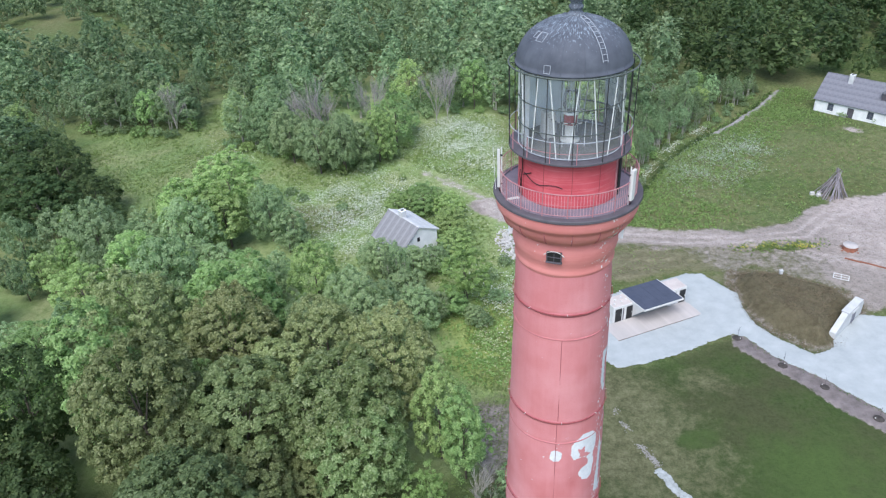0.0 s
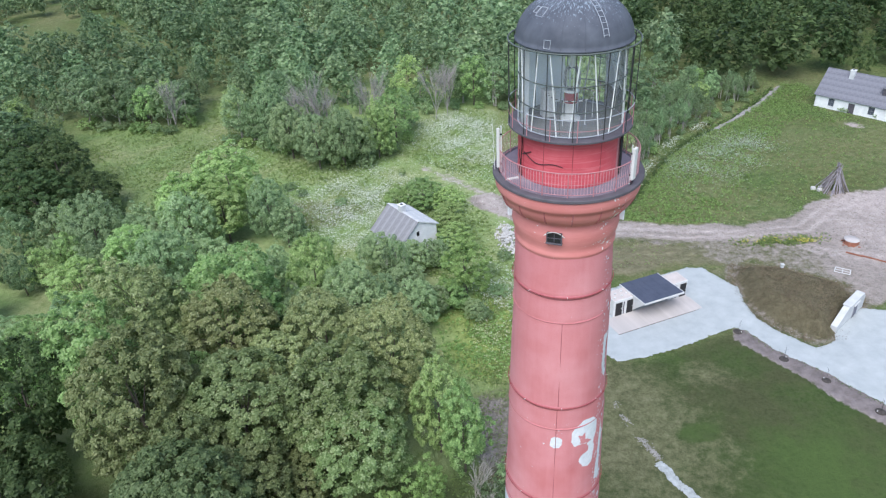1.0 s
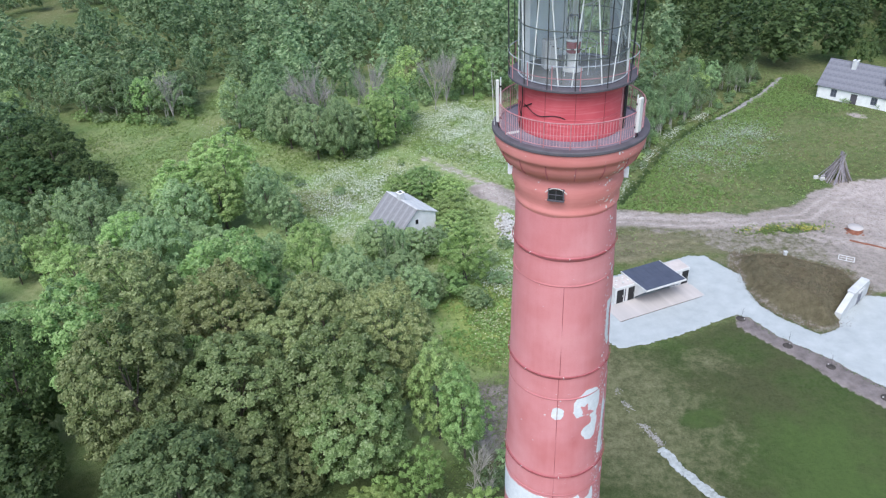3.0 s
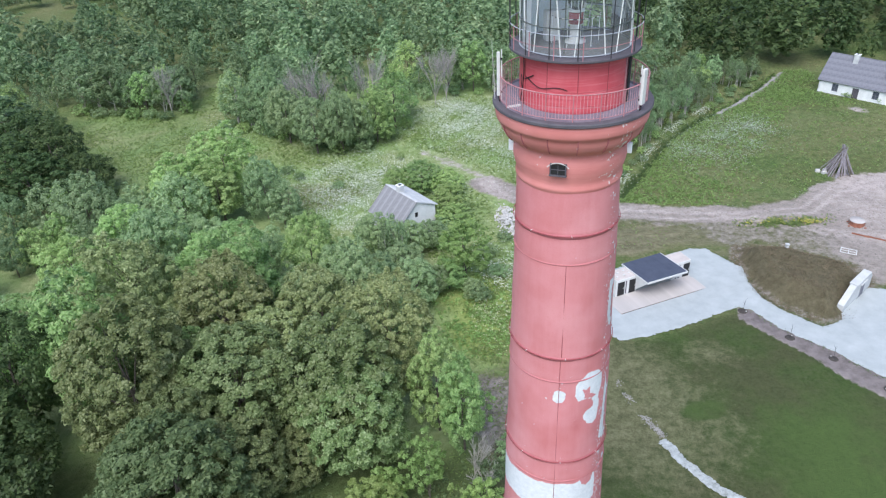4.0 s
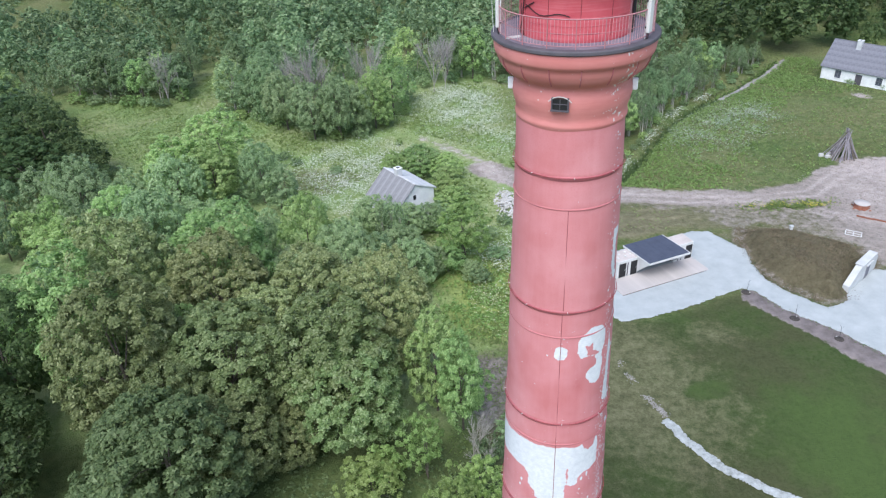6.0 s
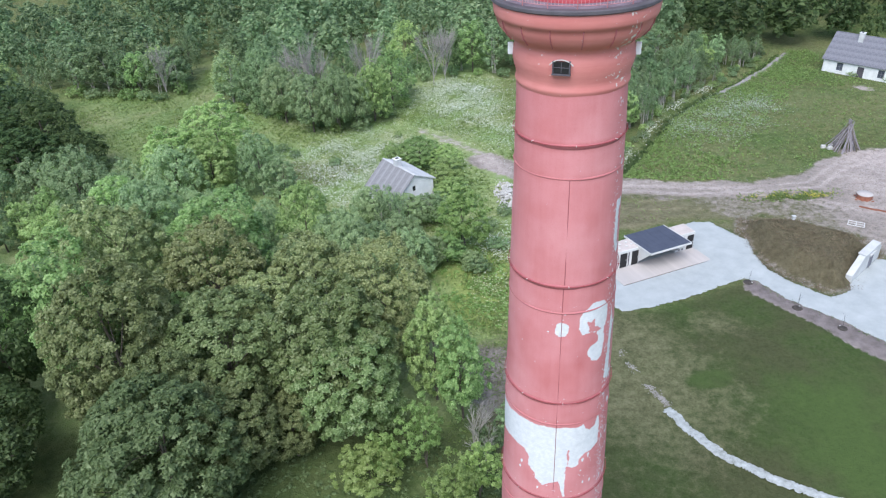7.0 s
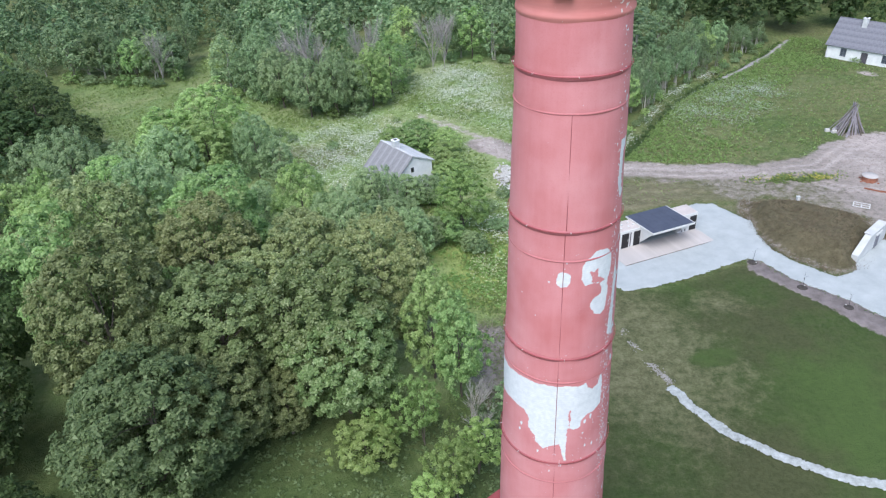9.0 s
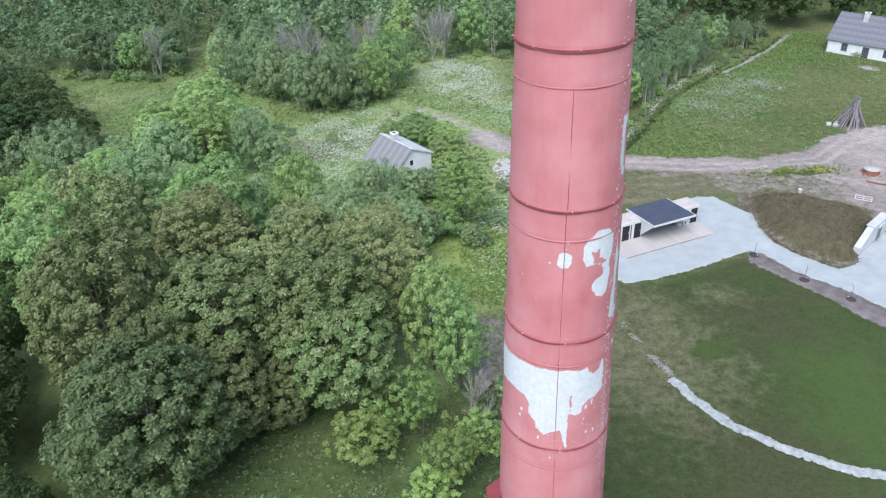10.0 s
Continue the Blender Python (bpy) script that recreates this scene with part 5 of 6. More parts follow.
blocks = [(67.8, 114.8), (68.6, 114.0), (69.2, 115.0)]
for x, y in blocks:
    b = thing("stone_block", "rough pale stone block beside the stacked poles", "stone", (x, y, 0), x * 37, "blocks by the poles")
    part("block", box((-0.4, -0.3, -0.1), (0.4, 0.3, 0.5), None, 0.1), mat_stone, b)

# ---------------------------------------------------------------- yard clutter
tank = thing("well_ring", "round white lid on a broken rust-red well ring in the yard", "well", (64.8, 95.6, 0))
part("ring", lathe([(0.80, 0.0), (1.08, 0.0), (1.02, 0.25), (1.05, 0.45), (1.0, 0.72), (0.80, 0.72)], 20), mat_rust, tank, "rust-red masonry ring")
part("lid", lathe([(0.01, 0.72), (1.10, 0.72), (1.14, 0.78), (1.10, 0.84), (0.01, 0.90)], 24), mat_deck, tank, "round white lid", True)
for k in range(11):
    a = 33 * k
    p = polar(1.25 + 0.25 * math.sin(k * 2.3), a, 0)
    part("fallen_brick", box((p.x - 0.16, p.y - 0.1, 0.0), (p.x + 0.16, p.y + 0.1, 0.14), None, 0.02), mat_rust, tank)
# beam-shaped strips added for the orange line at the sandy yard's edge
for k, (x, y, t) in enumerate([(63.6, 92.2, 0), (65.4, 91.0, -42), (67.3, 89.5, -40)]):
    b = thing("rusty_edge_strip", "rust-brown strip added for the orange edge of the sandy yard", "beam", (x, y, 0), -38 + k, "beams in the yard")
    part("web", box((-1.2, -0.03, 0.0), (1.2, 0.03, 0.2)), mat_rust, b)
    part("flange", box((-1.2, -0.07, 0.2), (1.2, 0.07, 0.23)), mat_rust, b)
fr = thing("window_frame", "white four-pane window frame lying in the yard", "window frame", (59.6, 87.9, 0.05), -32)
for lo, hi in (((-1.1, -0.75, 0), (1.1, -0.63, 0.08)), ((-1.1, 0.63, 0), (1.1, 0.75, 0.08)), ((-1.1, -0.627, 0), (-0.98, 0.627, 0.08)), ((0.98, -0.627, 0), (1.1, 0.627, 0.08)), ((-0.05, -0.627, 0), (0.05, 0.627, 0.07))):
    part("bar", box(lo, hi), mat_white, fr)
for x0, x1 in ((-0.977, -0.053), (0.053, 0.977)):
    part("cross_bar", box((x0, -0.05, 0), (x1, 0.05, 0.07)), mat_white, fr)

mat_mulch = rough_paint("dark_mulch", (0.035, 0.03, 0.028), (0.09, 0.08, 0.075), 4, 25, 0.95)
# young trees along the path border, each with a ring of dark soil and a stone
for k, (x, y) in enumerate([(38.9, 74.9), (42.5, 68.9), (45.8, 64.6), (49.4, 59.0)]):
    s = thing("sapling", "staked bare sapling in a ring of dark soil by the path", "sapling", (x, y, 0.0), k * 70, "saplings along the path")
    part("stem", rod((0, 0, 0), (0.12, 0.02, 1.9), 0.03, 0.012, 5), mat_black_iron, s)
    for j in range(4):
        part("twig", rod((0.05 + 0.02 * j, 0.01, 0.9 + 0.25 * j), (0.05 + 0.3 * math.cos(j * 2.1), 0.3 * math.sin(j * 2.1), 1.3 + 0.25 * j), 0.012, 0.005, 4), mat_black_iron, s)
    part("soil_ring", lathe([(0.01, 0.16), (0.3, 0.15), (0.5, 0.08), (0.62, 0.0)], 14), mat_mulch, s, "dark mulch")
    part("marker_stone", box((0.28, -0.3, 0.05), (0.42, -0.16, 0.18), None, 0.03), mat_stone, s)

# ---------------------------------------------------------------- trees
def unit_rows(v):
    return v / np.maximum(np.linalg.norm(v, axis=1, keepdims=True), 1e-6)


def leaf_sheets(rng, pos, nrm, size):
    """Small pointed leaf sprays of three corners each."""
    n = len(pos)
    t = unit_rows(np.cross(nrm, rng.normal(size=(n, 3))))
    s = np.cross(nrm, t)
    L = size * rng.uniform(0.7, 1.35, (n, 1))
    a = pos - t * L * 0.5 + s * L * 0.38
    b = pos - t * L * 0.4 - s * L * 0.42 - nrm * L * 0.1
    c = pos + t * L * 0.7 - nrm * L * 0.18
    return np.stack([a, b, c], 1).reshape(-1, 3)


def spiral(rng, n, top, span, jitter):
    """Directions spread evenly over a ball, from its top down by span."""
    k = np.arange(n) + 0.5
    z = top - span * k / n
    a = k * 2.39996 + rng.uniform(0, 6)
    flat = np.sqrt(np.maximum(1 - z * z, 0))
    d = np.stack([flat * np.cos(a), flat * np.sin(a), z], 1)
    return unit_rows(d + rng.normal(size=d.shape) * jitter)


def crown_points(rng, height, base, radius, clumps, leaves, clump_r, upright=0.0, bosses=16, tall=0.72, loose=0.74):
    """Clump centres over a crown of rounded boughs, and leaf places and normals round each."""
    bough = spiral(rng, bosses, 0.98, 1.55, 0.16)
    swell = rng.uniform(0.30, 0.46, bosses)
    heart = bough * ((1.0 - swell) * rng.uniform(loose, 1.86 - loose, bosses))[:, None]
    d = spiral(rng, clumps, 1.0, 1.86, 0.10)
    along = d @ heart.T
    inside = along ** 2 - (heart ** 2).sum(1)[None, :] + (swell ** 2)[None, :]
    hit = np.where((inside > 0) & (along > 0), along + np.sqrt(np.maximum(inside, 0)), 0)
    pick = np.argmax(hit, axis=1)
    far = hit[np.arange(clumps), pick]
    reach = np.maximum(far, 0.56) * rng.uniform(0.94, 1.05, clumps)
    out = np.where((far > 0.56)[:, None], unit_rows(d * far[:, None] - heart[pick]), d)
    half = (height - base) / 2
    wide = 1.0 - upright * np.clip(d[:, 2], 0, 1) * 0.55
    c = np.stack([d[:, 0] * radius * reach * wide, d[:, 1] * radius * reach * wide, base + half + d[:, 2] * half * reach], 1)
    rc = clump_r * rng.uniform(0.6, 1.35, clumps)
    idx = np.repeat(np.arange(clumps), leaves)
    ld = unit_rows(rng.normal(size=(len(idx), 3)) + 0.75 * out[idx] + np.array([0, 0, 0.7]))
    pos = c[idx] + ld * rc[idx, None] * rng.uniform(0.45, 1.08, (len(idx), 1)) * np.array([1.0, 1.0, tall])
    nrm = unit_rows(0.65 * ld + 0.5 * out[idx] + 0.5 * rng.normal(size=ld.shape) + np.array([0, 0, 0.75]))
    extra = int(len(idx) * 0.12)
    e = rng.integers(0, len(idx), extra)
    core = np.array([0, 0, base + half])
    pos = np.concatenate([pos, core + (pos[e] - core) * rng.uniform(0.45, 0.85, (extra, 1))])
    nrm = np.concatenate([nrm, unit_rows(rng.normal(size=(extra, 3)) + np.array([0, 0, 0.5]))])
    return c, pos, nrm


def mesh_of(name, corners, material, k=3):
    """A mesh of loose faces with k corners each."""
    me = bpy.data.meshes.new(name)
    n = len(corners) // k
    me.vertices.add(len(corners))
    me.vertices.foreach_set("co", corners.astype(np.float32).ravel())
    me.loops.add(k * n)
    me.loops.foreach_set("vertex_index", np.arange(k * n, dtype=np.int32))
    me.polygons.add(n)
    me.polygons.foreach_set("loop_start", np.arange(0, k * n, k, dtype=np.int32))
    me.polygons.foreach_set("loop_total", np.full(n, k, dtype=np.int32))
    me.materials.append(material)
    me.update(calc_edges=True)
    me.validate()
    return me


def trunk_mesh(rng, centres, height, base, radius, stem, material, stems=1):
    bm = bmesh.new()
    for s in range(stems):
        foot = Vector((0, 0, -0.2)) + (Vector((rng.uniform(-1, 1), rng.uniform(-1, 1), 0)) * 0.5 * radius * 0.4 if stems > 1 else Vector())
        p, r = foot, stem
        top = height * 0.72
        lean = Vector((rng.uniform(-0.04, 0.04), rng.uniform(-0.04, 0.04), 0)) * height
        joints = []
        for k in range(1, 6):
            q = foot + Vector((0, 0, top * k / 5)) + lean * (k / 5) + Vector((rng.uniform(-0.1, 0.1), rng.uniform(-0.1, 0.1), 0))
            r2 = stem * (1 - 0.15 * k)
            add_rod(bm, p, q, r, r2, 7)
            joints.append((q.copy(), r2))
            p, r = q, r2
        pick = rng.permutation(len(centres))[:(12 if len(centres) > 90 else 6) if stems == 1 else 3]
        for i in pick:
            c = Vector(centres[i])
            j, jr = min(joints, key=lambda t: abs(t[0].z - (c.z - 0.25 * height)))
            mid = j.lerp(c, 0.55) + Vector((0, 0, 0.04 * height))
            add_rod(bm, j, mid, jr * 0.5, jr * 0.28, 5)
            add_rod(bm, mid, c, jr * 0.28, jr * 0.08, 4)
    me = bpy.data.meshes.new("trunk")
    bm.to_mesh(me)
    bm.free()
    me.materials.append(material)
    return me


def tree_model(seed, height, base, radius, clumps, leaves, clump_r, leaf, kind, stem, bark=None, upright=0.0, stems=1, bosses=16, tall=0.72, loose=0.74):
    rng = np.random.default_rng(seed)
    c, pos, nrm = crown_points(rng, height, base, radius, clumps, leaves, clump_r, upright, bosses, tall, loose)
    crown = mesh_of("crown", leaf_sheets(rng, pos, nrm, leaf), mat_leaf[kind])
    return trunk_mesh(rng, c, height, base, radius, stem, bark or mat_bark, stems), crown, height, radius


def plant(model, x, y, height, radius, turn, label, category="tree", name="tree", group=""):
    tm, cm, h0, r0 = model
    e = thing(name, label, category, (x, y, float(ground_height(np.array(x), np.array(y))) - 0.05), turn, group)
    s, sz = radius / r0, height / h0
    for nm, me in (("trunk", tm), ("crown", cm)):
        o = new(nm, me)
        o.parent = e
        o.matrix_basis = Matrix.Diagonal((s, s, sz, 1))
    return e


MAPLES = [tree_model(s, 16, 0.6, 6.0, 460, 74, 0.60, 0.25, "maple", 0.34, None, 0.0, 1, 24) for s in (1, 2, 3)]
PALE_MAPLES = [tree_model(s, 16, 0.6, 6.0, 440, 74, 0.60, 0.25, "pale_maple", 0.34, None, 0.0, 1, 24) for s in (5, 6)]
SILVER = [tree_model(4, 16, 0.6, 6.0, 420, 74, 0.64, 0.27, "silver", 0.34, None, 0.0, 1, 22)]
GREENS = [tree_model(s, 12, 0.3, 4.2, 230, 62, 0.52, 0.23, "green", 0.2, None, 0.15, 1, 15, 0.8, 0.62) for s in (11, 12, 13)]
BLUES = [tree_model(s, 10, 0.2, 4.2, 220, 62, 0.50, 0.21, "blue", 0.2, None, 0.15, 1, 16, 1.0, 0.60) for s in (21, 22)]
DUSKY = [tree_model(s, 11, 0.2, 5.0, 110, 48, 0.78, 0.36, "dark", 0.25, None, 0.2) for s in (33, 34)]
DARKS = [tree_model(s, 11, 0.2, 5.0, 170, 56, 0.66, 0.29, "dark", 0.25) for s in (31, 32)]
WOODS = [tree_model(s, 13, b, r, 80, 36, cr * 0.55, 0.29, k, 0.16, mat_pale_bark if p else mat_bark, 0.8, st, 12, 1.5) for s, b, r, cr, k, p, st in
         ((41, 0.6, 3.2, 1.0, "ash", 1, 2), (42, 0.8, 2.8, 0.95, "forest", 1, 1), (43, 0.4, 3.6, 1.15, "green", 0, 1), (44, 0.5, 3.2, 1.05, "ash", 1, 2), (45, 0.3, 3.6, 1.2, "forest", 0, 1))]
DEEP = [tree_model(26, 16, 0.3, 6.0, 430, 72, 0.62, 0.27, "teal", 0.3, None, 0.1, 1, 26, 0.95)]
LOWS = [tree_model(s, 9, 0.1, 3.4, 92, 44, 0.58, 0.29, k, 0.14, None, 0.2, 2, 14, 0.9) for s, k in ((61, "green"), (62, "blue"), (63, "green"), (64, "forest"), (65, "blue"))]
AIRY = [tree_model(s, 10, 1.2, 3.0, 120, 60, 0.38, 0.20, "fresh", 0.11, None, 0.35, 2, 11, 0.8, 0.52) for s in (71, 72)]
TUFTS = [tree_model(s, 3, 0.05, 2.2, 40, 30, 0.45, 0.24, k, 0.05, None, 0.1, 2, 9) for s, k in ((81, "green"), (82, "blue"), (83, "forest"))]
BIRCHES = [tree_model(s, 10, 2.2, 1.9, 50, 30, 0.40, 0.23, "ash", 0.10, mat_pale_bark, 0.85, 3, 10, 2.2, 0.55) for s in (51, 52)]

tree_rng = random.Random(77)
placed = []


def stand(models, rows, label, group):
    for x, y, h, r in rows:
        placed.append((x, y, r))
        plant(tree_rng.choice(models), x, y, h, 1.12 * r, tree_rng.uniform(0, 360), label, "tree", "tree", group)


# back-row maples, in a lighter leaf palette than the front row
stand(PALE_MAPLES, [(-37.5, 69.5, 19.4, 5.6), (-26.2, 68.0, 16.3, 5.4), (-15.2, 68.5, 13.8, 5.0), (-6.8, 63.0, 16.2, 4.8), (-19.5, 61.5, 13.2, 4.4)],
      "large round-crowned seed-laden maple in a paler leaf colour", "maples beside the tower")
stand(MAPLES, [(-32.2, 55.0, 19.4, 6.0), (-22.0, 55.2, 15.7, 6.0), (-25.8, 49.2, 14.2, 3.6), (-20.2, 47.4, 11.8, 4.2), (-15.4, 49.6, 8.0, 2.6)],
      "large round-crowned maple with dull green seed-laden leaves", "maples beside the tower")
stand(SILVER, [(-11.8, 55.2, 16.4, 5.6), (-10.0, 52.0, 13.0, 4.8)], "broad maple with pale silvery-green upper leaves", "maples beside the tower")
stand(GREENS, [(-38.6, 61.0, 19.6, 5.0), (-27.0, 75.5, 16.8, 5.6), (-18.8, 85.2, 13.2, 3.3), (0.3, 83.6, 4.8, 2.4), (-38.0, 115.0, 14.8, 5.4), (-43.5, 108.5, 13.0, 5.0), (-37.0, 106.5, 11.5, 4.4), (-28.0, 60.4, 12.8, 2.4), (-13.0, 139.5, 12.5, 3.6), (-3.6, 115.4, 6.2, 3.2), (-8.2, 114.0, 5.4, 2.4), (1.0, 113.5, 5.0, 2.4), (1.0, 104.5, 6.0, 3.0), (1.8, 99.5, 5.4, 2.6), (-32.5, 81.0, 12.5, 4.0), (-47.6, 91.5, 12.2, 4.4), (-53.0, 86.0, 10.5, 4.0), (-1.6, 56.2, 13.5, 2.8), (1.0, 53.2, 12.2, 2.6)],
      "fresh green leafy broadleaf tree", "green trees")
stand(AIRY, [(-2.9, 47.4, 8.7, 1.9), (-8.0, 44.6, 6.2, 2.6), (-6.6, 46.2, 6.0, 1.7), (-0.2, 40.8, 8.3, 2.0), (2.2, 43.6, 6.6, 1.9), (-1.9, 38.6, 5.6, 1.9)], "young light green tree with an airy crown", "young trees by the tower")
plant(AIRY[0], 2.7, 85.6, 10.4, 3.7, 40, "upright fresh lime-green tree beside the old shed", "tree", "tree", "green trees")
plant(BLUES[0], -1.9, 82.2, 5.2, 2.3, 110, "dull blue-green rounded shrub near the shed", "shrub", "shrub", "shrubs by the shed")
plant(BLUES[0], 3.6, 81.2, 3.0, 1.6, 250, "dull blue-green rounded shrub near the shed", "shrub", "shrub", "shrubs by the shed")
stand(DEEP, [(-24.8, 42.4, 15.9, 6.0)], "broad deep green broadleaf tree", "green trees")
stand(BLUES, [(-12.6, 78.2, 11.8, 3.5), (-9.2, 79.0, 9.6, 3.0), (-4.2, 79.2, 8.1, 2.8), (-30.0, 107.8, 11.4, 3.2), (-41.4, 101.2, 12.8, 4.4), (-41.5, 88.0, 13.4, 4.0), (-5.2, 93.2, 6.3, 2.6), (-10.2, 94.0, 7.4, 2.8), (-1.8, 95.0, 5.2, 2.2), (-36.0, 148.5, 14.6, 4.2), (-25.0, 135.0, 12.5, 4.0), (-31.5, 141.0, 13.0, 4.2), (-19.6, 134.0, 14.0, 3.2), (-16.4, 136.0, 11.0, 3.0), (-48.5, 99.5, 9.0, 3.8), (-57.0, 101.8, 12.6, 4.2), (-9.0, 75.0, 8.0, 3.4), (-20.0, 76.0, 9.0, 3.4), (-15.0, 84.5, 8.0, 3.0), (-6.0, 86.0, 6.5, 2.8), (-36.0, 92.5, 9.0, 3.4)],
      "grey-green willow-like tree with fine leaves", "grey-green trees")
# far-left trees in dark leaves: lens falloff put into their colour
stand(DARKS, [(-75.0, 128.5, 12.5, 6.0), (-73.5, 116.0, 10.5, 6.0), (-66.0, 121.5, 8.5, 4.6), (-80.0, 122.0, 11.5, 6.5), (-62.0, 112.5, 7.0, 4.2), (-83.5, 138.0, 11.0, 5.5), (-47.0, 58.5, 17.0, 5.4), (-43.5, 46.5, 12.5, 5.4), (-50.5, 51.5, 14.0, 6.0), (-45.0, 38.5, 10.0, 4.8), (-36.0, 37.0, 7.5, 3.8), (-30.5, 62.5, 11.5, 3.6), (-29.5, 48.0, 9.0, 3.4)], "dense dark green tree", "dark trees")


def bare_tree(x, y, height, spread, seed, name_label, bark=None):
    """A leafless tree: several stems fan out from the foot, each forking upwards."""
    e = thing("dead_tree", name_label, "dead tree", (x, y, -0.05))
    placed.append((x, y, height * 0.30))
    rng = random.Random(seed)
    trunk, twigs = bmesh.new(), bmesh.new()

    def grow(p, d, length, r, depth):
        q = p + d * length
        add_rod(trunk if depth < 2 else twigs, p, q, r, r * 0.62, 6 if depth < 2 else 3)
        if depth >= 4:
            return
        for _ in range((6, 5, 4, 3)[depth]):
            nd = (d + Vector((rng.uniform(-1, 1), rng.uniform(-1, 1), rng.uniform(-0.1, 0.5))) * spread * (1.0 if depth == 0 else 0.62)).normalized()
            grow(p.lerp(q, rng.uniform(0.45, 1.0)), nd, length * (rng.uniform(1.7, 2.2) if depth == 0 else rng.uniform(0.55, 0.72)), r * 0.62, depth + 1)

    grow(Vector((0, 0, 0)), Vector((0, 0, 1)), height * 0.20, 0.005 * height + 0.035, 0)
    part("trunk", trunk, bark or mat_dead, e)
    tagged(part("branchwork", twigs, bark or mat_dead, e), kind="stuff")


bare_tree(-0.5, 160.5, 14.5, 0.62, 3, "bare grey dead tree at the wood's edge")
bare_tree(2.2, 162.0, 12.5, 0.50, 5, "bare grey dead tree at the wood's edge")
bare_tree(-27.5, 149.0, 16.5, 0.66, 8, "bare grey dead tree among green crowns")
bare_tree(-24.5, 151.0, 15.0, 0.60, 9, "bare grey dead tree among green crowns")
bare_tree(-15.6, 155.0, 15.5, 0.45, 12, "bare grey dead tree among green crowns")
bare_tree(-63.0, 162.0, 11.5, 0.50, 15, "bare grey dead tree at the wood's edge")
bare_tree(1.8, 49.2, 5.2, 0.60, 23, "pale bare shrub beside the tower", mat_pale_bark)
bare_tree(2.9, 47.6, 4.2, 0.70, 24, "pale bare shrub beside the tower", mat_pale_bark)
for x, y, h, r, turn in ((-7.6, 90.6, 9.0, 1.3, 20), (-6.2, 89.8, 8.2, 1.1, 140), (-8.8, 89.6, 7.6, 1.2, 260)):
    plant(BIRCHES[0], x, y, h, r, turn, "slender pale-stemmed birch in front of the old shed", "birch", "birch", "birches by the shed")
bare_tree(2.9, 52.0, 3.6, 0.95, 23, "low bare grey bush at the foot of green trees")

OPEN = [(-85, 167), (-80, 165), (-71, 162), (-61, 161), (-58, 168), (-58, 182), (-53, 182), (-51, 166), (-45, 151), (-32, 144), (-19, 134), (-10, 143), (-6, 149), (-3, 159), (6, 164), (16, 161), (22, 152), (27, 113), (31, 110.5), (38.6, 122.5), (46.5, 135), (55, 144), (74, 162), (83.5, 172.5), (95, 173), (112, 168), (150, 155), (190, 140), (190, 0), (-14, 0),
        (-14, 44), (-3, 50), (3, 54), (5, 62), (4, 76), (6, 86), (1, 92), (-10, 97), (-22, 99), (-27, 118), (-50, 122), (-62, 118), (-70, 130), (-80, 142)]
FIELD = [(-165, 240), (-150, 290), (-118, 275), (-124, 226)]


def scatter(x0, x1, y0, y1, step, seed):
    rng = np.random.default_rng(seed)
    gx, gy = np.meshgrid(np.arange(x0, x1, step), np.arange(y0, y1, step))
    x = gx.ravel() + rng.uniform(-0.45, 0.45, gx.size) * step
    y = gy.ravel() + rng.uniform(-0.45, 0.45, gx.size) * step
    ok = (x > -0.80 * y - 14) & (x < 0.74 * y + 14)
    return x[ok], y[ok], rng


fx, fy, rng = scatter(-140, 150, 60, 178, 7.4, 5)
out = dist_poly(fx, fy, OPEN)
count = 0
for x, y, d in zip(fx, fy, out):
    if d < 5.0 - 3.2 * (y < 128) or any(math.hypot(x - px, y - py) < 0.75 * pr + 1.6 for px, py, pr in placed):
        continue
    if y < 100 and x > -24:
        continue
    if count >= 300:
        break
    count += 1
    low = y < 128
    h = rng.uniform(5, 10.5) if low else 7.0 + 7.5 * rng.random() ** 1.4 + 1.5 * wobble(np.array(x), np.array(y), 0.11, 3)
    if not low and rng.random() < 0.10:
        continue
    if 44 < x < 86:
        h = rng.uniform(5, 9)
    model = LOWS[rng.integers(0, 5)] if low else WOODS[rng.integers(0, 5)]
    if 24 < x < 80 and 20 < y - x * 1.04 < 86 and y < 172:
        continue
    if 28 < x < 90 and y > 118:
        model = (BIRCHES + LOWS[:3])[rng.integers(0, 5)]
    if x > 84:
        model = DUSKY[rng.integers(0, 2)]
    if not low and -36 < x < 28:
        model = WOODS[(2, 3, 3, 0, 2)[rng.integers(0, 5)]]
    r = h * rng.uniform(0.28, 0.42)
    plant(model, float(x), float(y), h, r, float(rng.uniform(0, 360)), "leafy woodland tree in a dense mixed stand", "tree", "tree", "woodland trees")

# trees along the wood's edge
for k, (x, y) in enumerate([(-88, 170), (-83.5, 168.5), (-79, 168), (-74.5, 166), (-70, 165.5), (-66, 165), (-61.5, 165.5), (-62, 172), (-62, 179), (-67, 171), (-73, 171), (-78, 173), (-48.5, 172), (-49.5, 178), (-47.5, 160), (-45.5, 154), (-42, 152.5), (-41, 158), (-38.5, 149.5), (-36, 155), (-33, 147.5), (-20, 137.5), (-17.5, 141.5), (-22, 143), (-9.5, 147), (-13, 151), (-7.5, 154), (-4, 168), (3, 169), (9, 168.5), (14.5, 167), (20, 165)]):
    h = tree_rng.uniform(8.5, 13.5)
    plant(WOODS[(k * 3) % 5], x, y, h, h * tree_rng.uniform(0.28, 0.40), 77 * k, "leafy grey-green tree at the wood's edge", "tree", "tree", "woodland trees")

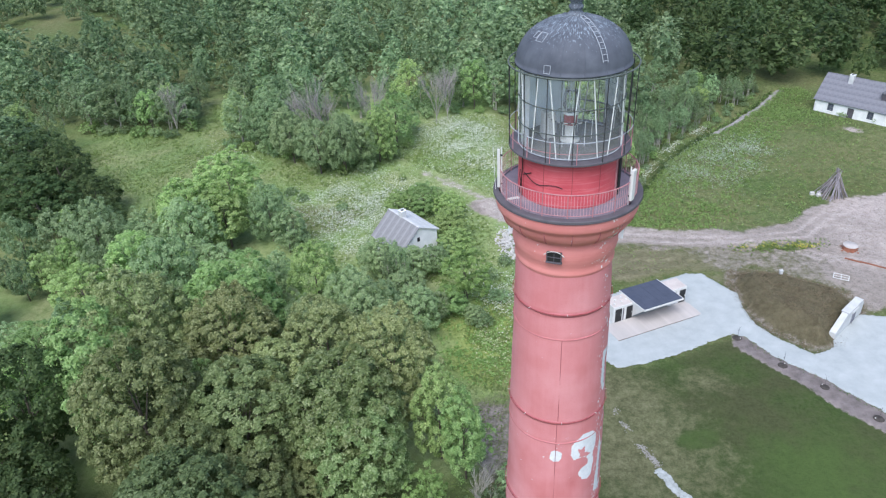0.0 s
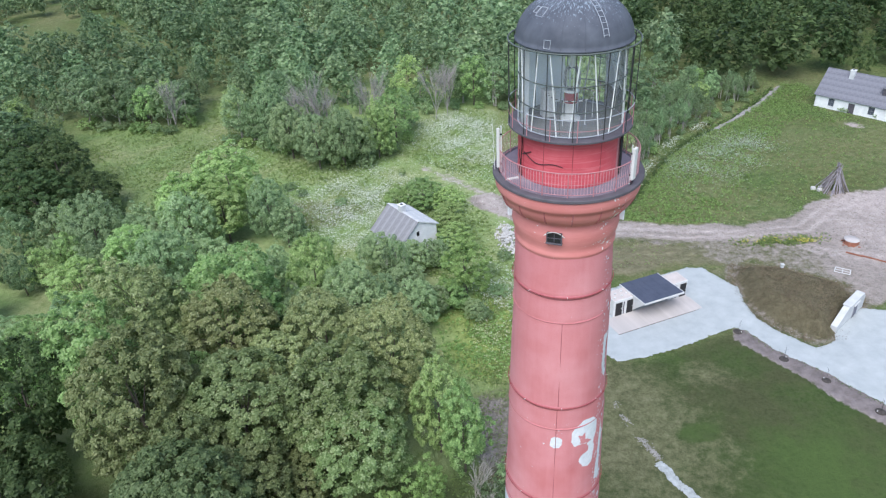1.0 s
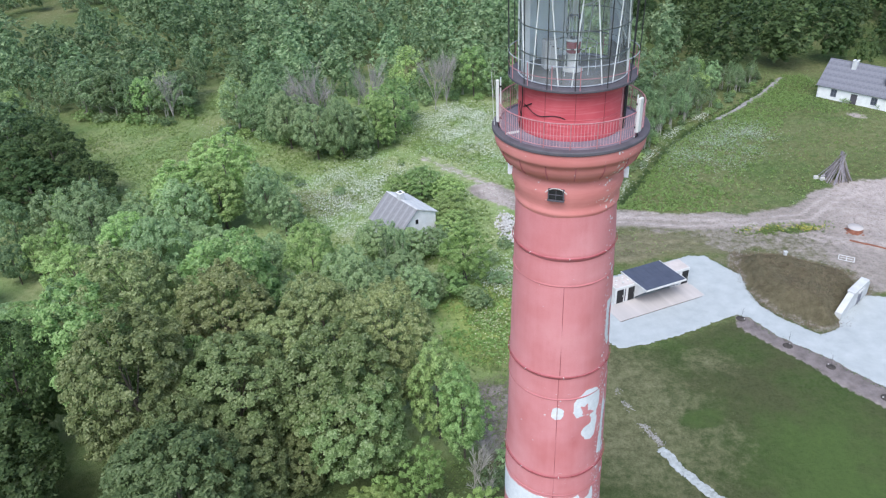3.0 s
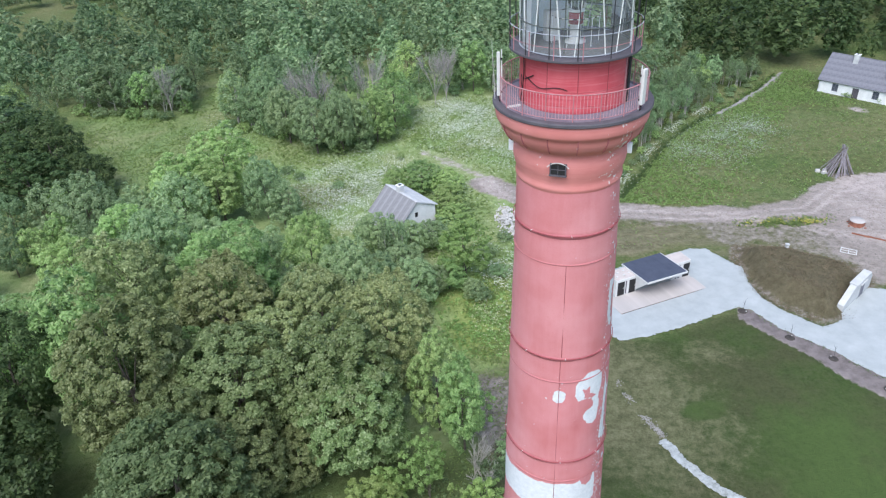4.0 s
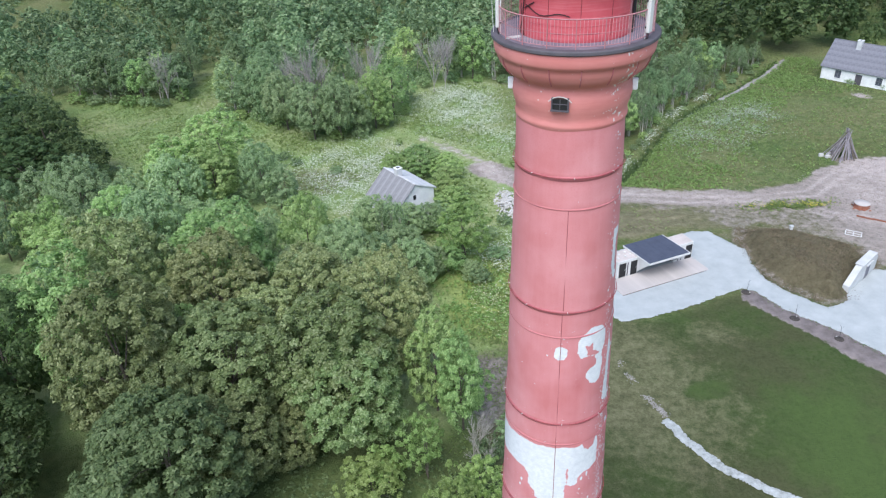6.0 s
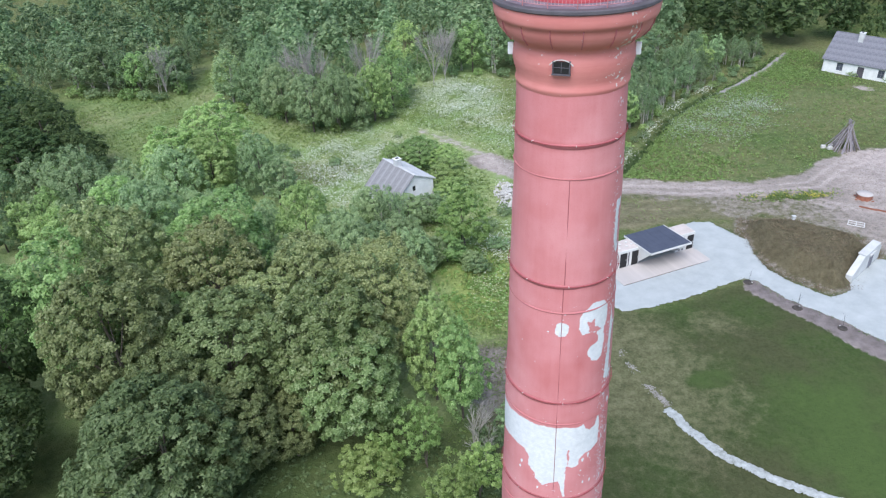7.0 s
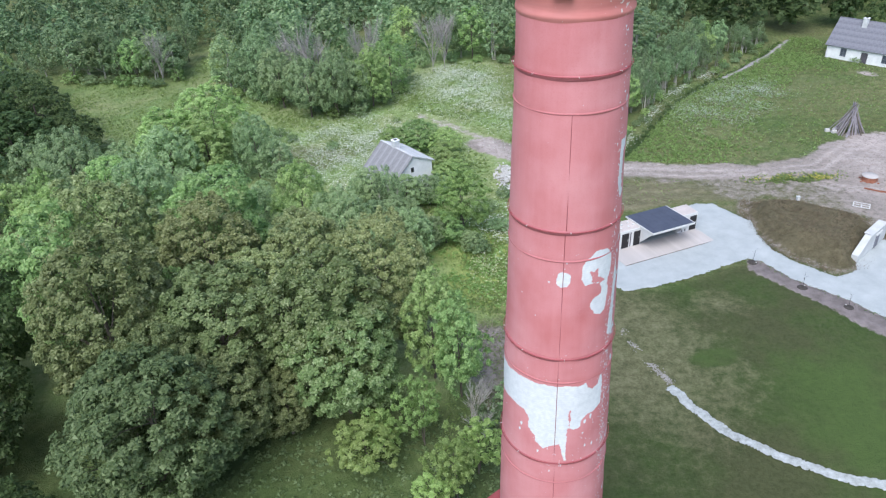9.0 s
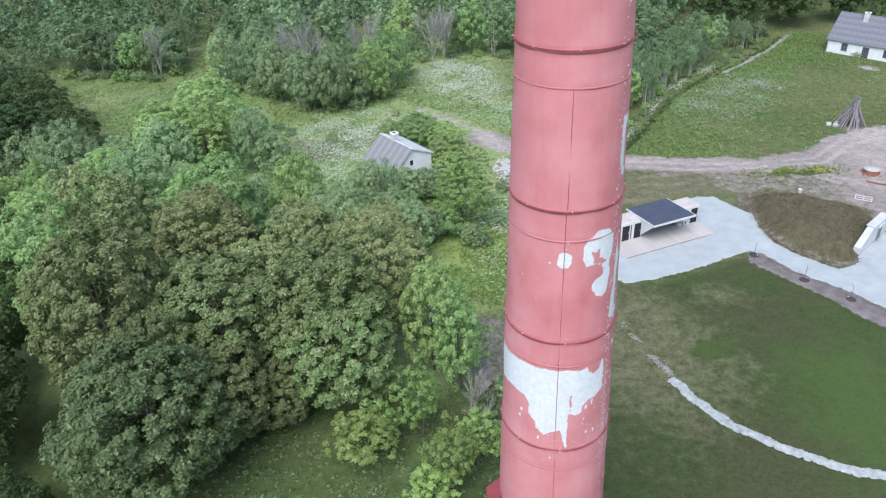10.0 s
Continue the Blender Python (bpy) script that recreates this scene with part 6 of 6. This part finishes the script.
for k, (x, y) in enumerate([(-86, 166), (-81, 164), (-77, 164.5), (-72, 161.5), (-68, 161), (-64, 160), (-60, 163.5), (-50, 162), (-47.5, 152), (-43.5, 149.5), (-39, 147), (-36, 145), (-33, 143.5), (-29, 143), (-24, 138), (-20.5, 134.5), (-15.5, 135), (-10.5, 141), (-7, 147), (-3, 164), (4, 166), (10, 165.5), (16, 164)]):
    plant(TUFTS[k % 3], x, y, tree_rng.uniform(1.6, 3.6), tree_rng.uniform(1.4, 2.6), 61 * k, "low leafy shrub in rough grass", "shrub", "shrub", "shrubs")

# birches in a grove beside the ditch
DITCH = [(31.1, 109.5), (39.4, 121.6), (47.5, 134.5), (56.1, 142.9), (65.0, 150.5), (75.4, 160.6), (84.7, 171.4)]


def along_ditch(t, off):
    """A place at the share t of the ditch's length and off metres to its wooded side."""
    k = min(int(t * 6), 5)
    a, b = Vector(DITCH[k]), Vector(DITCH[k + 1])
    u = (b - a).normalized()
    p = a.lerp(b, t * 6 - k) + off * Vector((-u.y, u.x))
    return p.x, p.y


for k in range(150):
    t, off = 0.06 + 0.92 * (k + tree_rng.random()) / 150, tree_rng.uniform(3.2, 18.0)
    x, y = along_ditch(t, off)
    plant(tree_rng.choice(BIRCHES), x, y, tree_rng.uniform(6.5, 10.5) - 4.6 * t, tree_rng.uniform(1.1, 1.8), tree_rng.uniform(0, 360), "slender young birch with pale stems beside the ditch", "birch", "birch", "birches by the ditch")


def far_woods(x0, x1, kind, seed, label):
    """The distant forest, one canopy of many low trees."""
    x, y, rng = scatter(x0, x1, 176, 336, 9.0, seed)
    ok = (dist_poly(x, y, FIELD) > 3) & (dist_poly(x, y, OPEN) > 3)
    ok &= rng.uniform(0, 1, len(x)) < 0.92
    x, y = x[ok], y[ok]
    models = []
    for s in range(6):
        r2 = np.random.default_rng(200 + s)
        _, pos, nrm = crown_points(r2, 1.0, 0.05, 0.31, 48, 13, 0.062, 0.7, 12, 1.3)
        models.append(leaf_sheets(r2, pos, nrm, 0.054))
    out = []
    for px, py in zip(x, y):
        h = 8.5 + 9.0 * rng.random() ** 1.3 + 2.0 * wobble(np.array(px), np.array(py), 0.07, 3)
        a = rng.uniform(0, 6.3)
        m = models[rng.integers(0, 6)] * np.array([h * rng.uniform(0.8, 1.3), h * rng.uniform(0.8, 1.3), h])
        c, s = math.cos(a), math.sin(a)
        m = np.stack([m[:, 0] * c - m[:, 1] * s + px, m[:, 0] * s + m[:, 1] * c + py, m[:, 2]], 1)
        out.append(m)
    ob = new("far_woods", mesh_of("far_woods", np.concatenate(out), mat_leaf[kind]))
    tone = ob.data.attributes.new("tone", "FLOAT", "POINT")
    tone.data.foreach_set("value", np.concatenate([np.full(len(m), rng.uniform(0, 1)) for m in out]).astype(np.float32))
    tagged(ob, label, "forest", "", "stuff")


# left woods in darker leaves than the centre: lens falloff put into colour
far_woods(-300, -48, "forest", 9, "dense mixed woodland reaching into the distance")
far_woods(-48, 66, "ash", 19, "paler mixed woodland reaching into the distance")
far_woods(66, 270, "dark", 10, "dark dense woodland behind the farmhouse")


# ---------------------------------------------------------------- shrubs
for k, (x, y, h, r) in enumerate([(-51, 126, 2.6, 2.2), (-19, 118, 1.6, 1.3), (-27, 123, 1.4, 1.2), (9, 60, 1.5, 1.4),
                                  (6.2, 92, 2.2, 1.8), (9.5, 96.5, 1.6, 1.4), (-1, 95, 3.0, 2.2), (92, 151.5, 1.3, 1.2), (96.8, 146.6, 1.3, 1.1), (11.8, 46.5, 1.0, 0.9), (5.5, 52, 2.6, 1.5), (3.5, 49, 3.2, 1.6), (18.6, 70, 1.6, 1.2), (7.5, 86, 2.2, 1.6), (4.5, 80.5, 2.8, 1.8), (9.8, 83, 1.5, 1.2), (-20, 104, 1.3, 1.2), (-30, 126, 1.5, 1.4), (-8, 130, 1.2, 1.0), (-42, 128, 1.6, 1.5), (-25, 108, 1.8, 1.4), (10, 75, 1.2, 1.2), (-12.2, 98.0, 4.6, 2.3), (-9.0, 95.5, 4.4, 2.0), (-5.2, 96.0, 3.6, 1.8), (0.2, 98.5, 4.2, 2.2)]):
    plant(TUFTS[k % 3], x, y, h, r, 40 * k, "low leafy shrub in rough grass", "shrub", "shrub", "shrubs")


for k in range(30):
    x, y = along_ditch(0.02 + 0.96 * k / 30, tree_rng.uniform(1.8, 4.0))
    plant(TUFTS[k % 3], x, y, tree_rng.uniform(0.8, 1.7), tree_rng.uniform(0.8, 1.4), 50 * k, "low bush in the overgrown ditch", "shrub", "shrub", "ditch shrubs")

# ---------------------------------------------------------------- grass, flowers and rubble
def grass_material():
    m, nt, b = base_material("meadow_grass_blades", 0.8, 0, 0.2)
    tra = nt.nodes.new("ShaderNodeBsdfTranslucent")
    ms = node(nt, "ShaderNodeMixShader", Fac=0.6)
    geo = nt.nodes.new("ShaderNodeNewGeometry").outputs["Random Per Island"]
    big = noise_fac(nt, coords(nt), 0.07, 3)
    f = maths(nt, "ADD", maths(nt, "MULTIPLY", geo, 0.5), maths(nt, "MULTIPLY", big, 0.5))
    col = ramp(nt, f, [(0.2, (0.18, 0.26, 0.085)), (0.5, (0.24, 0.33, 0.12)), (0.75, (0.32, 0.39, 0.18)), (0.95, (0.40, 0.43, 0.25))])
    nt.links.new(col, b.inputs["Base Color"])
    nt.links.new(col, tra.inputs["Color"])
    nt.links.new(b.outputs[0], ms.inputs[1])
    nt.links.new(tra.outputs[0], ms.inputs[2])
    nt.links.new(ms.outputs[0], nt.nodes["Material Output"].inputs[0])
    return m


def meadow(name, count, seed, zone, height, width, material, label, category, flat=False):
    rng = np.random.default_rng(seed)
    x, y = zone(rng, count)
    z = ground_height(x, y)
    n = len(x)
    a = rng.uniform(0, 2 * np.pi, n)
    h = height * rng.uniform(0.5, 1.3, n)
    w = width * rng.uniform(0.6, 1.4, n)
    base = np.stack([x, y, z], 1)
    if flat:
        t = np.stack([np.cos(a), np.sin(a), rng.uniform(-0.25, 0.25, n)], 1) * w[:, None]
        s = np.stack([-np.sin(a), np.cos(a), rng.uniform(-0.25, 0.25, n)], 1) * w[:, None]
        top = base + np.stack([0 * h, 0 * h, h], 1)
        q = np.stack([top + t, top + s, top - t, top - s], 1)
    else:
        t = np.stack([np.cos(a), np.sin(a), 0 * a], 1) * w[:, None]
        tip = base + np.stack([rng.normal(0, 1.1, n) * h, rng.normal(0, 1.1, n) * h, 0.75 * h], 1)
        q = np.stack([base - t, base + t, tip + t * 0.5, tip - t * 0.4], 1)
    ob = new(name, mesh_of(name, q.reshape(-1, 3), material, 4))
    return tagged(ob, label, category, "", "stuff")


def meadow_zone(rng, n):
    x, y = rng.uniform(-90, 110, n), rng.uniform(48, 182, n)
    ok = (dist_poly(x, y, OPEN) < 2) & (dist_poly(x, y, LAWN) > 0.5) & (dist_poly(x, y, PAD) > 0.3) & (dist_poly(x, y, YARD) > 1.5) & (dist_poly(x, y, MOUND) > 1.0)
    ok &= (dist_line(x, y, ROAD) > 3.2 + wobble(x, y, 0.5)) & (dist_line(x, y, TRACK) > 1.6 + wobble(x, y, 0.5)) & (np.hypot(x - TX, y - TY) > 6) & (x > -0.75 * y) & (x < 0.75 * y)
    ok &= (rng.uniform(0, 1, n) < (0.55 + 0.45 * wobble(x, y, 0.25, 4)) * np.where(x > 16, 0.5, 1.0)) & ~((x > 14) & (y < 92))
    return x[ok], y[ok]


meadow("meadow_grass", 240000, 3, meadow_zone, 0.17, 0.10, grass_material(), "uncut meadow grass in uneven tufts", "grass")


def herb_clumps(name, count, seed, zone, height, spread, leaves, material, label):
    """Leafy weeds in separate tufts: a fan of small leaf sprays round each root."""
    rng = np.random.default_rng(seed)
    x, y = zone(rng, count)
    n = len(x)
    grow = rng.uniform(0.45, 1.25, n) * (0.75 + 0.35 * wobble(x, y, 0.35, seed))
    i = np.repeat(np.arange(n), leaves)
    d = unit_rows(rng.normal(size=(len(i), 3)) + np.array([0, 0, 0.9]))
    d[:, 2] = np.abs(d[:, 2])
    r = rng.uniform(0.2, 1.0, (len(i), 1)) * grow[i, None]
    pos = np.stack([x, y, ground_height(x, y)], 1)[i] + d * r * np.array([spread, spread, height])
    ob = new(name, mesh_of(name, leaf_sheets(rng, pos, unit_rows(d + np.array([0, 0, 0.6])), 0.26), material))
    return tagged(ob, label, "plants", "", "stuff")


def lea_zone(rng, n):
    """Rough meadow between the woods and the shed, in drifts."""
    x, y = rng.uniform(-84, 26, n), rng.uniform(76, 182, n)
    ok = (dist_poly(x, y, OPEN) < 1) & (dist_poly(x, y, PAD) > 0.6) & (dist_line(x, y, ROAD) > 3.4) & (dist_line(x, y, TRACK) > 1.8) & (x > -0.75 * y)
    ok &= rng.uniform(0, 1, n) < np.clip(0.34 + 0.5 * wobble(x, y, 0.22, 5) + 0.3 * wobble(x, y, 0.7, 8), 0.05, 1)
    return x[ok], y[ok]


def field_zone(rng, n):
    """Weedy field on the far side of the road, thickest towards the ditch."""
    x, y = rng.uniform(24, 92, n), rng.uniform(103, 172, n)
    side = dist_line(x, y, [(31.1, 109.5), (39.4, 121.6), (47.5, 134.5), (56.1, 142.9), (65.0, 150.5), (75.4, 160.6), (84.7, 171.4)])
    ok = (dist_poly(x, y, OPEN) < -1.0) & (dist_line(x, y, ROAD) > 3.6 + wobble(x, y, 0.5)) & (dist_poly(x, y, YARD) > 1.2)
    ok &= rng.uniform(0, 1, n) < np.clip(0.95 - side / 19.0 + 0.45 * wobble(x, y, 0.27, 3) + 0.25 * wobble(x, y, 0.8, 6), 0.03, 1)
    return x[ok], y[ok]


def glade_zone(rng, n):
    """Grass and weeds in the clearing between the big crowns and the tower."""
    x, y = rng.uniform(-24, 4, n), rng.uniform(34, 52, n)
    ok = (rng.uniform(0, 1, n) < 0.5 + 0.5 * wobble(x, y, 0.6, 4)) & (np.hypot(x - TX, y - TY) > 7.0)
    return x[ok], y[ok]


mat_weed = leaf_material("meadow_weed_leaves", (0.125, 0.205, 0.058), (0.235, 0.335, 0.110), (0.36, 0.445, 0.190))
mat_lime_weed = leaf_material("yellow_green_weed_leaves", (0.172, 0.262, 0.074), (0.300, 0.408, 0.134), (0.46, 0.55, 0.225))
herb_clumps("meadow_herbs", 46000, 51, lea_zone, 0.60, 0.50, 7, mat_weed, "tall green meadow herbs in loose drifts")
herb_clumps("glade_herbs", 2200, 53, glade_zone, 0.30, 0.50, 8, mat_leaf["teal"], "low green herbs in the clearing by the young trees")
def bank_zone(rng, n):
    """Lush growth on the slope beside the tower."""
    x, y = rng.normal(5.2, 3.4, n), rng.normal(74, 7.0, n)
    ok = (x > -2.0) & (y > 68) & (dist_poly(x, y, PAD) > 0.6) & (rng.uniform(0, 1, n) < 0.55 + 0.45 * wobble(x, y, 0.8, 2))
    return x[ok], y[ok]


herb_clumps("bank_herbs", 1500, 55, bank_zone, 0.55, 0.50, 9, mat_lime_weed, "lush yellow-green herbs on the bank beside the tower")
herb_clumps("field_weeds", 30000, 52, field_zone, 0.75, 0.55, 8, mat_lime_weed, "rank yellow-green weeds over the fallow field")


def patch_zone(patches):
    def zone(rng, n):
        xs, ys = [], []
        for x, y, rx, ry in patches:
            k = n // len(patches)
            xs.append(x + rng.normal(0, 0.5, k) * rx)
            ys.append(y + rng.normal(0, 0.5, k) * ry)
        x, y = np.concatenate(xs), np.concatenate(ys)
        ok = (rng.uniform(0, 1, len(x)) < 0.55 + 0.5 * wobble(x, y, 0.55, 6) + 0.3 * wobble(x, y, 1.7, 9)) & (dist_poly(x, y, OPEN) < 1)
        return x[ok], y[ok]
    return zone


def ditch_zone(rng, n):
    t, off = rng.uniform(0.0, 1.0, n), rng.normal(0.1, 0.45, n)
    p = np.array([along_ditch(float(a), float(b)) for a, b in zip(np.minimum(t, 0.999), off)])
    return p[:, 0], p[:, 1]


def ditch_flower_zone(rng, n):
    t, off = rng.uniform(0.0, 0.6, n), rng.normal(1.6, 0.5, n)
    ok = rng.uniform(0, 1, n) < 0.5 + 0.5 * np.sin(t * 37.0)
    p = np.array([along_ditch(float(a), float(b)) for a, b in zip(t[ok], off[ok])])
    return p[:, 0], p[:, 1]


# dark leaves added so the ditch reads as a line of shade
herb_clumps("ditch_sedge", 1500, 54, ditch_zone, 0.55, 0.40, 8, mat_leaf["dark"], "dark plants added along the ditch for its line of shade")
mat_bloom = rough_paint("white_blossom", (0.50, 0.56, 0.44), (0.74, 0.77, 0.69), 3, 20, 0.8)
mat_yellow = rough_paint("yellow_blossom", (0.42, 0.38, 0.06), (0.58, 0.52, 0.12), 3, 20, 0.8)
meadow("white_flowers", 36000, 8, patch_zone([(2, 157, 10, 8), (6, 158, 9, 7), (8, 150, 9, 10), (7, 140, 10, 9), (-1, 148, 8, 9), (-14, 127, 9, 9), (-19, 113, 7, 10), (-15, 108, 5, 8), (-12, 117, 8, 6), (-22, 121, 9, 9), (-45, 150, 10, 18), (14, 130, 8, 10)]), 0.75, 0.064, mat_bloom, "white umbel flowers in drifts over the meadow", "flowers", True)
mat_pale_umbel = rough_paint("faded_green_umbels", (0.30, 0.38, 0.26), (0.50, 0.56, 0.46), 3, 20, 0.8)
meadow("field_umbels", 9000, 29, patch_zone([(50, 126, 9, 10), (58, 131, 9, 8), (63, 137, 7, 7)]), 0.7, 0.075, mat_pale_umbel, "faded pale umbels in a loose patch on the field", "flowers", True)
meadow("white_flowers", 3800, 38, patch_zone([(-11, 117, 7, 9), (-16, 108, 5, 8), (-6, 127, 14, 8), (8, 133, 8, 10), (-18, 124, 10, 8)]), 0.75, 0.080, mat_bloom, "white umbels crowding round the shed", "flowers", True)
meadow("white_flowers", 5000, 28, patch_zone([(3, 157, 8, 6), (8, 150, 7, 7), (6, 142, 7, 6)]), 0.8, 0.085, mat_bloom, "dense drifts of white umbel flowers", "flowers", True)
meadow("white_flowers", 3500, 18, patch_zone([(-5, 118, 26, 16), (8, 88, 5, 9)]), 0.7, 0.075, mat_bloom, "scattered white meadow flowers", "flowers", True)
meadow("white_flowers", 1500, 48, ditch_flower_zone, 0.8, 0.085, mat_bloom, "white umbels along the ditch bank", "flowers", True)
mat_cream = rough_paint("cream_blossom", (0.46, 0.48, 0.26), (0.62, 0.62, 0.40), 3, 20, 0.8)
meadow("cream_flowers", 1500, 58, patch_zone([(3, 79, 4, 6), (8, 80, 3, 8), (5, 74, 5, 6)]), 0.6, 0.07, mat_cream, "small cream flowers on the lush bank", "flowers", True)
meadow("yellow_flowers", 520, 9, patch_zone([(52.5, 97.6, 4.5, 1.0), (57, 97.0, 3.5, 0.8)]), 0.35, 0.09, mat_yellow, "low yellow flowers on bare soil", "flowers", True)


def herb_zone(rng, n):
    x, y = rng.normal(6.5, 3.2, n), rng.normal(75, 7.5, n)
    ok = (wobble(x, y, 0.9, 2) > -0.35) & (x > -1.0) & (y > 67) & (dist_poly(x, y, PAD) > 0.5)
    return x[ok], y[ok]


meadow("tall_herbs", 6000, 27, herb_zone, 0.20, 0.10, bpy.data.materials["meadow_grass_blades"], "lush yellow-green herbs beside the tower", "plants")


def roadside_zone(rng, n):
    x, y = rng.normal(54, 3.2, n), rng.normal(97.5, 0.8, n)
    ok = wobble(x, y, 1.3, 2) > -0.3
    return x[ok], y[ok]


meadow("verge_grass", 1500, 12, roadside_zone, 0.25, 0.12, bpy.data.materials["meadow_grass_blades"], "green weeds on the yard's verge", "grass")


def loose_stones(name, count, seed, zone, label):
    """Small eight-sided stones scattered on the ground, one mesh."""
    rng = np.random.default_rng(seed)
    x, y = zone(rng, count)
    z = ground_height(x, y)
    n = len(x)
    s = rng.uniform(0.03, 0.10, (n, 1, 1)) * rng.uniform(0.7, 1.4, (n, 6, 1))
    d = np.array([[1, 0, 0], [0, 1, 0], [-1, 0, 0], [0, -1, 0], [0, 0, 0.7], [0, 0, -0.7]])
    a = rng.uniform(0, 6.3, n)
    c, sn = np.cos(a)[:, None], np.sin(a)[:, None]
    v = np.stack([c * d[None, :, 0] - sn * d[None, :, 1], sn * d[None, :, 0] + c * d[None, :, 1], np.repeat(d[None, :, 2], n, 0)], -1) * s
    v += np.stack([x, y, z + 0.03], 1)[:, None, :]
    f = np.array([[0, 1, 4], [1, 2, 4], [2, 3, 4], [3, 0, 4], [1, 0, 5], [2, 1, 5], [3, 2, 5], [0, 3, 5]])
    faces = (f[None] + 6 * np.arange(n)[:, None, None]).reshape(-1, 3)
    ob = mesh_object(name, v.reshape(-1, 3).tolist(), faces.tolist(), mat_earth_path)
    return tagged(ob, label, "stones", "", "stuff")


def stony_zone(rng, n):
    x, y = rng.uniform(24, 66, n), rng.uniform(70, 108, n)
    d, e = np.abs(dist_poly(x, y, MOUND) - 1.2), np.abs(dist_line(x, y, ROAD) - 2.2)
    w = wobble(x, y, 0.6, 7)
    ok = (((d < 1.3) & (rng.uniform(0, 1, n) < 0.35)) | ((e < 1.6 + w) & (rng.uniform(0, 1, n) < 0.22)) | ((dist_poly(x, y, YARD) < 0) & (rng.uniform(0, 1, n) < 0.06 + 0.08 * w))) & (dist_poly(x, y, PAD) > 0.1)
    return x[ok], y[ok]


def fleck_zone(rng, n):
    t = rng.uniform(0, 1, n)
    x, y = 19.4 + 2.9 * t ** 1.5 + rng.normal(0, 0.2, n), 63.0 - 9.3 * t + rng.normal(0, 0.2, n)
    ok = (wobble(x, y, 1.9, 3) > -0.25) & (rng.uniform(0, 1, n) < 0.15 + 0.7 * t)
    return x[ok], y[ok]


def mound_zone(rng, n):
    x, y = rng.uniform(42, 60, n), rng.uniform(72, 92, n)
    d = dist_poly(x, y, MOUND)
    ok = (d < 1.2) & (rng.uniform(0, 1, n) < 0.6 + 0.4 * wobble(x, y, 1.2, 5))
    return x[ok], y[ok]


mat_dry_grass = rough_paint("dry_grass_blades", (0.095, 0.074, 0.048), (0.195, 0.158, 0.104), 0.6, 12, 0.9)
meadow("dry_grass", 26000, 41, mound_zone, 0.14, 0.045, mat_dry_grass, "dry brown grass over the cellar mound", "grass")
loose_stones("loose_stones", 1300, 33, fleck_zone, "pale gravel flecks trodden into the lawn")
loose_stones("loose_stones", 16000, 31, stony_zone, "loose pale stones strewn over road and yard edges")


def combed_grass(name, count, seed, zone, heading, material, label):
    """Long dry blades lying flat, combed by the mower in curving swathes."""
    rng = np.random.default_rng(seed)
    x, y = zone(rng, count)
    n = len(x)
    a = heading(x, y) + rng.normal(0, 0.30, n)
    length, wide = rng.uniform(0.25, 0.75, (n, 1)), rng.uniform(0.016, 0.034, (n, 1))
    t = np.stack([np.cos(a), np.sin(a), rng.uniform(-0.05, 0.05, n)], 1) * length
    w = np.stack([-np.sin(a), np.cos(a), 0 * a], 1) * wide
    c = np.stack([x, y, ground_height(x, y) + 0.05], 1)
    ob = new(name, mesh_of(name, np.stack([c - t - w, c + t - w * 0.4, c + t + w * 0.4, c - t + w], 1).reshape(-1, 3), material, 4))
    return tagged(ob, label, "grass", "", "stuff")


def rough_strip_zone(rng, n):
    x, y = rng.uniform(12, 42, n), rng.uniform(87, 101, n)
    ok = (dist_poly(x, y, PAD) > 0.4) & (dist_line(x, y, ROAD) > 2.0) & ~((x > 20) & (x < 39) & (y < 91.5))
    ok &= rng.uniform(0, 1, n) < 0.5 + 0.5 * np.sin(y * 2.1 + 0.35 * x + wobble(x, y, 0.4, 3))
    return x[ok], y[ok]


mat_hay = rough_paint("bleached_hay_blades", (0.150, 0.148, 0.086), (0.290, 0.278, 0.176), 0.8, 12, 0.9)
combed_grass("combed_grass", 9000, 62, rough_strip_zone, lambda x, y: -0.42 + 0.25 * wobble(x, y, 0.2, 5), mat_hay, "dry flattened grass behind the pavilion")


def pad_edge_zone(rng, n):
    x, y = rng.uniform(18, 56, n), rng.uniform(54, 93, n)
    d = dist_poly(x, y, PAD)
    ok = (d > -0.25) & (d < 0.55) & (rng.uniform(0, 1, n) < 0.55 + 0.45 * wobble(x, y, 1.1, 3))
    return x[ok], y[ok]


meadow("edge_grass", 42000, 14, pad_edge_zone, 0.11, 0.05, mat_leaf["dark"], "dark grass fringe along the gravel edge", "grass")
heap = thing("rubble_heap", "heap of pale broken limestone beside the track", "rubble", (10.6, 103.0, 0))
rng = random.Random(21)
stones = []
for k in range(5):
    bm = bmesh.new()
    bmesh.ops.create_icosphere(bm, subdivisions=1, radius=0.3)
    for v in bm.verts:
        v.co *= rng.uniform(0.65, 1.15)
    me = bpy.data.meshes.new("stone")
    bm.to_mesh(me)
    bm.free()
    me.materials.append(mat_stone)
    stones.append(me)
for k in range(280):
    a, r = rng.uniform(0, 6.3), rng.random() ** 0.7
    x, y = 2.1 * r * math.cos(a), 5.6 * r * math.sin(a)
    o = new("stone", stones[k % 5])
    o.parent = heap
    o.matrix_basis = pose(x, y, 0.55 * (1 - r) + rng.uniform(-0.12, 0.06), rng.uniform(0, 360), rng.uniform(0, 360), rng.uniform(0, 360)) @ Matrix.Diagonal((rng.uniform(0.4, 1.1), rng.uniform(0.4, 1.0), rng.uniform(0.3, 0.7), 1))
